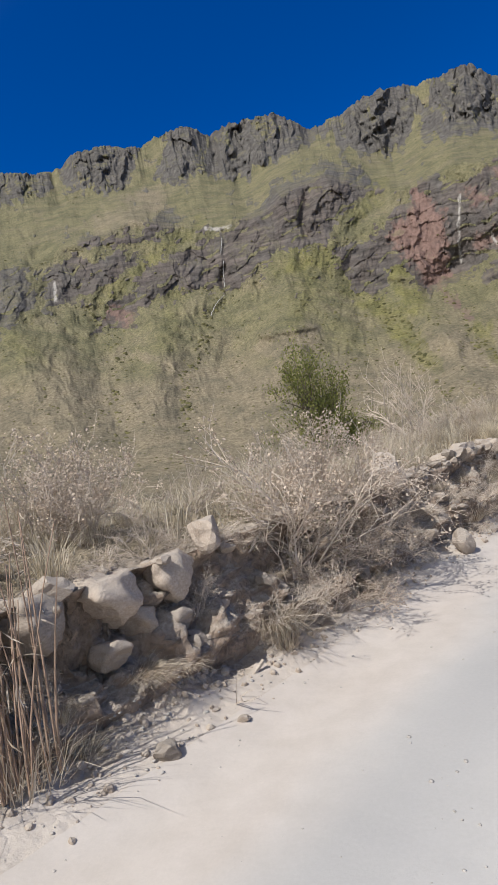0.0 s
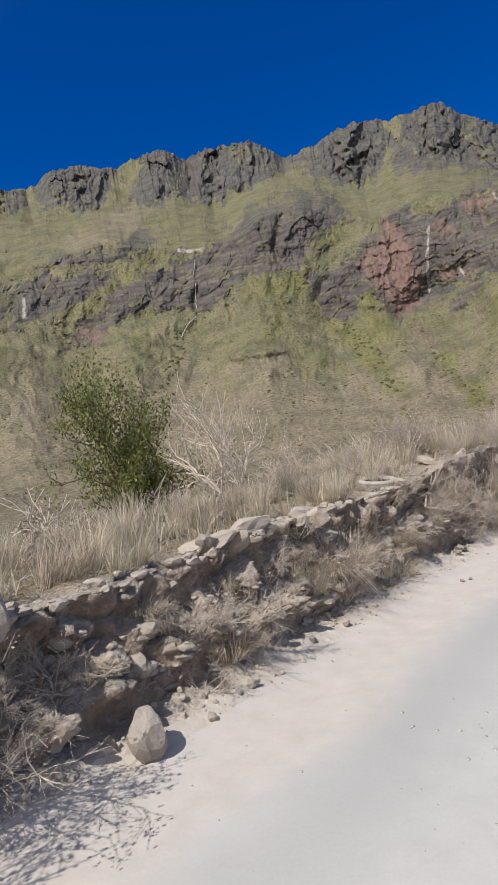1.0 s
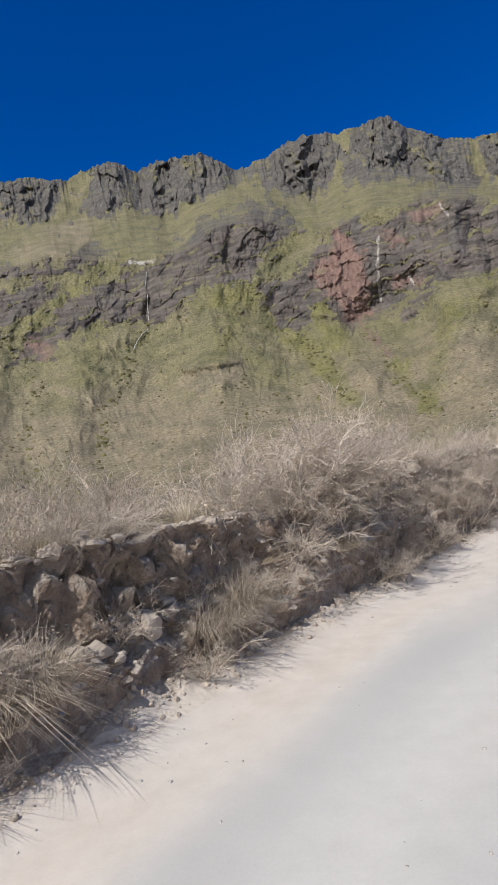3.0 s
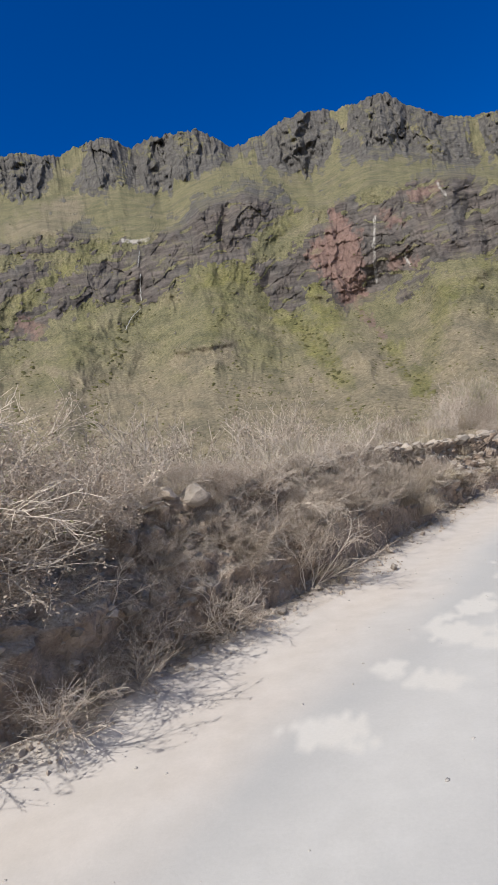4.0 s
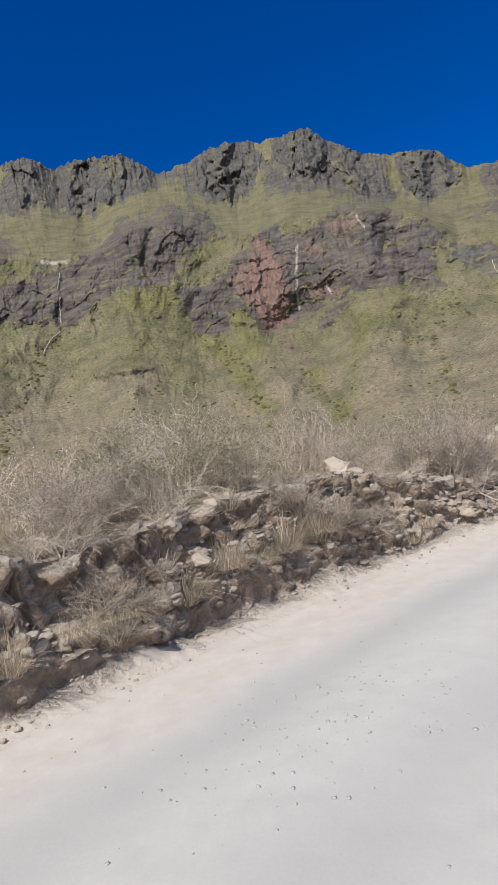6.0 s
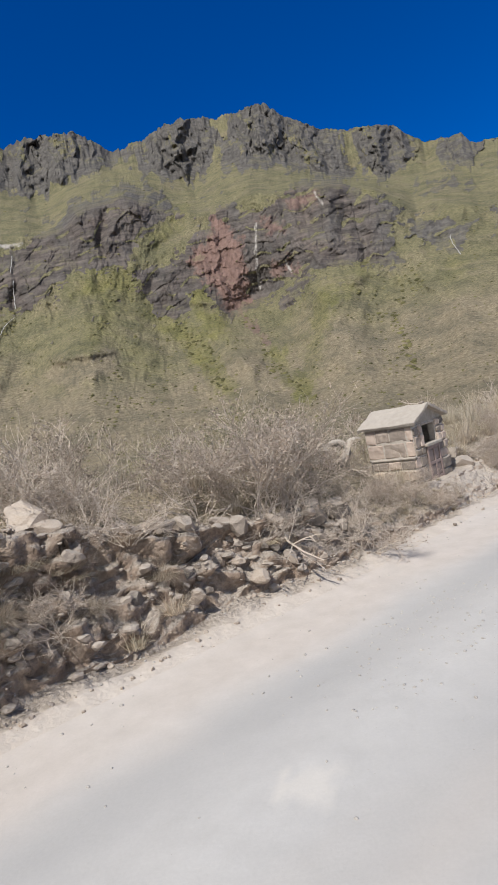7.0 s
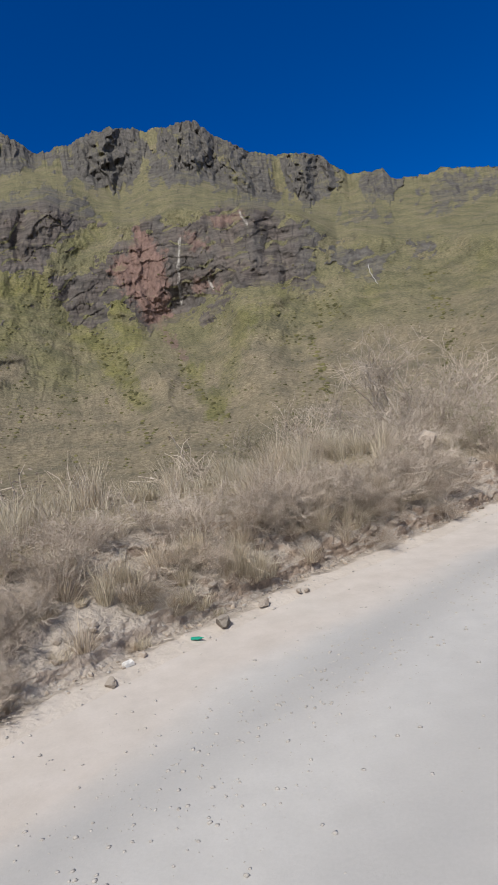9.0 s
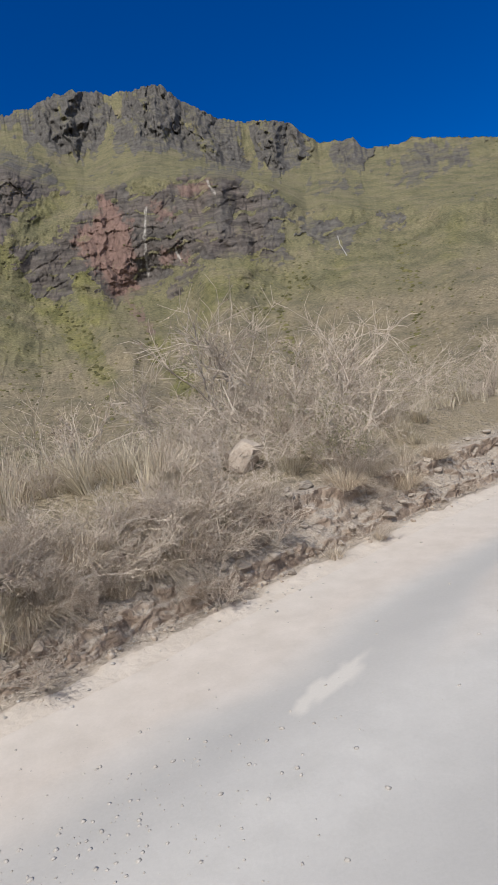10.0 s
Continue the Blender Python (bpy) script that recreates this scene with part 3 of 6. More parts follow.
CRAG = [(-40, 21), (-25, 22.3), (-18, 23.3), (-11, 23.8), (-8, 24.1), (-4.4, 23), (1.4, 24.8), (5.5, 24.1), (9.9, 22.6), (12.6, 23.9), (15.5, 23.7), (18.6, 22.6), (20.8, 21.2), (24.4, 19.9), (28.5, 19.0), (31.5, 18.6), (34.8, 17.7), (39, 17.1), (60, 12)]
CLIFF = [(-40, 13, 17), (-26, 13.5, 18), (-15, 14, 21), (-8, 14.4, 20), (-3, 16.5, 20.5), (3, 14, 22.5), (7, 12.5, 21), (11, 11.5, 20), (15, 12, 20.5), (20, 14, 20), (25, 13, 19), (29, 13, 16), (31, 12, 15.7), (37, 11, 14), (60, 8, 11)]


def near_line(a, e, *line):
    """The distance, in degrees of view, to a line of (azimuth, elevation) points."""
    best = np.full(a.shape, 1e9)
    for (a0, e0), (a1, e1) in zip(line, line[1:]):
        px, py, vx, vy = (a - a0) * 0.95, e - e0, (a1 - a0) * 0.95, e1 - e0
        t = np.clip((px * vx + py * vy) / (vx * vx + vy * vy), 0, 1)
        best = np.minimum(best, np.hypot(px - t * vx, py - t * vy))
    return best


def apart(a, e, *outline):
    """The distance, in degrees of view, to a closed outline: below zero inside it."""
    inside = np.zeros(a.shape, bool)
    for (a0, e0), (a1, e1) in zip(outline, outline[1:] + outline[:1]):
        if e0 != e1:
            inside ^= ((e0 > e) != (e1 > e)) & (a < a0 + (a1 - a0) * (e - e0) / (e1 - e0))
    return np.where(inside, -1, 1) * near_line(a, e, *outline, outline[0])


# spurs that reach towards the valley and gullies that cut back between them
SPURS = [((-0.9, 16.7), (-0.1, 14.2), (-2.2, 10.5), (-2.2, 6.7), (-2.7, 2.7), (-3.3, -2)), ((8.6, 13.3), (9.6, 10.2), (11.8, 6.2), (12.6, 1.9), (13.4, -2)),
         ((23.6, 12.9), (21.4, 10.8), (20.6, 8.1), (22.1, 4.5), (23.2, 0.6), (23.6, -3)), ((30.8, 10.8), (31.2, 6.6), (31.7, 2.9), (32, -3)), ((41, 12), (40.5, 8.2), (40, 1.3), (40, -4)),
         ((-12.2, 15), (-13.6, 11.7), (-15.2, 8.5), (-18.0, 4.0), (-18.8, -2)), ((-28.4, 13.7), (-26.2, 10.0), (-24.5, 6.0), (-24.4, 1.1), (-24.2, -3)), ((50, 12), (49, -4)), ((-37, 13), (-38, -3))]
GULLIES = [((3.9, 13.6), (6.2, 10.9), (8.2, 7.6), (9.8, 4.6), (10.6, 2.1), (11.0, -2)), ((11.8, 11.4), (13.7, 8.3), (15.6, 3.7), (16.9, 1.2), (17.6, -3)),
           ((28.1, 11.4), (26.0, 7.6), (25.9, 4.4), (26.9, 0.9), (27.5, -3)), ((36.7, 10.9), (37.0, 7.3), (36.4, 1.9), (36, -4)), ((-7.4, 14.6), (-9.5, 12.2), (-10.5, 9.9), (-13.2, 7.3), (-14.0, 4.0), (-14.4, -2)),
           ((-21.5, 15.2), (-19.2, 11.5), (-18.9, 8.9), (-20.6, 5.2), (-21.0, -2)), ((-33.7, 13), (-33, 4.2), (-33, -3)), ((45, 11), (45, -4))]


def mountain():
    az = np.concatenate([np.arange(-40, -33, 0.35), np.arange(-33, 47, 0.064), np.arange(47, 57, 0.4)])
    behind = 14
    sky = np.interp(az, SKY_AZ, SKY_EL)
    jag = 0.2 * layers(az * 1.3, az * 0 + 0.5, n=5, seed=70, gain=0.62) + 0.24 * (ridged(az * 2.2, az * 0, n=4, seed=74, gain=0.65) - 0.6)
    sky = sky + jag * np.interp(az, [-40, 19, 30, 45], [1, 1, 0.65, 0.4])
    up = np.concatenate([np.linspace(0, 0.17, 26, endpoint=False), np.linspace(0.17, 1, 440)])
    rows = len(up)
    el = -6.0 + (sky[None, :] + 6.0) * up[:, None]
    a = np.broadcast_to(az[None, :], el.shape)
    crag = np.interp(az, *zip(*CRAG))[None, :]
    low, high = (np.interp(az, [c[0] for c in CLIFF], [c[k] for c in CLIFF])[None, :] for k in (1, 2))
    wob = layers(a * 0.25, el * 0.25, n=3, seed=80)
    low, high = low + 0.5 * wob, np.minimum(high + 0.5 * wob, crag - 0.8)
    sky2 = sky[None, :]
    # distance by height in the view: gentle foot, cliffs, meadow, crags
    stops = [(-6.0 + 0 * low, 180), (-2.5 + 0 * low, 310), (1.5 + 0 * low, 430), (7 + 0 * low, 600), (low, 810), (high, 930), (crag, 1290), (np.maximum(sky2, crag + 0.8), 1480)]
    r = np.full(el.shape, 180.0)
    for (e0, r0), (e1, r1) in zip(stops, stops[1:]):
        t = np.clip((el - e0) / (e1 - e0), 0, 1)
        r = np.where(el >= e0, r0 + (r1 - r0) * t, r)
    for _ in range(10):
        r[1:-1] = 0.25 * r[:-2] + 0.5 * r[1:-1] + 0.25 * r[2:]
    calm = ease(-3, 1, el)

    # spurs and gullies of the lower slope: straight flanks between crests and beds
    wa, we = a + 0.9 * layers(a * 0.3, el * 0.3, n=2, seed=83), el + 0.4 * layers(a * 0.35, el * 0.35, n=3, seed=86)
    to_spur = np.min([near_line(wa, we, *line) for line in SPURS], axis=0)
    to_bed = np.min([near_line(wa, we, *line) for line in GULLIES], axis=0)
    cut = to_spur / (to_spur + to_bed + 1e-6)
    cut = 1 - np.sqrt((1 - cut) ** 2 + 0.012)
    cut = np.sqrt(cut * cut + 0.003)
    deep = np.interp(el, [-3, 0, 4, 8, 12, 15, 17], [0, 14, 55, 95, 85, 35, 0]) * np.clip((to_spur + to_bed) / 7.5, 0.1, 1)
    r = r + deep * (cut - 0.4) * np.interp(az, [-40, 6, 10, 20, 25, 33, 56], [1.1, 1.1, 1.5, 1.5, 1.1, 0.6, 0.5])[None, :]

    # masses of rock: crags along the top, the dome and the slabs left of it, the red cliff, patches
    fray = 0.42 * layers(a * 0.9, el * 0.9, n=4, seed=90, gain=0.6) + 0.2 * layers(a * 3.1, el * 3.0, n=3, seed=93)
    fringe = ease(-2.5, -0.5, el - crag) * 0.55 * layers(a * 1.5, el * 0.3, n=3, seed=94, gain=0.6)
    rock, bulge, beside = np.zeros(el.shape), np.zeros(el.shape), np.full(el.shape, 9.0)

    def mass(metres, *outline, soft=0.2, open_to=0.0):
        d = apart(a, el, *outline) + fray + fringe
        np.maximum(rock, ease(soft, -soft, d + open_to), out=rock)
        np.maximum(bulge, 0.5 * metres * ease(0.2, -3.2, d), out=bulge)
        np.minimum(beside, d, out=beside)

    mass(30, (-20.7, 25.1), (-19.4, 27.4), (-15.3, 28), (-13.1, 27.5), (-13.7, 24.9), (-16.0, 23.8), (-18.6, 23.9), (-20.6, 24.2))
    mass(30, (-28, 27), (-22.5, 27), (-21.6, 24.5), (-25, 23), (-29, 23))
    mass(38, (-12.2, 24.3), (-10.7, 26.3), (-10, 29), (-7.3, 29), (-6.0, 27.5), (-7.6, 24.7), (-9.5, 23.7), (-11.2, 23.6))
    mass(30, (-7.7, 24.5), (-6.9, 25.6), (-5.3, 28.5), (0.2, 29), (2.4, 27.5), (4.1, 27), (4.5, 25.5), (2.6, 24.9), (0.0, 24.5), (-2.4, 23.9), (-5.2, 23.0), (-5.9, 23.6))
    mass(36, (4.8, 25.7), (6, 28), (10.0, 29), (12.6, 28), (13.1, 25.2), (12.5, 23.9), (10.9, 22.9), (9.5, 22.7), (5.6, 24.1))
    mass(40, (12.6, 23.7), (13.4, 25.3), (14.6, 27.2), (17, 29), (19.5, 27), (22.5, 25.2), (23.8, 23.6), (24.1, 21.0), (24.9, 19.5), (21.9, 20.5), (20.2, 21.4), (18.1, 22.3), (15.5, 22.7), (12.9, 22.9))
    mass(26, (24.7, 24), (26.2, 24.5), (29.0, 23.5), (30.1, 21.1), (29.5, 19.9), (26.9, 19.0), (25.2, 19.9), (24.9, 21.5))
    mass(18, (31.3, 19.7), (32.3, 21), (33.9, 21), (34.7, 19.6), (34.2, 18.0), (32.5, 18.4))
    mass(18, (36.0, 18.0), (39.0, 19.0), (40.8, 18.2), (42.6, 17.6), (42.5, 16.6), (40.5, 16.7), (38.7, 16.2), (37.6, 15.9), (37.4, 17.2), soft=0.4, open_to=0.1)
    mass(34, (-3.2, 20.6), (-1.4, 22.3), (1.6, 22.9), (3.7, 23.5), (6.4, 22.8), (8.1, 20.8), (4.4, 18.9), (2.6, 16.9), (0.5, 16.7), (-1.6, 17.5), (-3.0, 17.0))
    mass(16, (-6.4, 19.3), (-3.0, 21.2), (-2.0, 18.5), (-1.6, 17.4), (-3.9, 16.0), (-6.8, 14.1), (-8.7, 14.7), (-13.1, 15.0), (-15.5, 13.6), (-16.1, 14.7), (-15.3, 16.5), (-13.7, 17.4), (-11.9, 18.2), (-8.7, 18.9))
    mass(10, (-20.0, 12.4), (-18.0, 14.6), (-16.3, 15.1), (-16.0, 13.1), (-17.4, 12.2), (-19.6, 11.8))
    mass(8, (-21.0, 19.3), (-20.0, 20.4), (-17.0, 20.0), (-14.6, 20.0), (-14.0, 21.2), (-11.7, 21.7), (-9.4, 21.0), (-11.5, 20.4), (-14.4, 19.4), (-17.7, 19.3), soft=0.35, open_to=0.1)
    mass(12, (-24.1, 17.5), (-21.4, 18.8), (-19.4, 18.3), (-17.8, 18.7), (-16.1, 18.8), (-14.6, 18.3), (-16.0, 17.2), (-18.8, 15.9), (-21.6, 14.8), (-24.6, 14.3), soft=0.5, open_to=0.15)
    mass(14, (-32, 14), (-29, 17.5), (-25.5, 18), (-25, 15), (-28, 12.8), soft=0.4)
    mass(18, (3.2, 15.9), (4.6, 16.4), (7.3, 16.2), (9.2, 14.4), (9.4, 13.9), (7.5, 13.7), (7.5, 12.1), (5.8, 11.6), (4.1, 12.7), (3.7, 14.5))
    mass(36, (6.7, 16.4), (9.8, 18.7), (12.0, 20.4), (14.0, 19.5), (15.4, 19.2), (18.0, 20.1), (20.5, 20.8), (22.4, 20.7), (24.1, 19.3), (25.4, 18.2), (27.6, 16.4), (26.7, 14.9), (26.6, 12.4), (25.6, 12.0), (23.6, 12.9), (21.2, 13.3), (18.8, 13.3), (16.8, 12.9), (13.8, 11.5), (11.0, 10.4), (10.1, 12.2), (8.7, 14.2))
    mass(6, (15.2, 11.2), (17.2, 12.6), (19.4, 12.7), (17.5, 11.2), (15.6, 10.2), soft=0.3, open_to=0.15)
    mass(8, (26.8, 15.7), (29.2, 15.2), (31.4, 14.5), (33.0, 13.5), (32.7, 12.5), (31.9, 11.4), (30.5, 12.0), (29.3, 13.2), soft=0.35, open_to=0.1)
    mass(5, (35.2, 14.2), (36.9, 13.6), (37.1, 12.9), (35.3, 13.0), soft=0.3)
    mass(5, (29.5, 17.6), (32.5, 17.6), (33.4, 16.8), (30.5, 16.9), soft=0.3)
    r = r - bulge
    # loose outcrops round the masses and in the meadow
    outcrop = layers(a * 0.75, (el - 0.25 * a) * 1.2, n=5, seed=101, gain=0.62)
    rock = np.maximum(rock, 0.9 * ease(0.62, 0.84, outcrop + 0.4 * ease(1.3, 0.1, beside)) * ease(9.5, 12.5, el))

    # clefts between the crags and in the cliffs
    def push(metres, width, *line):
        dist = near_line(wa, we, *line)
        return metres * np.exp(-((dist / width) ** 2))

    shape = push(18, 0.7, (3.2, 27), (3.4, 24.5)) + push(18, 0.7, (-12.6, 27.5), (-12.6, 24)) + push(18, 0.6, (-6.3, 28), (-6.6, 24.5)) + push(10, 0.6, (13.0, 27.8), (12.7, 24.0)) + push(24, 0.7, (24.4, 24.5), (24.6, 20.5)) + push(30, 0.6, (30.6, 22), (30.4, 19))
    shape += push(-14, 1.2, (8.2, 28.5), (7.7, 25)) + push(-22, 1.0, (-8.7, 28.5), (-9.2, 25)) + push(-30, 1.1, (-1.5, 28.3), (-2, 25)) + push(-24, 0.9, (17.6, 28), (17.0, 23.4)) + push(-22, 0.7, (21, 25.2), (20.4, 21.6)) + push(26, 0.7, (-21.2, 26.5), (-21, 23))
    shape += push(-14, 0.8, (-4.6, 9.6), (-3, 9.9), (-0.6, 9.7)) * ease(9.0, 9.9, el)
    shape += push(9, 0.6, (9.0, 20.6), (6.5, 18.3), (4.0, 17.2)) + push(4, 0.4, (14.9, 19.6), (14.5, 16.2), (14.2, 12.6)) + push(18, 0.5, (19.4, 20.4), (19.0, 17.4)) + push(16, 0.4, (1.6, 21.5), (0.8, 18)) + push(14, 0.4, (-7.2, 19.4), (-7.6, 14.5)) + push(-16, 0.8, (22, 19), (21, 14.5)) + push(18, 0.6, (24.4, 17), (24, 13))
    r = r + shape + 16 * (r / 900) * calm * layers(a * 0.22, el * 0.2 + 3, n=3, seed=108) * np.minimum(r / 700, 1)
    far = r / 1000
    # rills on grass; buttresses, beds and broken faces on rock
    bend = 0.8 * layers(a * 0.3, el * 0.3, n=2, seed=110)
    crease = ridged(a * 0.5 + 0.2 * el + bend, el * 0.4 - 0.1 * a + 0.3 * bend, n=2, seed=112, gain=0.5)
    r = r + far * calm * (1 - 0.8 * rock) * (11 * (0.6 - crease) * (0.4 + 0.6 * ease(25, 17, el)) + 4 * layers(a * 1.1, el * 0.8, n=4, seed=118) + 1.1 * layers(a * 5, el * 6, n=3, seed=119, gain=0.7))
    warp = 0.4 * layers(a * 0.5, el * 0.4, n=3, seed=115)
    tilt = np.where(a < 9, 0.42 * (a - 9), 0.10 * (a - 9))
    high_up = ease(-1.2, 0.4, el - crag)
    slab, crack = facets(a * 0.4 + warp, (el - tilt) * 0.42 + warp * 0.6, 3)
    face, cleft = facets(a * 0.62 + 0.8 * warp, el * 0.3 + 0.15 * a + warp, 11)
    block = facets(a * 1.5 + 0.7 * warp, (el - 0.6 * tilt) * 0.7 - warp, 5)[0]
    chip = facets(a * 4.2 + warp, (el - tilt) * 2.2, 7)[0]
    rib = ridged(a * 0.42 + 0.6 * warp + 0.14 * el, el * 0.22 + 0.06 * a, n=4, seed=120, gain=0.55)
    def buttress(x, seed):
        """Faces that come forward slowly to an arris and fall back steeply beyond it, each with a strength of its own."""
        part_way = x - np.floor(x)
        strength = 0.45 + 0.55 * (SLOPES[LATTICE[(np.floor(x).astype(int) + seed) & 4095]][..., 0] + 0.6)
        return strength * np.where(part_way < 0.6, part_way / 0.6, (1 - part_way) / 0.4)

    lean = 0.1 + 0.45 * layers(a * 0.16, el * 0.1, n=2, seed=122)
    shift = 0.5 * layers(a * 0.55, el * 0.8, n=3, seed=123)
    arris = buttress(a * 0.36 + 0.9 * warp + lean * 0.36 * (el - 22) + 0.5 * shift, 40)
    nib = buttress(a * 0.95 + 1.2 * warp + lean * 0.95 * (el - 22) + shift, 90)
    crumbled = ridged(a * 0.8 + warp, el * 0.75 + 0.3 * a, n=5, seed=125, gain=0.6)
    flute = ridged(a * 1.5 + warp + 0.3 * el, el * 0.6 - 0.3 * warp, n=3, seed=124, gain=0.6)
    course = (el - tilt + 1.3 * warp + 0.5 * layers(a * 0.3, el * 0.3, n=3, seed=127)) * 0.8
    gap = course - np.floor(course)
    thick = 0.35 + 0.65 * (grain(np.floor(course) * 3.7, a * 0.25) + 0.5)
    step = gap**1.8 - 0.4
    fine_bed = np.abs(((course * 4.3 + 0.8 * warp) % 1.0) - 0.5)
    firm = 0.3 * rock + 0.7 * rock * ease(0.3, -1.5, beside)
    r = r - far * firm * (4 * slab * (1 - high_up) + (3 + 3 * high_up) * face + (1.0 + 1.6 * high_up) * block + (0.6 + 1.0 * high_up) * chip + (8 + 20 * high_up) * (arris - 0.42) + (3 + 8 * high_up) * (nib - 0.42) + (8 + 12 * high_up) * (rib - 0.62) + (4 + 6 * high_up) * (flute - 0.6) + (2 + 6 * high_up) * (crumbled - 0.6) - (4.0 - 1.5 * high_up) * thick * step - 1.3 * (1 - 0.5 * high_up) * fine_bed)
    crack = np.minimum(np.minimum(crack, cleft) * 1.4, 0.9 * np.minimum(gap, 1 - gap) / np.maximum(thick, 0.2) + 0.06)
    grassy = ease(0.36, 0.1, gap) * ease(-0.2, 0.2, layers(a * 0.45, el * 0.45, n=3, seed=131)) * (1 - high_up)
    sunny = ease(0.56, 0.72, rib + 0.2 * layers(a * 0.9, el * 0.9, n=3, seed=134)) * high_up * ease(-0.3, 0.4, layers(a * 0.4, el * 0.4, n=3, seed=136))
    rock = rock * (1 - 0.8 * grassy) * (1 - 0.5 * sunny)
    r = np.maximum(r, 170)

    edge = 1.6 * fray
    # right-hand flanks: brush and greener grass that also stand in for their shade
    shade_brush = ease(0.0, 0.05, np.gradient(cut, axis=1) / 0.064 + 0.06 * fray) * np.interp(a, [-3, -1, 8, 10, 18, 20, 26, 28], [0, 1, 1, 0.2, 0.2, 0.8, 0.8, 0]) * ease(1, 5, el)
    dry = (1 - ease(3, 13, el + 1.8 * wob)) + 0.9 * ease(2.0, 0.3, near_line(a, el, (-4.2, 8.6), (-1, 9.1)) + edge) + 0.7 * ease(2.0, 0.2, near_line(a, el, (-18, 20.9), (-12.6, 22.4)) + edge) + 0.5 * ease(0.7, 0.0, near_line(a, el, (-18.5, 10), (-14, 8)) + edge)
    lush_and_shade = ease(1.7, 0.3, near_line(a, el, (4.5, 12.6), (6.2, 10.9), (8.2, 7.6), (9.8, 4.6)) + edge) + ease(1.5, 0.2, near_line(a, el, (8.7, 12.8), (9.4, 10)) + edge) + ease(1.4, 0.3, near_line(a, el, (14.5, 7), (16.2, 3)) + edge) + 0.9 * ease(1.6, 0.3, near_line(a, el, (20, 11), (18.5, 7), (16.8, 3)) + edge) + 0.8 * ease(1.2, 0.1, near_line(a, el, (-18.6, 15.2), (-13.5, 18.2), (-9, 20.2)) + edge) + 0.7 * ease(1.4, 0.2, near_line(a, el, (-3, 15.5), (0, 16), (2.5, 15.4)) + edge) + 0.7 * ease(1.0, 0.1, near_line(a, el, (8.6, 20.6), (5.4, 18.6)) + edge)
    # flanks and crests tinted to make up for shading the flattened relief lacks
    lush_and_shade = 0.85 * lush_and_shade + 0.25 * shade_brush + 0.45 * ease(1.5, 0.2, to_spur + 0.8 * fray) * ease(7, 11, el)
    dry = dry * (1 - 0.75 * np.clip(lush_and_shade, 0, 1))
    red = ease(0.3, -0.35, apart(a, el, (8.1, 16.5), (10.1, 17.6), (11.3, 20.0), (12.2, 18.6), (13.3, 17.2), (13.4, 15.2), (13.0, 11.9), (11.2, 11.0), (10.3, 12.9), (9.4, 14.4), (8.5, 15.8)) + 1.5 * fray)
    for width, line in ((0.35, ((11.9, 11.4), (13.1, 9.3), (13.9, 7.8))), (0.45, ((18.4, 19.4), (20.3, 19.2))), (0.4, ((15.9, 17.9), (17.0, 17.4))), (0.4, ((16.0, 14.0), (17.3, 14.0))), (0.45, ((-18.4, 13.4), (-17.2, 12.8))), (0.3, ((-4.1, 9.8), (-1.6, 10.4)))):
        red = np.maximum(red, 0.8 * ease(width + 0.4, width - 0.3, near_line(a, el, *line) + edge))
    rock = np.maximum(rock, 0.85 * red * (el > 7.5) * (a > 0))
    brown = ease(0.2, -0.3, el - high - 0.3) * ease(-28, -18, a) * ease(28, 24, a) * (0.6 + 0.5 * layers(a * 0.5, el * 0.5, n=2, seed=140))
    streak = np.zeros(el.shape)
    for width, line in ((0.07, ((15.0, 18.3), (14.5, 16.2), (14.3, 14.4), (14.2, 12.8))), (0.09, ((14.4, 16.0), (14.2, 13.2))), (0.07, ((-7.6, 19.75), (-6.9, 19.72))), (0.07, ((20.7, 19.6), (21.2, 18.5))), (0.10, ((-23.2, 16.6), (-23.4, 15))), (0.05, ((17.0, 14.6), (17.3, 13.6))), (0.12, ((-8.5, 19.85), (-7.1, 19.6), (-6.1, 19.75)))):
        streak = np.maximum(streak, ease(width + 0.08, width - 0.05, near_line(a, el, *line) + 0.10 * layers(a * 4, el * 2, n=3, seed=150)))
    bush = np.clip(0.8 * ease(1.0, 0.1, to_bed + 0.8 * fray) * ease(-2, 4, el) + 0.25 * ease(0.5, 0.3, crease) + 0.22 * shade_brush, 0, 1) * (el < high)
    # the far side, falling away behind the skyline
    t = np.linspace(0, 1, behind + 1)[1:, None]
    r_back = r[-1:] + 1400 * t
    z_top = r[-1:] * np.tan(np.radians(el[-1:]))
    z_front = r * np.tan(np.radians(el))
    ang = np.radians(np.concatenate([a, np.repeat(a[-1:], behind, 0)]))
    rr = np.concatenate([r, r_back])
    zz = np.concatenate([z_front, z_top * (1 - t) ** 1.0 - 12 * t])
    co = np.stack([MID[0] + rr * np.sin(ang), MID[1] + rr * np.cos(ang), MID[2] + zz], -1)
    tail = lambda v: np.concatenate([v, np.repeat(v[-1:], behind, 0)])  # noqa: E731
    zone = np.stack([tail(rock), tail(np.clip(red, 0, 1)), tail(np.clip(dry, 0, 1))], -1)
    me = grid_mesh("mountain", co, M_MOUNT, {"zone": zone, "lush_and_shade": tail(np.clip(lush_and_shade, 0, 1)), "brown": tail(np.clip(brown, 0, 1)), "streak": tail(streak), "crack": tail(crack)})
    ob = new("mountain", me)
    tagged(ob, "steep green mountain with grey crags and a red cliff", "mountain", kind="structure")

    def cell(az1, el1):
        j = np.rint(np.interp(az1, az, np.arange(len(az)))).astype(int)
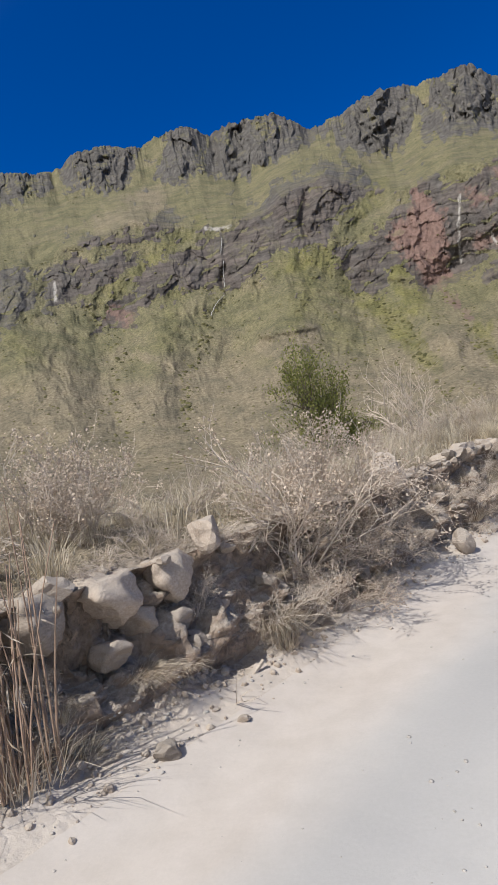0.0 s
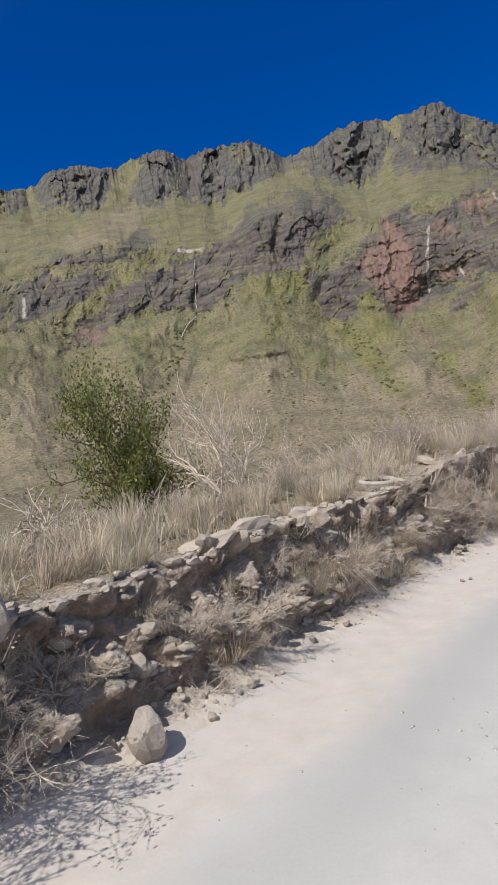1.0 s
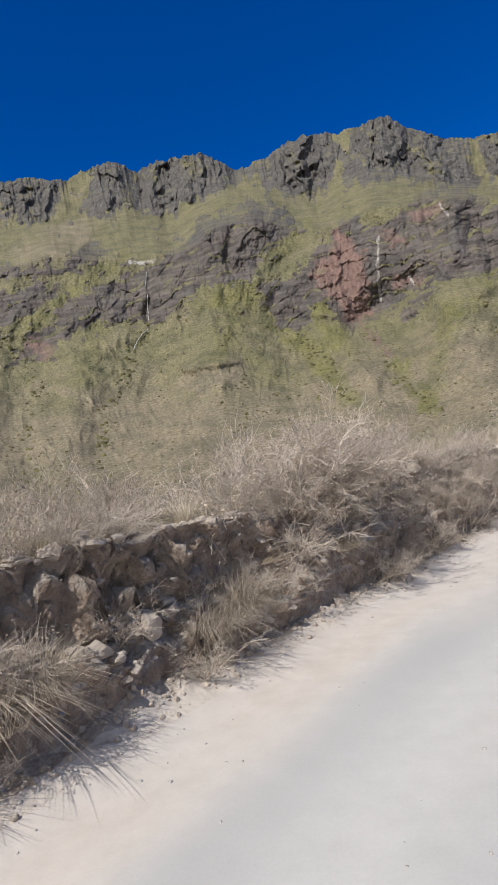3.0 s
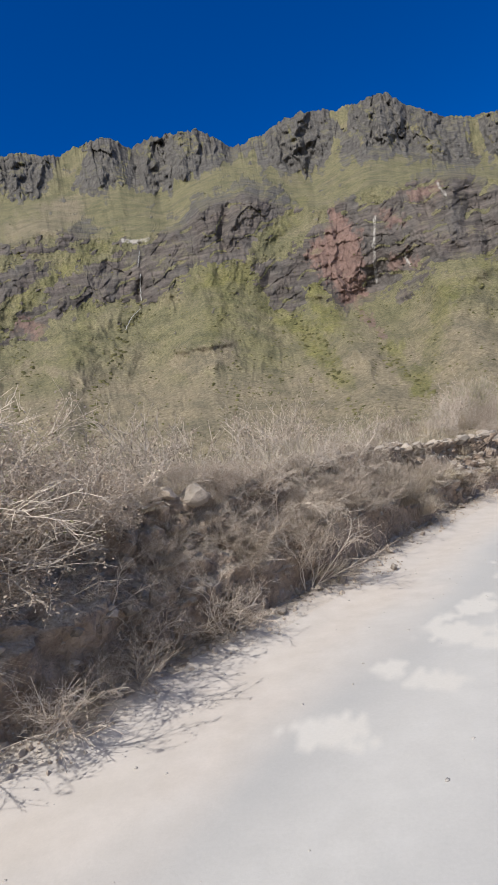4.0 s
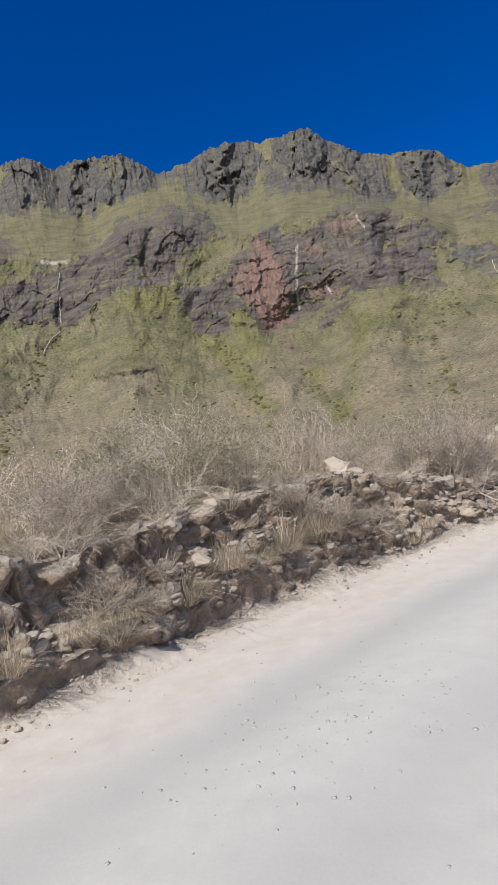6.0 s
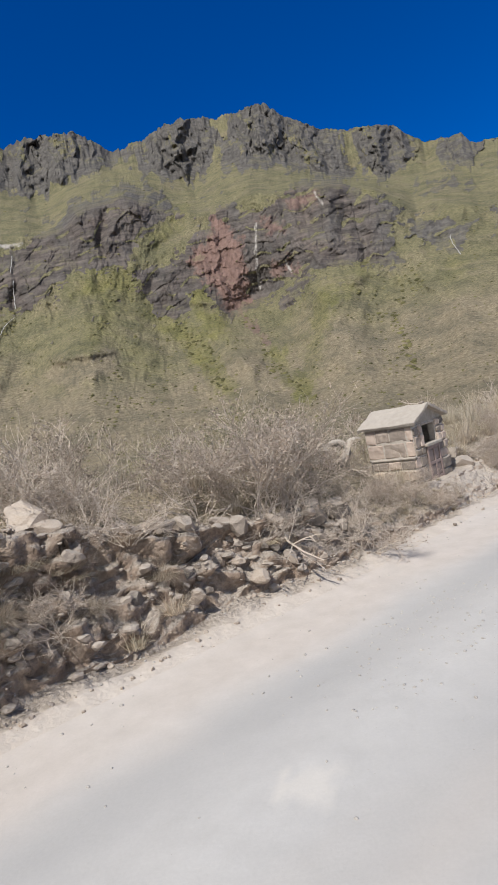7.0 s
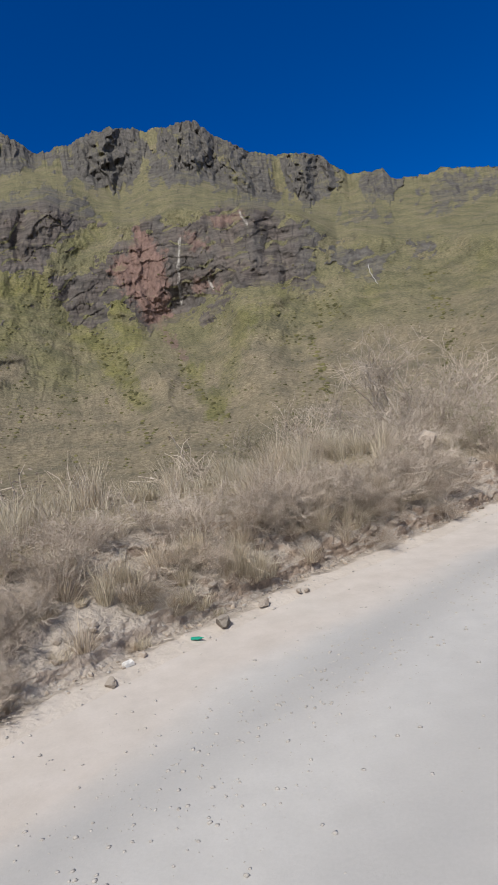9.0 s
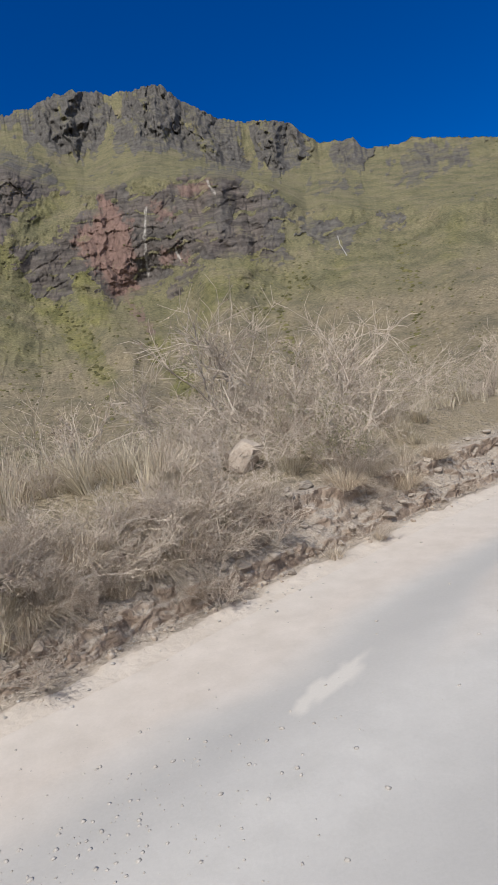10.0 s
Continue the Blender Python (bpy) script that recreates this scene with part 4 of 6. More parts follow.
        return np.rint(np.interp((np.asarray(el1) + 6.0) / (sky[j] + 6.0), up, np.arange(rows))).astype(int), j

    def surface(az1, el1):
        i, j = cell(az1, el1)
        return co[i, j]

    # dark bushes, thickest in the gullies, added on right flanks to deepen their shade
    rng = np.random.RandomState(61)
    hub = [(0, 0, 1.0)] + [(math.cos(q), math.sin(q), 0.45) for q in np.arange(5) * 1.2566] + [(1.1 * math.cos(q), 1.1 * math.sin(q), -0.5) for q in np.arange(5) * 1.2566 + 0.63]
    hub = np.array(hub)
    tri = [(0, 1 + k, 1 + (k + 1) % 5) for k in range(5)] + [(1 + k, 6 + k, 1 + (k + 1) % 5) for k in range(5)] + [(6 + k, 6 + (k + 1) % 5, 1 + (k + 1) % 5) for k in range(5)]
    pa, pe = rng.uniform(-32, 46, 170000), rng.uniform(-2, 24, 170000)
    ii, jj = cell(pa, pe)
    patch = ease(0.0, 0.7, layers(pa * 0.45, pe * 0.45, n=3, seed=161))
    keep = rng.rand(170000) < (0.015 + 0.07 * patch**2 + 0.26 * bush[ii, jj] * (0.4 + 0.6 * patch)) * (1 - 0.8 * rock[ii, jj])
    spots = co[ii[keep], jj[keep]]
    size = rng.uniform(0.3, 1.3, len(spots)) ** 1.6 * (0.5 + 0.6 * r[ii[keep], jj[keep]] / 700) * (0.7 + 0.9 * bush[ii[keep], jj[keep]])
    puff = hub[None] * rng.uniform(0.65, 1.25, (len(spots), 11, 1)) * size[:, None, None] * np.array([1.25, 1.25, 0.95])
    verts = (spots[:, None] + puff).reshape(-1, 3)
    faces = (np.array(tri)[None] + 11 * np.arange(len(spots))[:, None, None]).reshape(-1, 3)
    tagged(new("mountain_bushes", raw_mesh("mountain_bushes", verts, faces, M_BUSH, smooth=True)), "small dark olive bushes dotted over the mountainside", "bush", kind="stuff")
    return surface


on_mountain = mountain()


def waterfall(label, width, *line):
    """A thin white ribbon of water hanging just off the rock."""
    pts = []
    for (a0, e0), (a1, e1) in zip(line, line[1:]):
        for t in np.linspace(0, 1, 10, endpoint=False):
            pts.append((a0 + (a1 - a0) * t, e0 + (e1 - e0) * t))
    pts = np.array(pts + [line[-1]])
    p = on_mountain(pts[:, 0], pts[:, 1])
    p = p - (p - np.array(MID)) * 0.006
    side = np.array([math.cos(radians(pts[0, 0])), -math.sin(radians(pts[0, 0])), 0])
    w = width * (0.6 + 0.5 * np.abs(np.sin(np.arange(len(p)) * 1.7)))[:, None]
    out = (np.array(MID) - p[0]) / np.linalg.norm(np.array(MID) - p[0])
    co = np.stack([p - side * w, p - side * w * 0.4 + out * w * 0.6, p + side * w * 0.4 + out * w * 0.6, p + side * w], 1)
    tagged(new("waterfall", grid_mesh("waterfall", co, M_WATER)), label, "waterfall", "waterfalls on the mountain")


waterfall("thin white waterfall over a dark rock step", 0.6, (-7.4, 16.9), (-7.6, 15.6), (-7.65, 14.6))
waterfall("thin white waterfall below a rock pool", 0.4, (-7.1, 18.9), (-7.3, 18.2), (-7.5, 17.6))
waterfall("pale stream winding down a grassy gully", 0.5, (-7.9, 13.9), (-8.8, 13.3), (-9.6, 12.2))
waterfall("thin white waterfall on a grey slab", 0.45, (31.3, 13.2), (31.4, 12.5), (31.9, 11.4))


# ---- plants ----
def tubes(lines, sides=3):
    """Tapered tubes along lines of (points, first radius, last radius), as vertices and quads."""
    verts, quads, base = [], [], 0
    ring = np.arange(sides) * 2 * math.pi / sides
    for pts, r0, r1 in lines:
        p = np.asarray(pts, float)
        way = np.gradient(p, axis=0)
        way /= np.linalg.norm(way, axis=1, keepdims=True) + 1e-9
        u = np.cross(way, (0.31, 0.17, 0.93) if abs(way[0, 2]) < 0.9 else (1.0, 0.2, 0.1))
        u /= np.linalg.norm(u, axis=1, keepdims=True) + 1e-9
        w = np.cross(way, u)
        r = np.linspace(r0, r1, len(p))[:, None, None]
        verts.append((p[:, None] + r * (np.cos(ring)[None, :, None] * u[:, None] + np.sin(ring)[None, :, None] * w[:, None])).reshape(-1, 3))
        k = np.arange(len(p) - 1)[:, None] * sides
        j = np.arange(sides)[None, :]
        n = (j + 1) % sides
        quads.append(base + np.stack([k + j, k + n, k + sides + n, k + sides + j], -1).reshape(-1, 4))
        base += len(p) * sides
    return np.concatenate(verts), np.concatenate(quads)


def leaves(rs, at, size, aspect=0.32, droop=0.3):
    """Small folded leaves at the given places, turned at random."""
    n = len(at)
    way = rs.normal(0, 1, (n, 3))
    way[:, 2] = way[:, 2] * 0.6 - droop
    way /= np.linalg.norm(way, axis=1, keepdims=True)
    side = np.cross(way, rs.normal(0, 1, (n, 3)))
    side /= np.linalg.norm(side, axis=1, keepdims=True)
    up = np.cross(way, side)
    L = (size * rs.uniform(0.6, 1.35, n))[:, None]
    co = np.stack([at, at + way * L * 0.5 + side * L * aspect + up * L * 0.12, at + way * L, at + way * L * 0.5 - side * L * aspect + up * L * 0.12], 1)
    return co.reshape(-1, 3), np.arange(4 * n).reshape(n, 4)


def grow(rs, start, way, length, radius, levels, lines, tips, spread=0.55, kids=4, gravity=0.0, bare=0.25, thin=0.0026):
    """A branch with its side branches: adds to lines and, at the ends, to tips."""
    n = 4 if levels else 3
    p, w, pts = np.array(start, float), np.array(way, float), [np.array(start, float)]
    for _ in range(n - 1):
        w = w + rs.normal(0, 0.30, 3) + np.array([0, 0, -gravity])
        w /= np.linalg.norm(w)
        p = p + w * length / (n - 1)
        pts.append(p.copy())
    lines.append((pts, max(radius, thin), max(radius * (0.45 if levels else 0.3), thin * 0.6)))
    if levels == 0:
        for f in rs.uniform(0.2, 1.0, 4):
            k = min(int(f * (n - 1)), n - 2)
            tips.append(pts[k] + (pts[k + 1] - pts[k]) * (f * (n - 1) - k))
        return
    for _ in range(kids):
        f = rs.uniform(bare, 1.0)
        k = min(int(f * (n - 1)), n - 2)
        q = pts[k] + (pts[k + 1] - pts[k]) * (f * (n - 1) - k)
        side = rs.normal(0, 1, 3)
        side[2] = abs(side[2]) * 0.4
        d = w + side * spread
        grow(rs, q, d / np.linalg.norm(d), length * rs.uniform(0.45, 0.75), radius * 0.5, levels - 1, lines, tips, spread, kids, gravity, bare, thin)


def bundle(name, kinds, base=None):
    """A thing of several meshes: kinds are (part name, vertices, quads, material)."""
    ob = new(name)
    ob.empty_display_size = 0.1
    for part_name, co, quads, material in kinds:
        p = new(part_name, raw_mesh(part_name, co, quads, material))
        p.parent = ob
    return ob


def shrub(seed, height, width, stems, leaf, leaf_count, leaf_size, name="dry_shrub", levels=2, kids=4, twig=0.0075, gravity=0.02, bark=None, lean=0.0):
    rs = np.random.RandomState(seed)
    lines, tips = [], []
    for k in range(stems):
        ang = rs.uniform(0, 2 * math.pi)
        out = rs.uniform(0.15, 1.0) * width / height
        way = np.array([math.cos(ang) * out + lean, math.sin(ang) * out, 1.0])
        foot = np.array([math.cos(ang), math.sin(ang), 0]) * rs.uniform(0, 0.12) * width
        grow(rs, foot - (0, 0, 0.06), way / np.linalg.norm(way), height * rs.uniform(0.5, 0.85), twig * rs.uniform(0.8, 1.5), levels, lines, tips, 0.6, kids, gravity)
    co, quads = tubes(lines)
    kinds = [("twig_tangle", co, quads, bark or M_TWIG)]
    if leaf_count:
        tips = np.array(tips)
        at = tips[rs.randint(0, len(tips), leaf_count)] + rs.normal(0, 0.025, (leaf_count, 3))
        kinds.append(("foliage", *leaves(rs, at, leaf_size), leaf))
    return bundle(name, kinds)


def blades(rs, count, spread, height, width, bow=0.5, lay=None, sag=0.42):
    """Grass blades: strips of two pieces that bend over outwards."""
    ang = rs.uniform(0, 2 * math.pi, count)
    rad = spread * np.sqrt(rs.uniform(0, 1, count))
    foot = np.stack([rad * np.cos(ang), rad * np.sin(ang), np.full(count, -0.03)], -1)
    lean = np.stack([np.cos(ang), np.sin(ang), 0 * ang], -1) * (rs.uniform(0.0, 1.0, count) * bow)[:, None] + rs.normal(0, 0.2, (count, 3))
    if lay is not None:
        lean = lean + np.array(lay)
    lean[:, 2] = 0
    h = height * rs.uniform(0.3, 1.1, count)
    side = np.stack([-np.sin(ang + rs.normal(0, 0.8, count)), np.cos(ang), 0 * ang], -1)
    rows = []
    for t, w in ((0, 1.0), (0.55, 0.75), (1.0, 0.08)):
        p = foot + np.stack([lean[:, 0] * h * t**1.7, lean[:, 1] * h * t**1.7, h * (t - sag * np.hypot(lean[:, 0], lean[:, 1]) * t**2.2)], -1)
        rows += [p - side * width * w / 2, p + side * width * w / 2]
    co = np.stack(rows, 1).reshape(-1, 3)
    q = (np.arange(count) * 6)[:, None, None] + np.array([[0, 1, 3, 2], [2, 3, 5, 4]])[None]
    return co, q.reshape(-1, 4)


def tuft(seed, count, spread, height, width, material, bow=0.5, lay=None, sag=0.42):
    return new("grass_tuft", raw_mesh("grass_tuft", *blades(np.random.RandomState(seed), count, spread, height, width, bow, lay, sag), material))


def place(proto, s, d, z=None, turn=0.0, size=1.0, tall=1.0, lean=(0, 0)):
    """A copy of a plant at s, d on the land."""
    x, y = spot(s, d)
    zz = float(land(np.float64(s), np.float64(d))) if z is None else z
    ob = copy_thing(proto, pose(float(x), float(y), zz, lean[0], lean[1], turn))
    ob.scale = (size, size, size * tall)
    return ob


GREY = "leafless grey dusty shrub with thin tangled twigs"
LEAFY = "dusty dry shrub with small curled pale leaves"
OLIVE = "dusty olive shrub with small leaves on thin stems"
protos = {
    "bare1": tagged(shrub(1, 1.0, 0.8, 9, M_DRYLEAF, 500, 0.034, kids=6), GREY, "shrub", "shrubs on the bank"),
    "bare2": tagged(shrub(2, 0.9, 1.0, 10, M_DRYLEAF, 420, 0.032, kids=6, gravity=0.06), GREY, "shrub", "shrubs on the bank"),
    "bare3": tagged(shrub(3, 1.2, 0.7, 7, M_DRYLEAF, 600, 0.034, kids=6, twig=0.012), GREY, "shrub", "shrubs on the bank"),
    "leafy1": tagged(shrub(4, 1.1, 0.9, 9, M_DRYLEAF, 3600, 0.026, kids=6), LEAFY, "shrub", "shrubs on the bank"),
    "leafy2": tagged(shrub(5, 1.0, 1.0, 9, M_DRYLEAF, 3400, 0.026, kids=6), LEAFY, "shrub", "shrubs on the bank"),
    "olive1": tagged(shrub(6, 1.2, 0.9, 8, M_OLIVE, 3200, 0.029, kids=6), OLIVE, "shrub", "shrubs on the bank"),
    "olive2": tagged(shrub(7, 1.0, 1.0, 8, M_OLIVE, 3000, 0.029, kids=6), OLIVE, "shrub", "shrubs on the bank"),
    "cloud1": tagged(shrub(8, 1.25, 1.0, 6, M_DRYLEAF, 900, 0.02, levels=3, kids=5, twig=0.013, gravity=0.03), GREY, "shrub", "shrubs on the bank"),
    "cloud2": tagged(shrub(9, 1.1, 1.1, 6, M_OLIVE, 1500, 0.022, levels=3, kids=5, twig=0.012, gravity=0.05), OLIVE, "shrub", "shrubs on the bank"),
    "branchy": tagged(shrub(10, 1.35, 1.3, 7, M_DRYLEAF, 4200, 0.033, levels=3, kids=5, twig=0.021, gravity=0.03), LEAFY, "shrub", "shrubs on the bank"),
    "tuft1": tagged(tuft(11, 200, 0.12, 0.8, 0.008, M_STRAW, 0.7), "tall pale straw-coloured dry grass tuft", "grass", "grass tufts on the bank"),
    "tuft2": tagged(tuft(12, 220, 0.15, 0.5, 0.008, M_STRAW, 1.2), "low bushy straw-coloured dry grass tuft", "grass", "grass tufts on the bank"),
    "tuft3": tagged(tuft(13, 220, 0.15, 0.55, 0.008, M_BROWNGRASS, 1.4), "drooping brown dry grass tuft", "grass", "grass tufts on the bank"),
    "tuft4": tagged(tuft(14, 170, 0.18, 0.9, 0.008, M_BROWNGRASS, 0.4), "tall brown dry grass tuft", "grass", "grass tufts on the bank"),
}
protos["drape1"] = tagged(tuft(16, 240, 0.24, 0.27, 0.007, M_BROWNGRASS, 1.0, (1.1, 0, 0)), "matted brown dry grass hanging over the cut bank", "grass", "grass tufts on the bank")
protos["drape2"] = tagged(tuft(17, 240, 0.24, 0.25, 0.007, M_STRAW, 1.2, (1.0, 0, 0)), "matted straw-coloured dry grass hanging over the cut bank", "grass", "grass tufts on the bank")
protos["mound1"] = tagged(tuft(18, 1000, 0.26, 0.66, 0.006, M_BROWNGRASS, 0.95, (0.2, 0, 0), 0.85), "large mound of long drooping brown dry grass", "grass", "grass tufts on the bank")
protos["mound2"] = tagged(tuft(19, 900, 0.28, 0.58, 0.006, M_BROWNGRASS, 1.1, (0.3, 0, 0), 0.9), "large mound of long drooping brown dry grass", "grass", "grass tufts on the bank")
STRAW_FINE = tuft(15, 280, 0.16, 0.62, 0.008, M_STRAW, 1.0)
tagged(STRAW_FINE, "dense rounded tussock of pale fine dry grass", "grass", "grass tufts on the bank")
protos["tussock"] = STRAW_FINE

rs = np.random.RandomState(5)
tufts, shrubs, loose, brush = [], [], [], []


def strew(n, s0, s1, d0, d1, kinds, size, tall=(0.85, 1.15), from_brow=True):
    for _ in range(n):
        s = rs.uniform(s0, s1)
        foot, brow, top, rise = profile(s)
        d = rs.uniform(d0, d1) + (float(brow) if from_brow else float(foot))
        if 45.7 < s < 48.6 and d < 2.3 and (from_brow or d > 0.1):
            continue
        proto = protos[kinds[rs.randint(len(kinds))]]
        turn, k, up, lean = rs.uniform(0, 360), rs.uniform(*size), rs.uniform(*tall), (rs.normal(0, 7), rs.normal(0, 7))
        if from_brow and d > float(brow) - 0.35 and 18.3 < s < 30:
            k *= 0.45
        if proto in (protos["drape1"], protos["drape2"]):
            turn, lean = -math.degrees(float(heading(s))) + rs.normal(0, 30), (0, 0)
        if proto.data and len(tufts) >= 210:
            x, y = spot(s, d)
            loose.append((proto.data, pose(float(x), float(y), float(land(np.float64(s), np.float64(d))), *lean, turn) @ Matrix.Diagonal((k, k, k * up, 1))))
            continue
        if not proto.data and len(shrubs) >= 185:
            x, y = spot(s, d)
            m = pose(float(x), float(y), float(land(np.float64(s), np.float64(d))), *lean, turn) @ Matrix.Diagonal((k, k, k * up, 1))
            brush.extend((p.data, m) for p in proto.children)
            continue
        ob = place(proto, s, d, None, turn, k, up, lean)
        (tufts if proto.data else shrubs).append(ob)


# shrubs and tussocks that stand out, one by one: kind, s, d, turn, size, tall
for kind, s, d, turn, size, tall in (
    ("bare2", -3.7, 0.72, 10, 0.85, 0.8), ("leafy2", -3.0, 0.7, 95, 0.9, 0.8), ("leafy1", -1.7, 0.75, 170, 0.95, 0.85), ("bare2", -1.0, 0.7, 250, 0.8, 0.8), ("tuft3", -4.1, 0.6, 33, 0.9, 0.9), ("tuft3", -2.4, 0.55, 133, 0.8, 0.9), ("leafy1", -3.2, 0.95, 20, 1.45, 1.05), ("leafy2", -2.2, 1.0, 140, 1.25, 1.0), ("bare2", -4.1, 0.75, 200, 0.75, 0.8), ("bare1", -2.6, 0.8, 80, 1.0, 0.9),
    ("bare2", 1.5, 0.75, 15, 0.75, 0.9), ("tuft3", 1.8, 0.65, 40, 1.1, 0.9), ("bare1", 4.5, 0.75, 215, 0.7, 0.9), ("tuft3", 4.2, 0.6, 40, 1.25, 1.0), ("tuft3", 4.8, 0.7, 140, 1.25, 1.0),
    ("bare3", 8.2, 0.7, 60, 0.75, 1.0), ("bare1", 8.7, 0.6, 160, 0.6, 0.9), ("bare2", 9.4, 0.55, 250, 0.55, 0.8), ("leafy2", 8.9, 0.5, 50, 0.55, 0.8),
    ("bare2", 11.3, 0.75, 0, 1.0, 1.0), ("bare2", 11.0, 0.65, 70, 0.9, 0.9), ("tuft3", 11.7, 0.65, 170, 1.2, 0.9), ("bare1", 11.5, 0.85, 270, 0.9, 1.0),
    ("tuft3", 14.3, 0.6, 30, 1.3, 1.0), ("tuft3", 14.9, 0.7, 200, 1.2, 1.0), ("bare1", 16.3, 0.8, 100, 1.3, 1.0), ("bare2", 17.2, 0.9, 10, 1.2, 1.0), ("bare1", 15.6, 1.4, 310, 1.3, 0.9),
    ("leafy1", 18.3, 0.75, 300, 1.15, 0.95), ("leafy2", 19.2, 0.8, 60, 1.05, 0.9), ("bare3", 20.3, 0.9, 0, 1.0, 0.9), ("bare2", 21.5, 0.75, 90, 0.8, 0.8), ("bare1", 22.5, 0.7, 190, 0.85, 0.8),
    ("bare2", 23.4, 0.65, 270, 0.85, 0.75), ("bare1", 24.3, 0.7, 30, 0.95, 0.8), ("bare3", 25.2, 0.8, 130, 0.9, 0.8), ("tuft3", 26.8, 0.55, 10, 1.4, 1.0), ("tuft3", 26.0, 0.5, 110, 1.3, 1.0), ("tuft2", 27.5, 0.6, 210, 1.3, 1.0), ("tuft3", 28.4, 0.55, 50, 1.3, 0.9),
    ("tuft3", 31.8, 0.35, 50, 1.1, 0.9), ("tuft2", 33.0, 0.2, 150, 1.1, 0.8), ("tuft3", 34.2, 0.2, 250, 1.2, 0.9),
    ("olive1", 35.6, 1.5, 20, 1.35, 1.0), ("olive2", 36.6, 1.3, 120, 1.2, 0.95), ("bare2", 36.9, 0.55, 60, 0.9, 0.8), ("tuft3", 37.1, 0.2, 160, 1.5, 1.1), ("tuft3", 36.3, 0.2, 260, 1.4, 1.1), ("tuft3", 37.8, 0.25, 20, 1.2, 1.0), ("bare1", 38.9, 1.5, 300, 0.9, 0.9), ("tuft2", 39.3, -0.1, 77, 0.8, 0.9), ("tuft3", 39.9, -0.1, 177, 0.7, 0.9),
    ("leafy1", 42.0, 0.5, 40, 1.55, 1.0), ("leafy2", 42.9, 0.75, 150, 1.4, 1.0), ("leafy1", 41.4, 0.95, 240, 1.25, 1.0), ("bare2", 41.7, 0.1, 330, 0.9, 0.8), ("bare1", 42.6, 0.2, 70, 0.9, 0.8), ("olive2", 43.9, 1.6, 20, 1.2, 1.0), ("leafy1", 43.7, 1.05, 110, 1.35, 1.0), ("leafy2", 44.4, 1.2, 310, 1.05, 0.95), ("leafy2", 44.5, 1.9, 220, 1.05, 0.9),
    ("tuft1", 46.1, 0.45, 20, 0.75, 1.0), ("tuft2", 46.2, 0.9, 120, 0.9, 1.0), ("olive2", 46.2, 2.8, 200, 0.9, 1.0), ("bare3", 45.2, 2.6, 20, 0.9, 0.9), ("tuft4", 46.9, 3.0, 20, 1.2, 1.0),
    ("tuft3", 49.4, 0.1, 20, 0.7, 0.9), ("bare2", 49.8, 0.3, 120, 0.55, 0.7), ("tuft3", 50.2, 0.2, 220, 0.7, 0.8), ("tuft2", 50.6, 0.0, 320, 0.6, 0.8),
    ("tuft3", 52.5, 0.15, 20, 0.95, 0.9), ("tuft3", 53.1, 0.3, 120, 1.0, 0.9), ("tuft2", 53.8, 0.4, 220, 1.1, 0.9), ("tuft3", 54.6, 0.25, 20, 1.0, 0.9), ("bare2", 55.4, 0.35, 220, 0.75, 0.8), ("tuft3", 56.2, 0.1, 120, 1.1, 0.9), ("bare1", 57.0, 0.3, 10, 0.7, 0.8),
    ("bare2", 58.6, 0.4, 20, 1.0, 0.8), ("bare2", 59.3, 0.3, 140, 1.05, 0.8), ("tuft3", 59.0, 0.0, 100, 1.4, 1.0), ("tuft3", 59.7, 0.1, 200, 1.4, 1.0), ("bare1", 60.1, 0.5, 250, 0.9, 0.9),
    ("bare2", 57.4, 0.3, 70, 0.95, 0.75), ("bare2", 58.0, 0.05, 170, 0.9, 0.7), ("bare1", 58.9, 0.1, 270, 0.95, 0.7), ("bare2", 59.9, 0.0, 10, 0.95, 0.7), ("bare2", 56.4, 0.4, 40, 0.8, 0.7), ("bare1", 60.5, 0.9, 40, 1.0, 0.8), ("bare2", 55.0, 0.6, 140, 0.75, 0.7), ("tussock", 61.9, 0.75, 0, 1.0, 1.0), ("tussock", 65.3, 1.0, 0, 1.0, 1.0), ("tussock", 66.6, 1.4, 90, 1.1, 1.0), ("tuft2", 61.2, 0.5, 50, 0.8, 0.9),
    ("olive1", 62.6, 0.3, 30, 1.05, 1.15), ("bare3", 62.9, 0.5, 210, 1.0, 1.1), ("tuft3", 62.2, -0.05, 60, 1.1, 0.9), ("bare1", 63.4, 0.1, 160, 0.85, 0.9), ("tuft3", 63.6, -0.2, 260, 1.1, 0.8), ("tuft3", 65.0, 0.0, 60, 1.0, 0.8),
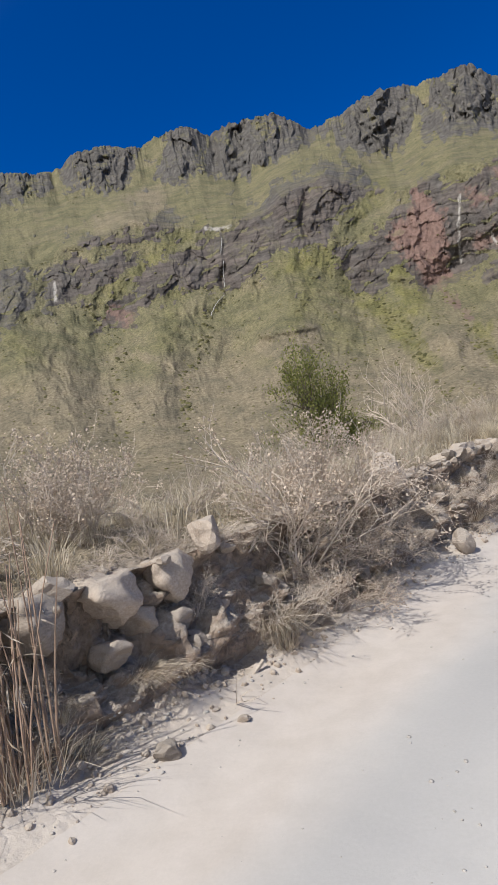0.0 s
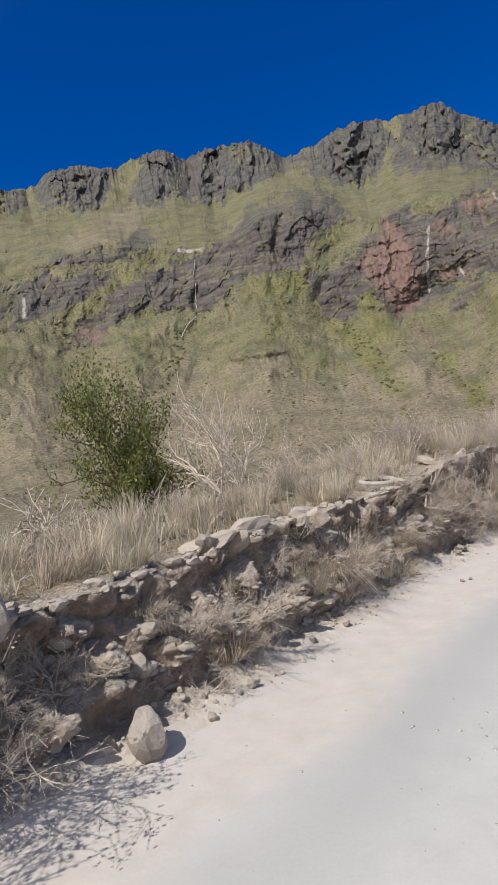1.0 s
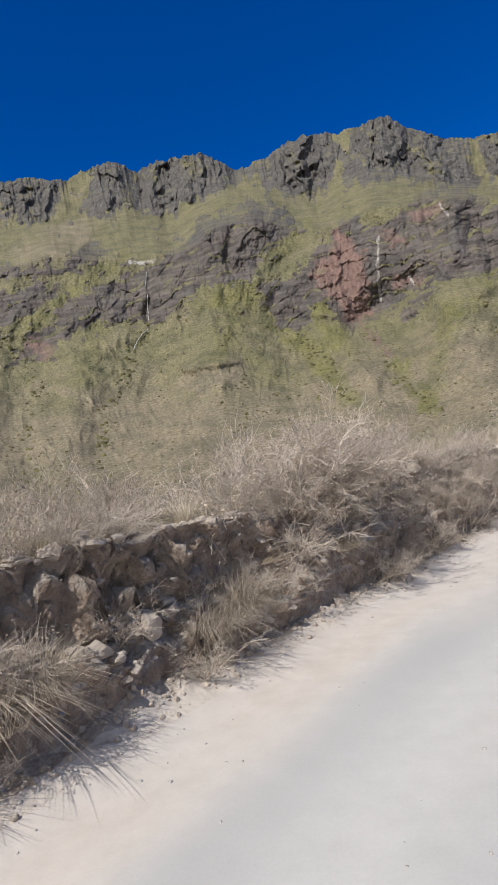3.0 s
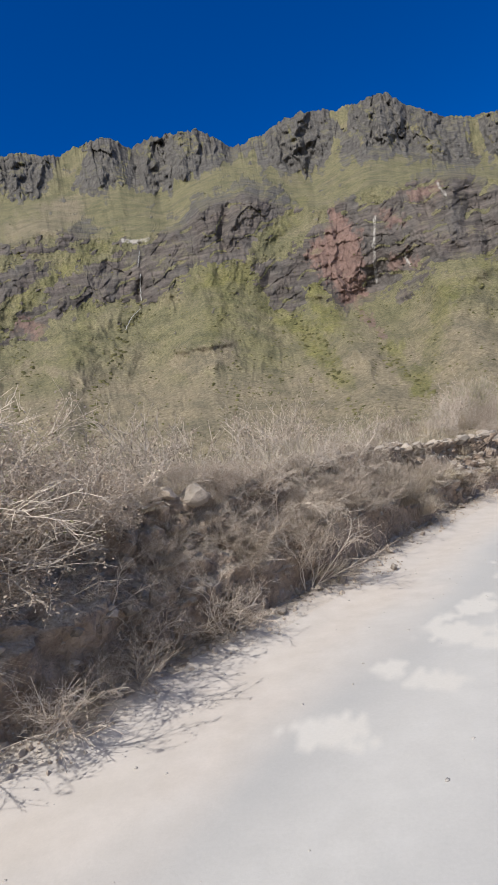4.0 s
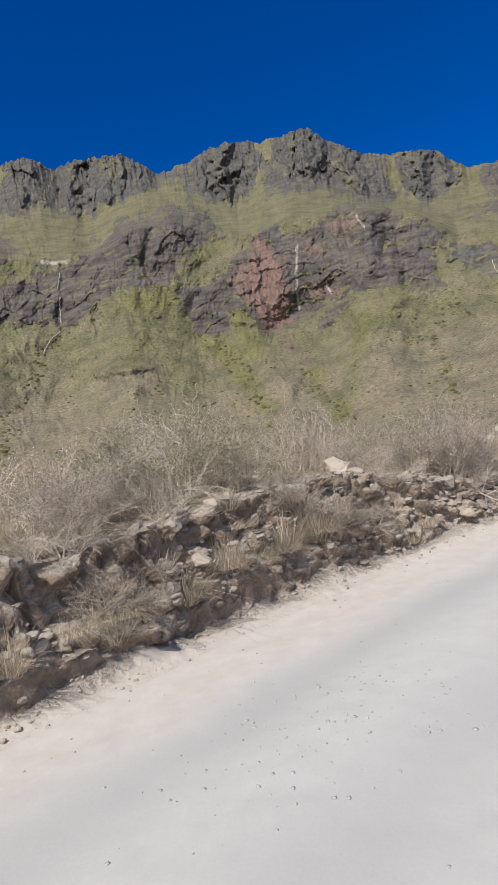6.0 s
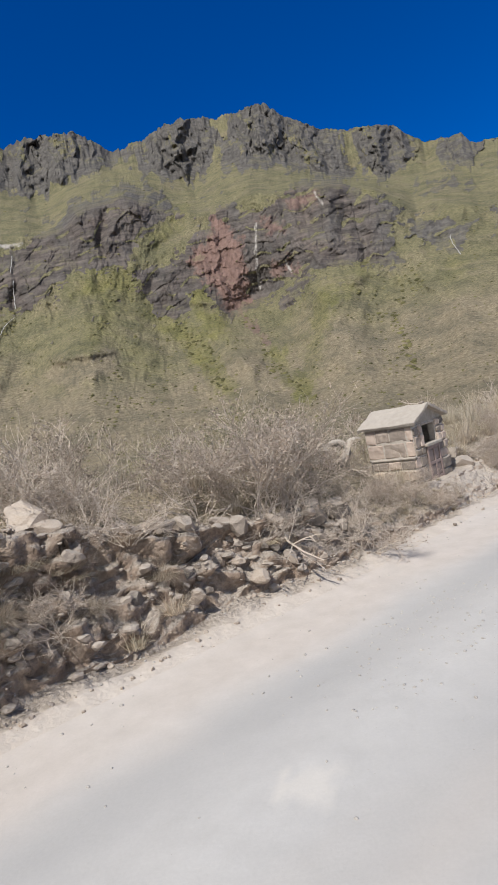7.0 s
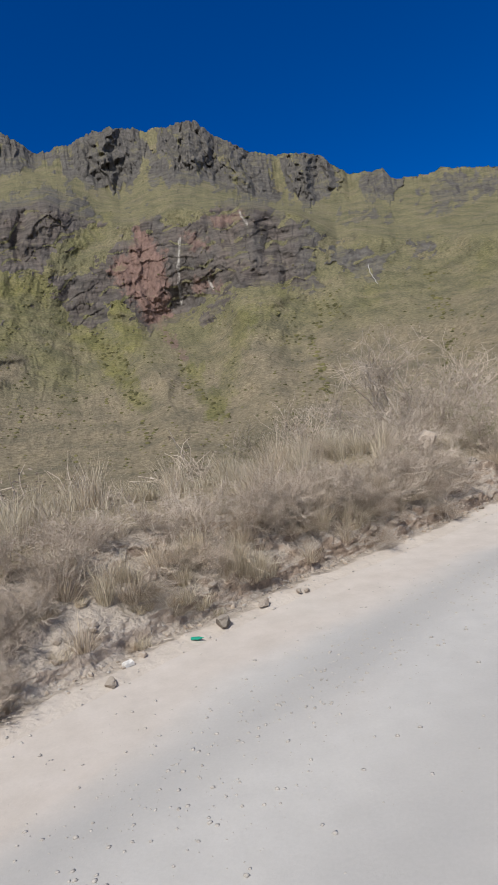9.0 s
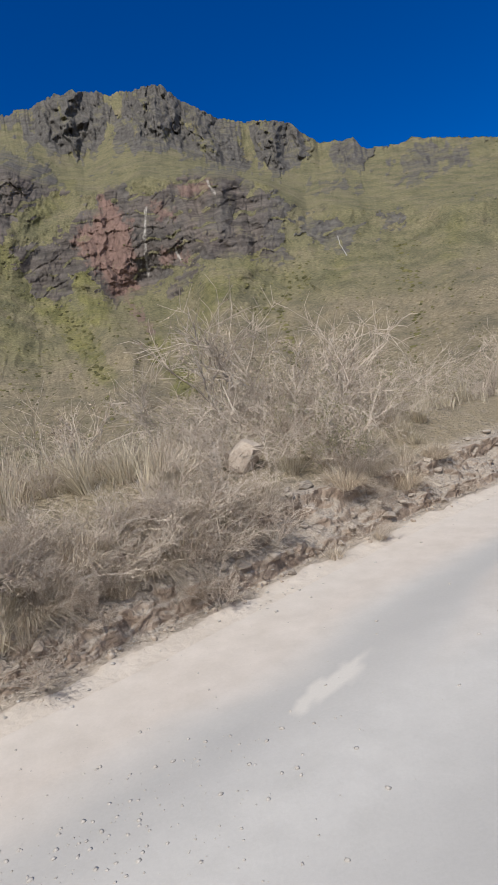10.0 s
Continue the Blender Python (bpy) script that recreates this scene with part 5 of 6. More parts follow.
    ("cloud1", 62.8, 2.9, 0, 2.1, 1.1), ("cloud1", 63.8, 3.2, 120, 2.15, 1.1), ("cloud1", 64.8, 2.6, 220, 1.9, 1.05), ("cloud2", 65.9, 3.0, 300, 1.75, 1.05), ("cloud1", 61.6, 3.4, 40, 1.35, 1.0), ("cloud1", 67.4, 3.4, 80, 1.6, 1.0), ("cloud2", 69.5, 2.6, 150, 1.5, 1.0), ("cloud1", 72, 2.6, 250, 1.5, 1.0), ("cloud1", 61.0, 1.2, 140, 0.75, 0.9), ("cloud1", 59.6, 0.9, 240, 0.7, 0.9), ("cloud2", 58.3, 0.7, 10, 0.65, 0.85), ("cloud1", 56.9, 0.6, 100, 0.6, 0.8), ("cloud1", 42.4, 0.6, 40, 1.1, 0.9), ("cloud2", 43.3, 0.8, 140, 1.0, 0.9), ("cloud1", 16.6, 0.9, 200, 0.9, 0.9), ("cloud1", 17.4, 1.0, 20, 0.9, 0.9), ("cloud2", 17.8, 0.85, 300, 1.3, 0.95), ("leafy1", 18.4, 0.9, 200, 1.3, 0.95), ("cloud1", 18.9, 1.3, 130, 1.1, 0.9), ("cloud2", 33.8, 1.5, 70, 1.0, 0.8), ("cloud1", 35.0, 1.6, 170, 1.0, 0.85), ("cloud1", 21.0, 0.6, 60, 0.65, 0.8), ("cloud1", 22.4, 0.55, 160, 0.65, 0.75), ("cloud1", 24.4, 0.6, 260, 0.65, 0.75), ("cloud2", -3.4, 0.9, 80, 1.0, 1.0),
    ("branchy", 16.9, 0.85, 20, 1.0, 1.0), ("branchy", 17.7, 0.75, 140, 1.0, 0.95), ("branchy", 18.5, 0.8, 260, 0.9, 0.9), ("branchy", 19.3, 0.85, 60, 0.7, 0.8), ("branchy", 8.4, 0.75, 100, 0.75, 0.8), ("branchy", 23.0, 0.4, 200, 0.5, 0.8), ("branchy", 24.1, 0.4, 300, 0.55, 0.8), ("branchy", 25.1, 0.4, 30, 0.5, 0.8), ("leafy2", 45.5, 1.0, 30, 0.6, 0.8), ("leafy1", 45.1, 1.2, 130, 0.7, 0.8), ("bare2", 45.9, 1.1, 230, 0.5, 0.8),
    ("tuft3", 5.4, 0.55, 20, 1.1, 0.9), ("tuft3", 5.9, 0.5, 120, 1.0, 0.9),
    ("bare3", 59.8, 3.4, 100, 1.15, 1.0), ("olive2", 58.8, 4.2, 10, 1.2, 1.0),
    ("leafy1", 30.5, 6.5, 0, 1.6, 1.0), ("bare3", 29.0, 4.6, 60, 1.4, 1.0), ("bare1", 27.2, 4.2, 160, 1.4, 1.0), ("leafy2", 33.5, 2.4, 210, 1.3, 0.9), ("olive1", 34.6, 2.4, 300, 1.35, 0.9), ("bare3", 37.5, 4.2, 0, 1.4, 1.0), ("bare1", 32.0, 2.0, 30, 1.1, 0.9),
    ("bare1", 6.0, 2.4, 80, 1.0, 1.1), ("bare3", 5.0, 3.0, 10, 1.3, 1.2), ("bare3", 10.2, 1.9, 130, 0.8, 1.0),
):
    place(protos[kind], s, d, None, turn, size, tall)

# mounds of long grass that hang down the face: s, d, turn, size, tall
for k, (s, d, turn, size, tall) in enumerate(((-4.1, 0.75, 0, 0.75, 0.9), (3.7, 0.72, 10, 0.75, 0.9), (4.4, 0.75, -20, 1.0, 1.0), (5.0, 0.7, 15, 0.8, 0.9), (6.4, 0.7, 0, 0.7, 0.8), (10.9, 0.62, -8, 1.0, 1.0), (11.5, 0.8, 12, 1.25, 1.1), (12.1, 0.72, 0, 1.05, 1.0), (14.3, 0.7, 20, 1.1, 1.0), (15.0, 0.75, -15, 1.1, 0.95),
                                              (17.6, 0.6, 0, 0.8, 0.8), (25.9, 0.45, 10, 0.9, 0.9), (26.5, 0.45, -10, 1.05, 0.95), (27.1, 0.4, 0, 1.0, 0.95), (27.9, 0.55, 18, 0.8, 0.8), (31.4, 0.5, 0, 0.7, 0.8), (32.6, 0.4, 10, 0.7, 0.8), (35.1, 0.2, -10, 0.95, 0.9), (36.0, 0.2, 10, 0.9, 0.9), (37.3, 0.25, 0, 1.05, 0.95), (37.9, 0.25, 15, 0.9, 0.9), (40.0, 0.15, 0, 0.6, 0.7), (49.6, 0.2, 0, 0.55, 0.7), (51.4, 0.25, 20, 0.5, 0.7), (52.6, 0.1, 0, 0.75, 0.8), (53.3, 0.35, 20, 0.8, 0.8), (54.2, 0.1, -10, 0.7, 0.8), (54.9, 0.4, 0, 0.85, 0.8), (55.7, 0.1, 10, 0.75, 0.8), (56.5, 0.3, 0, 0.85, 0.85), (57.2, 0.0, 20, 0.8, 0.8), (57.9, 0.25, 0, 0.9, 0.85), (58.6, -0.05, -10, 0.85, 0.85), (59.2, 0.25, 0, 0.95, 0.9), (59.9, 0.0, 10, 0.9, 0.85), (60.6, 0.2, 0, 0.85, 0.85), (62.3, -0.05, 0, 0.8, 0.8), (63.1, 0.1, 10, 0.85, 0.85), (63.8, -0.1, 0, 0.8, 0.8), (64.9, 0.0, 0, 0.8, 0.8), (39.0, 0.2, 0, 0.55, 0.7), (34.2, 0.25, 0, 0.8, 0.8), (33.3, 0.35, 0, 0.7, 0.8), (29.3, 0.5, 0, 0.7, 0.8), (24.6, 0.5, 0, 0.8, 0.8), (23.3, 0.45, 10, 0.8, 0.8))):
    place(protos["mound1" if k % 2 else "mound2"], s, d, None, -math.degrees(float(heading(s))) + turn, size, tall)

# the thicket along the brow and in the field
strew(34, 53.2, 60.8, 0.02, 0.7, ("bare2", "tuft3", "leafy2", "bare1"), (0.4, 0.75), from_brow=False)
strew(22, 43.4, 46.6, 0.05, 0.85, ("leafy2", "bare2", "leafy1"), (0.25, 0.48), from_brow=False)
strew(24, 12, 30, 0.25, 0.55, ("bare2", "bare1", "leafy2", "bare2"), (0.35, 0.7), from_brow=False)
strew(26, -9, 11, 0.1, 0.5, ("bare2", "bare1"), (0.3, 0.55), from_brow=False)
strew(24, 48.6, 53.5, -0.1, 0.9, ("tuft2", "tuft3", "tuft2"), (0.22, 0.5), from_brow=False)
strew(12, 48.8, 51.5, -0.05, 0.7, ("bare2", "leafy2"), (0.25, 0.5), from_brow=False)
strew(36, 17.5, 28.5, 0.3, 0.6, ("leafy1", "bare1", "leafy2", "leafy2"), (0.28, 0.5), from_brow=False)
strew(40, 17.5, 29, -0.62, -0.05, ("drape1", "drape2", "drape1"), (0.8, 1.3))
strew(16, -11, 16, -0.5, -0.1, ("drape1",), (0.6, 1.0))
strew(14, 29, 43, -0.5, -0.1, ("drape1", "drape2"), (0.6, 1.1))
strew(26, -13, 11, 0.3, 2.6, ("tuft1", "tuft4", "tuft2", "bare1"), (0.6, 1.05))
strew(30, -13, 12, 0.2, 3.5, ("tuft1", "tuft2", "tuft4", "tuft3"), (0.7, 1.1))
strew(16, -13, -4, 0.5, 3.2, ("bare1", "bare3", "leafy2"), (0.8, 1.2))
strew(40, 10, 40, 0.1, 2.2, ("bare1", "bare2", "bare3", "leafy2", "leafy1"), (0.6, 1.0))
strew(60, 10, 42, 0.1, 3.5, ("tuft1", "tuft2", "tuft3", "tuft4"), (0.7, 1.1))
strew(26, 14, 40, 2.0, 6.5, ("bare1", "bare3", "leafy1", "olive2"), (0.8, 1.3))
strew(24, 10, 38, -0.5, 0.05, ("bare2", "tuft3", "tuft3", "bare1"), (0.5, 0.9))
strew(12, 36, 45, 1.0, 4.0, ("bare1", "leafy2", "olive2"), (0.9, 1.3))
strew(24, 43.5, 50, 2.2, 5.5, ("tuft1", "tuft4", "tuft1", "olive2"), (0.8, 1.2))
strew(80, 48.6, 61, 0.4, 4.0, ("tuft1", "tuft1", "tuft2", "tuft4"), (0.75, 1.25))
strew(36, 49, 61, -0.5, 0.4, ("tuft2", "tuft3", "bare2"), (0.4, 0.85))
strew(60, 43.6, 47.0, 0.02, 0.7, ("tuft2",), (0.13, 0.3), from_brow=False)
strew(16, 57, 66, 0.3, 2.2, ("bare1", "bare2", "tuft3", "tuft2"), (0.6, 1.0))
strew(30, 13, 44, -0.75, 0.1, ("bare1", "bare2", "bare2", "leafy1", "tuft3", "leafy2"), (0.55, 1.0))
strew(24, -12, 13, -0.6, 0.1, ("bare2", "tuft3", "tuft2"), (0.4, 0.75))
strew(130, -13, 13, 0.1, 3.5, ("tuft1", "tuft2", "tuft4", "tuft1"), (0.6, 1.05))
strew(26, 51.3, 57, 0.05, 0.9, ("tuft2", "tuft3", "tuft1"), (0.5, 0.95), from_brow=False)
strew(22, 52, 64, -0.5, 0.6, ("bare2", "bare1"), (0.45, 0.8))
strew(40, 64, 92, -0.2, 4.0, ("bare1", "bare3", "tuft1", "tuft3", "leafy2", "tuft2"), (0.8, 1.4))
strew(8, 61.4, 67.5, 1.7, 3.4, ("cloud1", "cloud2"), (1.0, 1.5))
strew(30, 51, 66, -0.9, 0.2, ("bare2", "leafy2", "tuft3", "leafy1"), (0.35, 0.65))
strew(34, 18.5, 28.5, -0.62, -0.36, ("branchy", "leafy2", "branchy", "leafy1"), (0.32, 0.55))
strew(26, 2, 12, -0.5, -0.15, ("bare2", "tuft3", "leafy2"), (0.4, 0.65))
strew(22, 48.8, 51.4, 0.1, 0.8, ("leafy2", "bare2", "tuft3", "branchy"), (0.22, 0.42), from_brow=False)
by_blade = {}
for me, m in loose + brush:
    co = np.empty(len(me.vertices) * 3, np.float32)
    me.vertices.foreach_get("co", co)
    q = np.empty(len(me.loops), np.int32)
    me.loops.foreach_get("vertex_index", q)
    mm = np.array(m)
    by_blade.setdefault(me.materials[0].name, []).append((co.reshape(-1, 3) @ mm[:3, :3].T + mm[:3, 3], q.reshape(-1, 4)))
for key, some in by_blade.items():
    start = np.r_[0, np.cumsum([len(c) for c, _ in some])[:-1]]
    leafy = key in (M_TWIG.name, M_DRYLEAF.name, M_OLIVE.name)
    tagged(new("brush" if leafy else "grass", raw_mesh("brush" if leafy else "grass", np.concatenate([c for c, _ in some]), np.concatenate([q + k for (_, q), k in zip(some, start)]), bpy.data.materials[key])), "dusty dry brush thick along the bank" if leafy else "dry tussock grass thick along the bank", "brush" if leafy else "grass", kind="stuff")
for ob in protos.values():
    for o in (*ob.children_recursive, ob):
        bpy.data.objects.remove(o)


def far_scrub():
    """Low scrub out in the field, too thick to count."""
    r2 = np.random.RandomState(31)
    stem_c, stem_q, leaf_c, leaf_q, nb, nl = [], [], [], [], 0, 0
    for k in range(650):
        s = r2.uniform(-30, 120)
        d = 3.5 + 60 * r2.uniform(0, 1) ** 1.7
        x, y = spot(s, d)
        z = float(land(np.float64(s), np.float64(d)))
        size = r2.uniform(0.6, 1.5)
        lines, tips = [], []
        for _ in range(5):
            w = r2.normal(0, 0.5, 3)
            w[2] = 1
            grow(r2, (0, 0, -0.05), w / np.linalg.norm(w), size * 0.7, 0.012, 1, lines, tips, 0.7, 4, 0.02, 0.25, 0.009)
        co, q = tubes(lines)
        stem_c.append(co + (float(x), float(y), z))
        stem_q.append(q + nb)
        nb += len(co)
        at = np.array(tips)[r2.randint(0, len(tips), 110)] + r2.normal(0, 0.05, (110, 3)) + (float(x), float(y), z)
        co, q = leaves(r2, at, 0.07)
        leaf_c.append(co)
        leaf_q.append(q + nl)
        nl += len(co)
    ob = new("scrub")
    for n, c, q, m in (("twig_tangle", stem_c, stem_q, M_TWIG), ("foliage", leaf_c, leaf_q, M_DRYLEAF)):
        p = new(n, raw_mesh(n, np.concatenate(c), np.concatenate(q), m))
        p.parent = ob
    tagged(ob, "thick grey-brown dry scrub covering the field", "scrub", kind="stuff")
    co, q, n = [], [], 0
    for k in range(4200):
        s = r2.uniform(-20, 100)
        d = 1.5 + 24 * r2.uniform(0, 1) ** 1.6
        if 45.5 < s < 48.8 and d < 2.5:
            continue
        x, y = spot(s, d)
        c1, q1 = blades(r2, 13, 0.16, r2.uniform(0.3, 0.7), 0.016, 0.8)
        co.append(c1 + (float(x), float(y), float(land(np.float64(s), np.float64(d)))))
        q.append(q1 + n)
        n += len(c1)
    tagged(new("dry_grass", raw_mesh("dry_grass", np.concatenate(co), np.concatenate(q), M_STRAW)), "sparse dry straw grass covering the field", "grass", kind="stuff")


far_scrub()


def reed_clump(s, d):
    r2 = np.random.RandomState(41)
    x, y = spot(s, d)
    lines = []
    for k in range(46):
        ang, rad = r2.uniform(0, 6.28), 0.24 * math.sqrt(r2.uniform(0, 1))
        foot = np.array([rad * math.cos(ang) * 1.3, rad * math.sin(ang), -0.05])
        top = r2.uniform(0.7, 1.9)
        lean = r2.normal(0, 0.11, 2)
        pts = [foot + np.array([lean[0] * top * t**1.5, lean[1] * top * t**1.5, top * t]) for t in np.linspace(0, 1, 5)]
        lines.append((pts, r2.uniform(0.007, 0.013), 0.003))
    r3 = np.random.RandomState(42)
    at = np.concatenate([np.array(l[0])[2:] for l in lines])
    lc, lq = leaves(r3, at[r3.randint(0, len(at), 140)], 0.16, 0.035, 0.8)
    bc, bq = blades(r3, 260, 0.4, 0.55, 0.007, 1.1)
    ob = bundle("reed_clump", [("cane", *tubes([one], 4), M_REED) for one in lines] + [("foliage", lc, lq, M_BROWNGRASS), ("dead_grass", bc, bq, M_BROWNGRASS)])
    ob.matrix_world = pose(float(x), float(y), float(land(np.float64(s), np.float64(d))), 0, 0, 20)
    tagged(ob, "clump of tall dry brown canes at the bank's foot", "reeds")


reed_clump(-6.95, 0.8)


def green_tree(s, d):
    """A small bushy evergreen in the field behind the bank."""
    r2 = np.random.RandomState(51)
    lines, tips = [], []
    for k in range(11):
        w = np.array([r2.normal(0, 0.5), r2.normal(0, 0.5), 1.0])
        grow(r2, (r2.normal(0, 0.08), r2.normal(0, 0.08), -0.1), w / np.linalg.norm(w), r2.uniform(1.5, 2.3), 0.035, 2, lines, tips, 0.75, 6, 0.0, 0.2)
    co, q = tubes(lines, 4)
    tips = np.array(tips)
    at = tips[r2.randint(0, len(tips), 15000)] + r2.normal(0, 0.13, (15000, 3))
    lc, lq = leaves(r2, at, 0.08, 0.28)
    ob = bundle("small_tree", [("trunk", co, q, M_BARK), ("crown", lc, lq, M_GREEN)])
    x, y = spot(s, d)
    ob.matrix_world = pose(float(x), float(y), float(land(np.float64(s), np.float64(d))), 0, 0, 0) @ Matrix.Diagonal((0.66, 0.66, 1.12, 1))
    tagged(ob, "bushy bright green small tree in the dry field", "tree")


green_tree(5.0, 5.6)


def fallen_branches(items):
    for k, (s, d, z, turn, length, tilt) in enumerate(items):
        r2 = np.random.RandomState(60 + k)
        lines, tips = [], []
        grow(r2, (0, 0, 0), (0.98, 0.1, 0.05), length, 0.022, 2, lines, tips, 0.5, 4, 0.0)
        ob = bundle("fallen_branch", [("limb", *tubes(lines[:1], 5), M_TWIG)] + [("twig", *tubes([one], 3), M_TWIG) for one in lines[1:]])
        x, y = spot(s, d)
        ob.matrix_world = pose(float(x), float(y), float(land(np.float64(s), np.float64(d))) + z, 0, tilt, 90 - math.degrees(float(heading(s))) + turn)
        tagged(ob, "bare dry grey branch fallen on the bank", "branch", "fallen branches")


fallen_branches(((7.6, 0.7, 0.25, 20, 1.1, -5), (8.6, 0.5, 0.15, 160, 1.3, 8), (9.2, 0.6, 0.2, 200, 1.0, 0), (20.8, 0.5, 0.3, 10, 1.2, 10), 
                 (23.6, 0.4, 0.3, -160, 1.1, 15), (42.0, 0.0, 0.3, -120, 1.0, 20), (43.2, 0.3, 0.2, 180, 0.9, 10), (44.4, 1.2, 0.3, 100, 0.9, -20), (-4.6, 0.5, 0.1, 150, 0.9, 5), (60.0, -0.1, 0.15, 170, 0.9, 5)))


# ---- stones ----
def stone_mesh(name, seed, cuts=14, sub=3, rough=0.06):
    """A rounded block with flat broken faces."""
    r2 = np.random.RandomState(seed)
    bm = bmesh.new()
    bmesh.ops.create_icosphere(bm, subdivisions=sub, radius=1.0)
    planes = [(Vector(r2.normal(0, 1, 3)).normalized(), r2.uniform(0.5, 0.86)) for _ in range(cuts)]
    for v in bm.verts:
        for n, k in planes:
            over = v.co.dot(n) - k
            if over > 0:
                v.co -= n * over
        v.co += v.co.normalized() * rough * noise.noise(v.co * 2.3 + Vector((seed, 0, 0)))
        v.co += v.co.normalized() * rough * 0.5 * noise.noise(v.co * 6 + Vector((0, seed, 0)))
    me = bpy.data.meshes.new(name)
    bm.to_mesh(me)
    bm.free()
    return me


ROCKS = [stone_mesh("boulder", k, 20, 3, 0.1) for k in range(7)]
ROCKS.append(stone_mesh("boulder", 17, 7, 4, 0.17))
ROCKS[7].polygons.foreach_set("use_smooth", [True] * len(ROCKS[7].polygons))
for k, me in enumerate(ROCKS):
    me.materials.append(M_STONE if k % 6 else M_DARKSTONE)


def boulder(s, d, size, flat=(1.0, 0.85, 0.8), z=None, label="pale dusty boulder in the earth bank", name="boulder", group="boulders in the bank", kind=None, sink=0.35):
    x, y, zz = (float(v) for v in relief(np.array([s], float), np.array([d], float)))
    zz = zz if z is None else z
    me = ROCKS[rs.randint(7) if kind is None else kind]
    ob = new(name, me)
    ob.matrix_world = pose(float(x), float(y), zz + size * flat[2] * (1 - 2 * sink) * 0.5, rs.uniform(-15, 15), rs.uniform(-15, 15), rs.uniform(0, 360)) @ Matrix.Diagonal((size * flat[0] / 2, size * flat[1] / 2, size * flat[2] / 2, 1))
    return tagged(ob, label, "rock" if name == "boulder" else "stone", group)


rs = np.random.RandomState(77)
# single ones that stand out
boulder(-0.75, 1.05, 0.72, (1, 0.8, 1.0), label="upright pale boulder on the bank's brow", kind=1, sink=0.2)
boulder(-6.5, 1.22, 0.75, (1.25, 0.9, 0.75), z=1.1, label="large pale rounded boulder on the brow", kind=7, sink=0.45)
boulder(-5.75, 1.16, 0.7, (1.2, 0.9, 0.8), z=1.1, label="large pale rounded boulder on the brow", kind=7, sink=0.45)
boulder(-5.15, 1.12, 0.6, (1.1, 0.9, 0.9), z=1.1, label="large pale rounded boulder on the brow", kind=7, sink=0.45)
boulder(-5.5, 1.0, 0.42, (1.1, 0.9, 0.9), z=0.85, kind=7, sink=0.5)
boulder(-5.9, 0.98, 0.36, (1.2, 0.9, 0.8), z=0.7, kind=7, sink=0.5)
boulder(-5.2, 0.97, 0.34, (1.0, 0.9, 0.9), z=0.75, kind=7, sink=0.5)
boulder(-4.6, 1.15, 0.55, kind=5)
boulder(0.2, 0.3, 0.52, (0.8, 0.75, 1.05), label="pale pointed stone at the edge of the road", name="stone", group="stones by the road", kind=4, sink=0.15)
boulder(3.1, 1.2, 0.7, (1.3, 0.9, 0.45), kind=5)
boulder(2.2, 1.15, 0.6, (1.4, 0.9, 0.4), kind=2)
boulder(4.4, 1.15, 0.5, (1.3, 0.9, 0.5), kind=1)
boulder(9.2, 1.2, 0.5, (1.2, 0.9, 0.5), kind=2)
boulder(13.5, 0.8, 0.42, (1.0, 0.8, 1.0), kind=1)
boulder(13.0, 1.15, 0.4, (1.0, 0.8, 0.9), kind=4)
boulder(38.9, 1.1, 0.92, (1.3, 0.8, 0.55), label="large grey boulder on the brow of the bank", kind=3, sink=0.25)
boulder(43.6, 0.05, 0.72, (0.9, 0.8, 0.9), label="large grey boulder below the shrubs", kind=0, sink=0.3)
boulder(43.0, 0.2, 0.6, (1.0, 0.8, 0.8), kind=6)
boulder(45.2, 0.55, 0.3, (1, 0.8, 0.8), kind=3)
# rock added in place of a pale mound of earth
boulder(48.5, 0.3, 0.62, (1.2, 1.0, 0.9), label="pale boulder standing in for an earth mound by the shrine", kind=4, sink=0.42)
boulder(48.95, 0.75, 0.55, (1.0, 0.9, 0.9), label="pale boulder beside the small shrine", kind=5)
boulder(61.35, 1.15, 0.85, (1.1, 0.9, 0.85), label="pale peaked boulder on the brow of the bank", kind=4, sink=0.25)
for s, d, size in ((-6.05, 0.3, 0.22), (-5.35, 0.15, 0.12), (-7.6, 0.0, 0.13), (6.3, -0.33, 0.1), (6.45, -0.4, 0.08), (8.0, 0.3, 0.26), (7.7, 0.25, 0.18), (11.2, 0.4, 0.2), (22.86, -0.05, 0.2), (23.86, -0.4, 0.16), (22.4, 0.05, 0.14), (21.4, 0.0, 0.16), (24.65, 0.0, 0.2), (26.1, 0.0, 0.12), (30.9, 0.15, 0.18), (28.8, 0.2, 0.22),
                   (48.4, -0.5, 0.24), (48.9, -0.55, 0.14), (51.5, -0.75, 0.15), (51.25, -0.2, 0.12), (53.2, -0.64, 0.24), (53.95, -0.64, 0.19), (54.6, -0.7, 0.12), (54.7, -0.75, 0.1), (45.4, -0.9, 0.08), (46.6, -0.9, 0.07), (0.9, 0.2, 0.12), (1.6, 0.25, 0.14), (2.9, 0.3, 0.12), (3.6, 0.2, 0.16), (60.2, -0.6, 0.12)):
    boulder(s, d, size, (1.2, 0.9, 0.75), label="small dusty stone at the edge of the road", name="stone", group="stones by the road", sink=0.2)
for _ in range(14):
    boulder(rs.uniform(48.9, 51.0), rs.uniform(-0.3, 0.75), rs.uniform(0.08, 0.24), (rs.uniform(1.0, 1.3), 0.9, rs.uniform(0.6, 0.9)), label="dusty broken block in a heap of dug earth", sink=0.4)
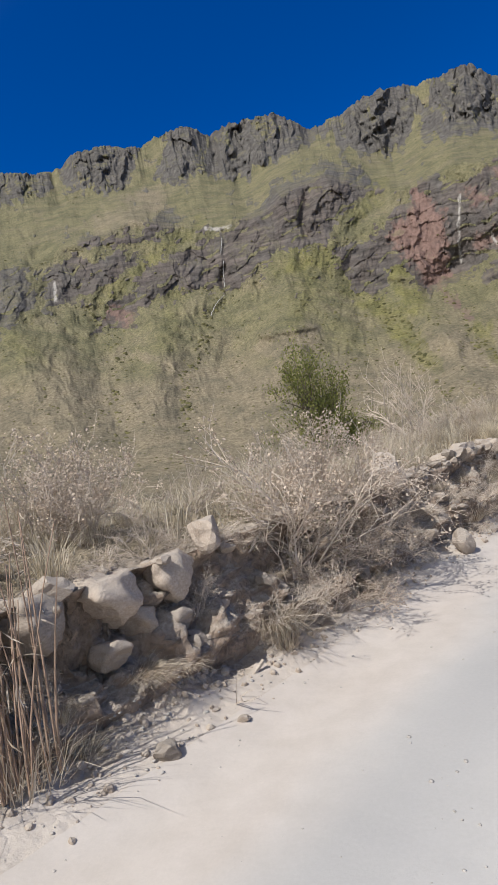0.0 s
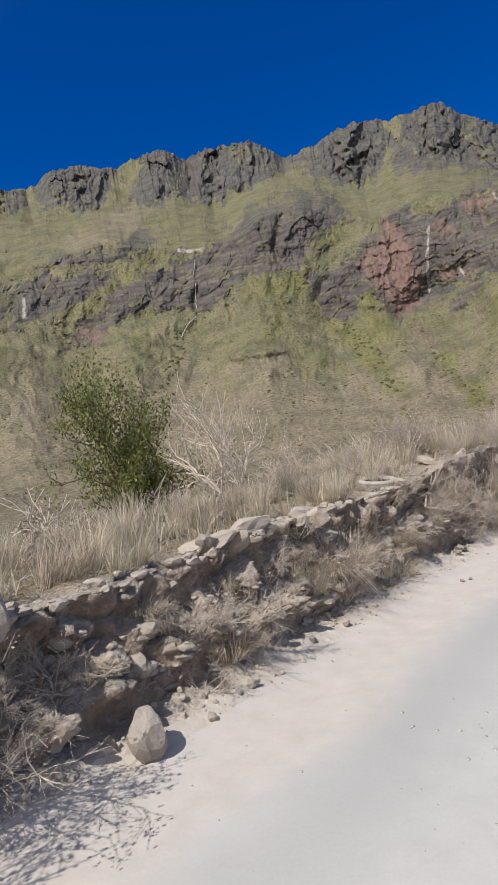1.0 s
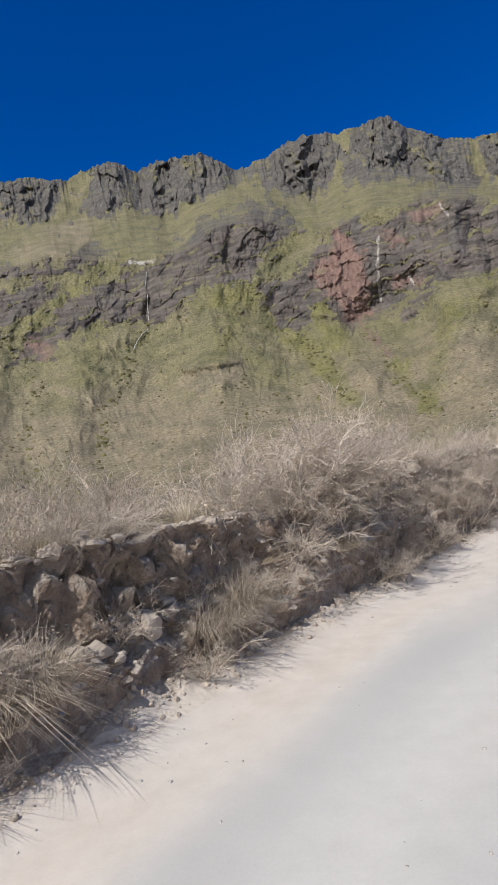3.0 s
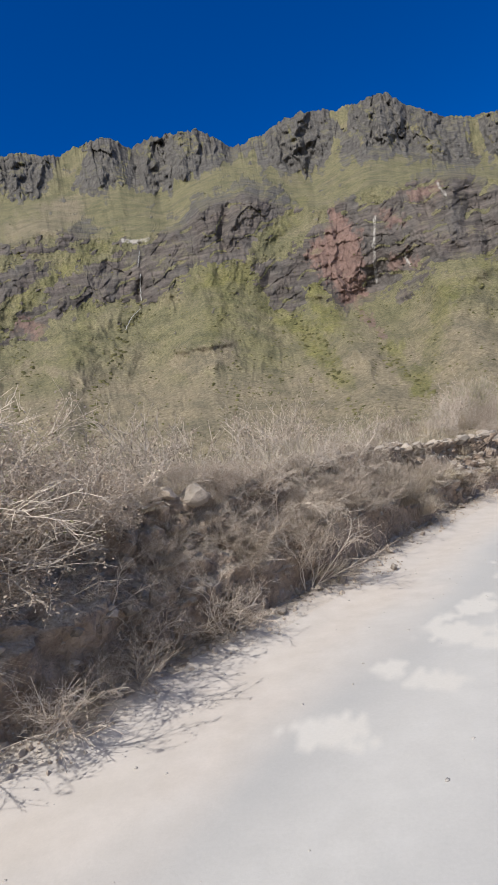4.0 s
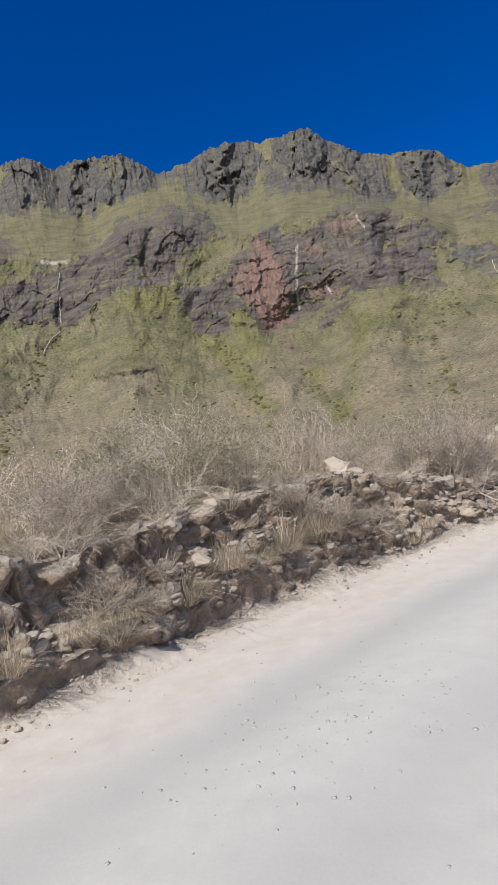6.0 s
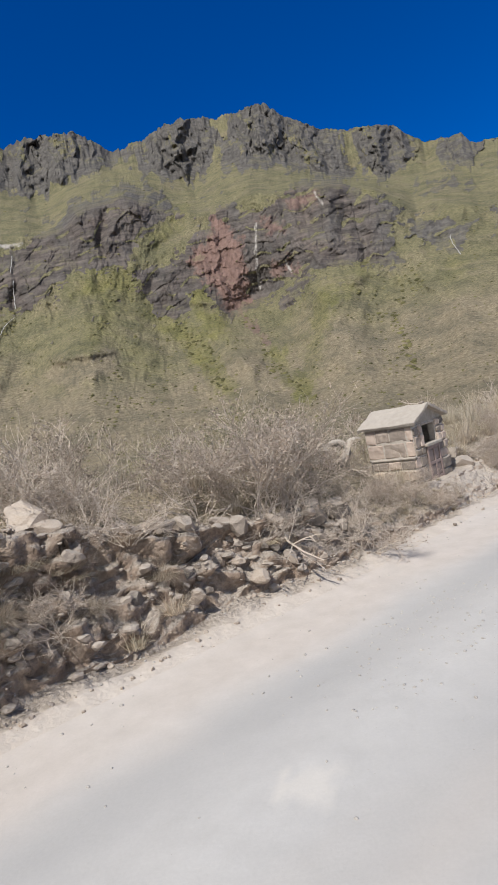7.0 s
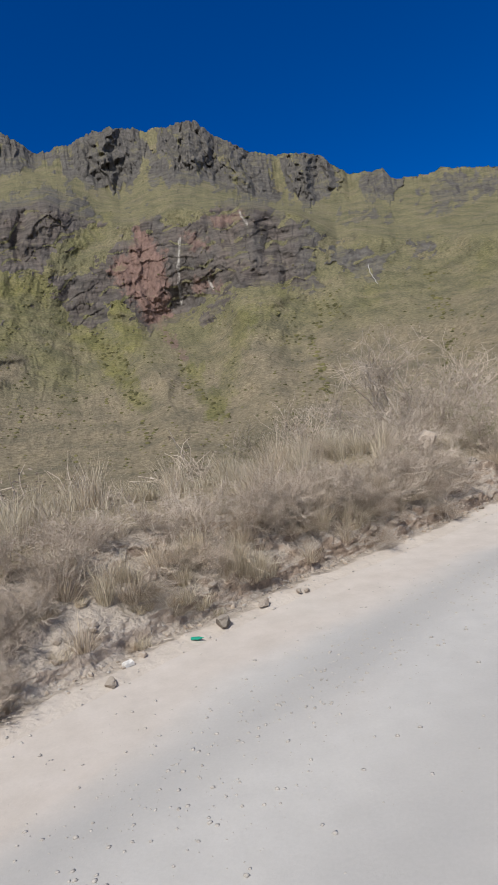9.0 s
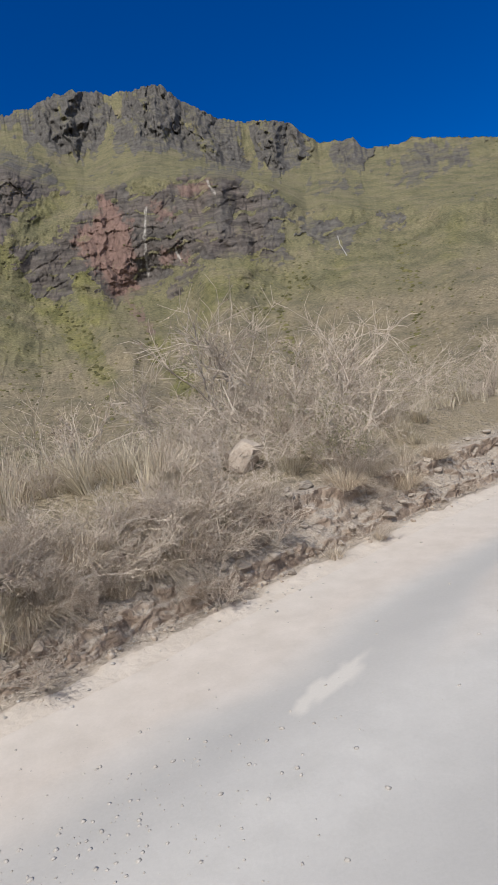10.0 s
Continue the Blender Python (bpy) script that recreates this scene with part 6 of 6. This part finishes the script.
for s, size in ((19.6, 0.26), (20.1, 0.2), (20.5, 0.34), (20.9, 0.24), (21.3, 0.3), (21.6, 0.2), (22.0, 0.36), (22.4, 0.26), (22.8, 0.2), (23.3, 0.28), (24.0, 0.22), (25.0, 0.26), (26.4, 0.3), (26.9, 0.24), (27.6, 0.3)):
    boulder(s, float(np.interp(s, STATION, BROW)) + 0.02, size, (1.35, 0.9, 0.7), label="pale stone along the brow of the bank", sink=0.3)
# blocks in the face of the bank, thickest where it is rubble
for s0, s1, n in ((-9, 11, 64), (11, 17, 24), (18, 27, 14), (27, 36, 64), (37.5, 43.6, 60), (52, 66, 14)):
    for _ in range(n):
        s = rs.uniform(s0, s1)
        foot, brow, top, rise = (float(v) for v in profile(s))
        u = rs.choice([rs.uniform(0.18, 0.6), rs.uniform(0.8, 1.15)])
        size = rs.uniform(0.1, 0.34) * (1.25 if u > 0.85 else 1.0)
        boulder(s, foot + (brow - foot) * u - 0.04, size, (rs.uniform(1.0, 1.4), 0.9, rs.uniform(0.6, 0.95)), sink=0.42)


def scatter(name, label, category, count, where, size, sub, material, seed):
    """Many small stones in one mesh."""
    r2 = np.random.RandomState(seed)
    protos2 = []
    for k in range(6):
        me = stone_mesh("pebble", seed + k, 9, sub, 0.04 if sub < 2 else 0.16)
        co = np.array([v.co for v in me.vertices])
        tri = np.array([p.vertices for p in me.polygons])
        protos2.append((co, tri))
        bpy.data.meshes.remove(me)
    co, tri, n = [], [], 0
    spots = np.array([where(r2) for _ in range(count)])
    for x, y, z in np.stack(relief(spots[:, 0], spots[:, 1]), -1):
        c, t = protos2[r2.randint(6)]
        k = size[0] + (size[1] - size[0]) * r2.uniform(0, 1) ** 3
        a = r2.uniform(0, 6.28)
        turn = np.array([[math.cos(a), -math.sin(a), 0], [math.sin(a), math.cos(a), 0], [0, 0, 1]])
        c = (c * (k / 2 * r2.uniform(0.8, 1.3, 3) * (1, 1, 0.85 if name == "clods" else 0.55))) @ turn.T
        co.append(c + (x, y, z + k * 0.05))
        tri.append(t + n)
        n += len(c)
    ob = new(name, raw_mesh(name, np.concatenate(co), np.concatenate(tri), material, None, sub < 2))
    return tagged(ob, label, category, kind="stuff")


def on_bank(r2):
    s = r2.choice([r2.uniform(-1, 18), r2.uniform(26, 45), r2.uniform(-12, 72)])
    foot, brow, top, rise = (float(v) for v in profile(s))
    if 43.8 < s < 49.5 or 8.3 < s < 11.6:
        s -= 6
        foot, brow, top, rise = (float(v) for v in profile(s))
    return s, foot + (brow - foot) * r2.choice([r2.uniform(0.16, 0.62), r2.uniform(0.0, 0.9), r2.uniform(0.8, 1.3)])


def at_foot(r2):
    s = r2.choice([r2.uniform(-12, 30), r2.uniform(-12, 64)])
    return s, float(profile(s)[0]) + 0.03 - abs(r2.normal(0, 0.2)) * (0.5 if s > 44 else 1.0)


def on_apron(r2):
    s = r2.uniform(-12, 72)
    foot = float(profile(s)[0])
    return s, foot - abs(r2.normal(0, 0.38)) + 0.12


def on_road(r2):
    s = r2.uniform(-12, 70)
    return s, float(profile(s)[0]) - 0.6 - 5.0 * r2.uniform(0, 1) ** 1.3


def in_drift(r2):
    c = r2.choice([-5.0, 2.0, 24.0, 26.0, 33.0, 41.0, 46.0, 50.5, 53.0, 56.0])
    return c + r2.normal(0, 0.9), -2.6 + r2.normal(0, 0.55)


scatter("rubble", "loose dusty rubble on the crumbling bank", "rubble", 4200, on_bank, (0.03, 0.22), 2, M_STONE, 201)
scatter("clods", "crumbled brown clods along the foot of the bank", "clods", 3600, at_foot, (0.012, 0.09), 2, M_CLOD, 205)
scatter("gravel", "scattered small stones along the road's edge", "gravel", 2600, on_apron, (0.008, 0.055), 1, M_PEBBLE, 211)
scatter("pebbles", "sparse grey pebbles on the dusty road", "pebbles", 1500, on_road, (0.007, 0.045), 1, M_PEBBLE, 221)
scatter("pale_gravel", "drifts of pale gravel between the wheel tracks", "gravel", 4200, in_drift, (0.01, 0.045), 1, M_PEBBLE, 231)


# ---- tyres ----
def tyre(s, d, z, tilt, turn, size, label):
    """An old tyre: carcass with a round tread, sidewalls and a hollow inside, and blocks on the tread."""
    outer, inner, half = size / 2, size * 0.29, size * 0.15
    ring = [(inner, -half * 0.55), (inner * 1.04, -half * 0.9), (outer * 0.80, -half * 1.08), (outer * 0.95, -half * 0.86), (outer, -half * 0.5), (outer * 1.005, 0), (outer, half * 0.5), (outer * 0.95, half * 0.86), (outer * 0.80, half * 1.08), (inner * 1.04, half * 0.9), (inner, half * 0.55), (inner * 1.06, half * 0.45), (outer * 0.90, half * 0.8), (outer * 0.93, 0), (outer * 0.90, -half * 0.8), (inner * 1.06, -half * 0.45)]
    n = 56
    ang = np.arange(n) * 2 * math.pi / n
    prof = np.array(ring)
    co = np.stack([prof[None, :, 0] * np.cos(ang)[:, None], prof[None, :, 0] * np.sin(ang)[:, None], np.broadcast_to(prof[None, :, 1], (n, len(prof)))], -1)
    i = np.arange(n)[:, None] * len(prof)
    i2 = (np.arange(n)[:, None] + 1) % n * len(prof)
    j = np.arange(len(prof))[None, :]
    j2 = (j + 1) % len(prof)
    q = np.stack([i + j, i2 + j, i2 + j2, i + j2], -1).reshape(-1, 4)
    ob = new("tyre")
    body = new("carcass", raw_mesh("carcass", co.reshape(-1, 3), q, M_TYRE, None, True))
    body.parent = ob
    bm = bmesh.new()
    for k in range(44):
        for row in (-0.62, -0.2, 0.2, 0.62):
            a = (k + (0.5 if row in (-0.2, 0.62) else 0)) * 2 * math.pi / 44
            m = Matrix.Rotation(a, 4, "Z") @ Matrix.Translation((outer * (0.995 if abs(row) < 0.3 else 0.975), 0, row * half)) @ Matrix.Diagonal((size * 0.022, size * 0.045, half * 0.3, 1))
            bmesh.ops.create_cube(bm, size=1.0, matrix=m)
    me = bpy.data.meshes.new("tread")
    bm.to_mesh(me)
    bm.free()
    me.materials.append(M_TYRE)
    new("tread", me).parent = ob
    x, y = spot(s, d)
    ob.matrix_world = pose(float(x), float(y), z, 0, 0, turn) @ pose(0, 0, 0, tilt, 0, 0)
    return tagged(ob, label, "tyre", "old tyres")


tyre(7.0, 1.25, 1.53, 8, 20, 0.74, "old dust-covered tyre lying flat on the bank")
tyre(45.75, 1.5, 1.58, 62, -20, 0.56, "old dusty tyre leaning near the small shrine")
tyre(44.6, 1.75, 1.72, 70, -25, 0.6, "half-buried dusty tyre on the slope")


# ---- litter ----
def bottle(s, d):
    bm = bmesh.new()
    prof = [(0.0, 0), (0.03, 0), (0.034, 0.015), (0.034, 0.13), (0.026, 0.17), (0.013, 0.2), (0.013, 0.22), (0.0, 0.22)]
    n = 14
    rings = [[bm.verts.new((r * math.cos(k * 6.2832 / n) * (1.0 + 0.25 * math.sin(h * 60)), r * math.sin(k * 6.2832 / n) * (0.6 + 0.2 * math.cos(h * 45)), h)) for k in range(n)] for r, h in prof]
    for a, b in zip(rings, rings[1:]):
        for k in range(n):
            bm.faces.new((a[k], a[(k + 1) % n], b[(k + 1) % n], b[k]))
    bmesh.ops.remove_doubles(bm, verts=bm.verts, dist=0.0005)
    me = bpy.data.meshes.new("plastic_bottle")
    bm.to_mesh(me)
    bm.free()
    me.materials.append(M_PLASTIC)
    x, y = spot(s, d)
    ob = new("plastic_bottle", me)
    ob.matrix_world = pose(float(x), float(y), 0.11, 90, 0, 60) @ Matrix.Diagonal((0.7, 0.7, 0.7, 1))
    tagged(ob, "crushed green plastic bottle on the road's edge", "bottle")


bottle(52.7, -0.62)


def carton(s, d):
    bm = bmesh.new()
    bmesh.ops.create_cube(bm, size=1.0, matrix=Matrix.Diagonal((0.11, 0.075, 0.035, 1)))
    bmesh.ops.subdivide_edges(bm, edges=bm.edges, cuts=3, use_grid_fill=True)
    for v in bm.verts:
        v.co += Vector((0, 0, 0.012)) * noise.noise(v.co * 40)
    me = bpy.data.meshes.new("carton")
    bm.to_mesh(me)
    bm.free()
    me.materials.append(M_WHITE)
    x, y = spot(s, d)
    ob = new("carton", me)
    ob.matrix_world = pose(float(x), float(y), 0.14, 6, 0, 25)
    tagged(ob, "small crumpled white carton on the road's edge", "litter")


carton(51.85, -0.57)


# ---- the small roadside shrine ----
def mesh_of(name, bm, material, smooth=False):
    me = bpy.data.meshes.new(name)
    bm.normal_update()
    bm.to_mesh(me)
    bm.free()
    me.materials.append(material)
    if smooth:
        me.polygons.foreach_set("use_smooth", [True] * len(me.polygons))
    return me


def part(name, me, parent, label="", m=None):
    ob = new(name, me)
    ob.parent = parent
    if m is not None:
        ob.matrix_local = m
    return tagged(ob, label) if label else ob


def slab(x0, x1, y0, y1, z0, z1, bevel=0.012, rough=0.0, cuts=0, seed=0):
    """A worn box as a bmesh."""
    bm = bmesh.new()
    bmesh.ops.create_cube(bm, size=1.0, matrix=Matrix.Translation(((x0 + x1) / 2, (y0 + y1) / 2, (z0 + z1) / 2)) @ Matrix.Diagonal((x1 - x0, y1 - y0, z1 - z0, 1)))
    if cuts:
        bmesh.ops.subdivide_edges(bm, edges=bm.edges[:], cuts=cuts, use_grid_fill=True)
    if bevel:
        hard = [e for e in bm.edges if len(e.link_faces) == 2 and e.calc_face_angle(0) > 0.5]
        bmesh.ops.bevel(bm, geom=hard, offset=bevel, segments=1, affect="EDGES")
    if rough:
        for v in bm.verts:
            v.co += Vector((noise.noise(v.co * 7 + Vector((seed, 0, 0))), noise.noise(v.co * 7 + Vector((0, seed, 3))), noise.noise(v.co * 7 + Vector((5, 1, seed))))) * rough
    return bm


def shrine():
    r2 = np.random.RandomState(91)
    base = new("roadside_shrine")
    x, y = spot(46.6, 0.24)
    base.matrix_world = pose(float(x), float(y), 0.63, 1.5, -2.5, 90 - math.degrees(float(heading(47.2))))
    tagged(base, "small leaning stone roadside shrine with a gabled cement roof", "shrine")
    W, D, H = 1.24, 1.12, 1.24
    # mortar walls round a hollow niche
    part("side_wall", mesh_of("side_wall", slab(0.0, 0.16, 0.0, D, -0.25, H, 0.01), M_MORTAR), base)
    part("side_wall", mesh_of("side_wall", slab(W - 0.16, W, 0.0, D, -0.25, H, 0.01), M_MORTAR), base)
    part("back_wall", mesh_of("back_wall", slab(0.162, W - 0.162, D - 0.15, D, -0.25, H, 0.01), M_MORTAR), base)
    part("front_wall", mesh_of("front_wall", slab(0.162, W - 0.162, 0.0, 0.2, -0.25, 0.72, 0.01), M_MORTAR), base)
    part("niche_floor", mesh_of("niche_floor", slab(0.162, W - 0.162, 0.202, D - 0.152, 0.62, 0.72, 0.005), M_CEMENT), base)
    part("jamb", mesh_of("jamb", slab(0.162, 0.40, 0.0, 0.16, 0.722, H - 0.01, 0.01), M_MORTAR), base)
    part("jamb", mesh_of("jamb", slab(0.88, W - 0.162, 0.0, 0.16, 0.722, H - 0.01, 0.01), M_MORTAR), base)
    # gable
    bm = bmesh.new()
    front = [bm.verts.new(p) for p in ((-0.02, 0.0, H - 0.06), (W + 0.02, 0.0, H - 0.06), (W + 0.02, 0.0, H), (W / 2, 0.0, H + 0.29), (-0.02, 0.0, H))]
    face = bm.faces.new(front)
    back = bmesh.ops.extrude_face_region(bm, geom=[face])
    bmesh.ops.translate(bm, verts=[v for v in back["geom"] if isinstance(v, bmesh.types.BMVert)], vec=(0, 0.14, 0))
    bmesh.ops.recalc_face_normals(bm, faces=bm.faces)
    part("gable", mesh_of("gable", bm, M_CEMENT), base)
    # roof: two worn cement slabs
    for sign in (-1, 1):
        run, rise = W / 2 + 0.07, 0.31
        ang = math.atan2(rise, run)
        bm = slab(0, math.hypot(run, rise), -0.13, D + 0.12, 0, 0.065, 0.014, 0.016, 7, 3 + sign)
        m = pose(W / 2, 0, H + 0.275, 0, math.degrees(ang), 0)
        if sign < 0:
            m = Matrix.Translation((W, 0, 0)) @ Matrix.Diagonal((-1, 1, 1, 1)) @ m
        for v in bm.verts:
            v.co = m @ v.co
        if sign < 0:
            bmesh.ops.reverse_faces(bm, faces=bm.faces)
        part("roof_slab", mesh_of("roof_slab", bm, M_CEMENT), base)
    part("roof_stub", mesh_of("roof_stub", slab(W / 2 - 0.05, W / 2 + 0.04, -0.02, 0.08, H + 0.32, H + 0.37, 0.012, 0.01, 1), M_DARKSTONE), base)
    # lower plinth on the side that faces down the road
    part("plinth", mesh_of("plinth", slab(-0.09, -0.002, 0.0, D - 0.1, -0.25, 0.56, 0.02, 0.008, 3), M_MORTAR), base)

    def block(x0, x1, y0, y1, z0, z1, material, k):
        part("stone_block", mesh_of("stone_block", slab(x0, x1, y0, y1, z0, z1, 0.02, 0.026, 2, k), material), base)

    k = 0

    def course(u0, u1, z0, z1, widths, side, depth=0.03, mats=(M_BLOCK,)):
        """A row of blocks on a face: side 0 the front, 1 the side face, 2 the plinth's face, 3 the plinth's front."""
        nonlocal k
        total, u = sum(widths), u0
        for w in widths:
            wide = (u1 - u0) * w / total
            a, b, c, d = u + 0.008, u + wide - 0.008, z0 + 0.008 + r2.uniform(0, 0.01), z1 - 0.008 + r2.uniform(-0.01, 0.004)
            proud = depth * r2.uniform(0.6, 1.3)
            k += 1
            mat = mats[r2.randint(len(mats))]
            if side == 0:
                block(a, b, -proud, 0.02, c, d, mat, k)
            elif side == 1:
                block(-proud, 0.02, a, b, c, d, mat, k)
            elif side == 2:
                block(-0.09 - proud, -0.07, a, b, c, d, mat, k)
            u += wide

    both = (M_BLOCK, M_BLOCK, M_DARKSTONE, M_PINK)
    for z0, z1, w in ((-0.12, 0.08, (1.0, 1.3)), (0.08, 0.34, (1.0, 0.7)), (0.34, 0.56, (0.8, 1.0)), (0.56, 0.72, (1.0, 0.9)), (0.72, 0.98, (1, 0.9)), (0.98, 1.16, (1.2, 0.8))):
        course(-0.09 if z1 < 0.6 else 0.0, 0.36, z0, z1, w, 0, 0.035, both)
    for z0, z1, w in ((-0.12, 0.12, (1.0,)), (0.12, 0.36, (1.0,)), (0.36, 0.54, (1.0,)), (0.54, 0.72, (1.1, 0.8)), (0.72, 0.9, (0.7, 1)), (0.9, 1.05, (1, 0.8)), (1.05, 1.2, (0.8, 1))):
        course(0.9, W + 0.03, z0, z1, w, 0, 0.035, both)
    for z0, z1, w in ((0.58, 0.9, (0.5, 1.3, 1.0)), (0.9, 1.2, (0.4, 1.1, 0.9, 0.7))):
        course(0.0, D, z0, z1, w, 1, 0.014, (M_PINK, M_PINK, M_BLOCK))
    for z0, z1, w in ((-0.12, 0.1, (1.0, 0.8, 1.1, 0.9)), (0.1, 0.34, (0.7, 1.2, 0.8, 1)), (0.34, 0.54, (1, 0.9, 1.2))):
        course(0.0, D - 0.12, z0, z1, w, 2, 0.025, (M_BLOCK, M_PINK, M_STONE))
    part("ledge", mesh_of("ledge", slab(-0.125, 0.0, -0.03, D - 0.08, 0.55, 0.585, 0.01, 0.006, 3), M_CEMENT), base)
    part("sill", mesh_of("sill", slab(0.33, 0.95, -0.10, 0.05, 0.70, 0.765, 0.012, 0.006, 2), M_CEMENT), base, "worn cement sill below the niche")
    part("lintel", mesh_of("lintel", slab(0.36, 0.92, -0.012, 0.05, 1.14, 1.2, 0.01, 0.005, 2), M_CEMENT), base)
    # frame set back in the niche
    part("niche_frame", mesh_of("niche_frame", slab(0.43, 0.86, 0.30, 0.33, 0.722, 0.76, 0.005), M_DOOR), base)
    part("niche_frame", mesh_of("niche_frame", slab(0.43, 0.47, 0.30, 0.33, 0.762, 1.14, 0.005), M_DOOR), base)
    # four-panel door
    door = part("door", mesh_of("door", slab(0.39, 0.89, -0.022, 0.004, -0.02, 0.685, 0.006), M_PANEL), base, "faded mauve four-panel wooden door")
    for a, b in ((0.385, 0.445), (0.61, 0.67), (0.835, 0.895)):
        part("stile", mesh_of("stile", slab(a, b, -0.048, -0.024, -0.02, 0.69, 0.006), M_DOOR), door)
    for c, d in ((-0.02, 0.06), (0.31, 0.375), (0.625, 0.69)):
        for a, b in ((0.447, 0.608), (0.672, 0.833)):
            part("rail", mesh_of("rail", slab(a, b, -0.047, -0.024, c, d, 0.006), M_DOOR), door)
    for a, b in ((0.462, 0.593), (0.687, 0.818)):
        for c, d in ((0.078, 0.292), (0.393, 0.607)):
            part("panel", mesh_of("panel", slab(a, b, -0.034, -0.023, c, d, 0.008), M_PANEL), door)


shrine()


def bent_sheet(s, d):
    """A bent strip of sheet metal that leans on the shrine's side wall."""
    n, w = 24, 0.13
    rows = []
    for k in range(n + 1):
        t = 0.66 * k / n
        u = -0.72 + 0.72 * t
        h = 0.56 * (1 - (1 - min(t / 0.5, 1)) ** 1.8) - 0.14 - 0.1 * max(t - 0.6, 0)
        w = 0.24 - 0.15 * t
        rows.append([(u, -0.02, h), (u, w, h + 0.02), (u + 0.008, w, h + 0.045), (u + 0.008, -0.02, h + 0.028), (u, -0.02, h)])
    co = np.array(rows)
    x, y = spot(s, d)
    ob = new("bent_sheet", grid_mesh("bent_sheet", co, M_RUST, None, False))
    ob.matrix_world = pose(float(x), float(y), 1.36, 0, 0, 14)
    tagged(ob, "bent pale metal strip arched against the shrine's wall", "sheet metal")


bent_sheet(46.27, 1.0)
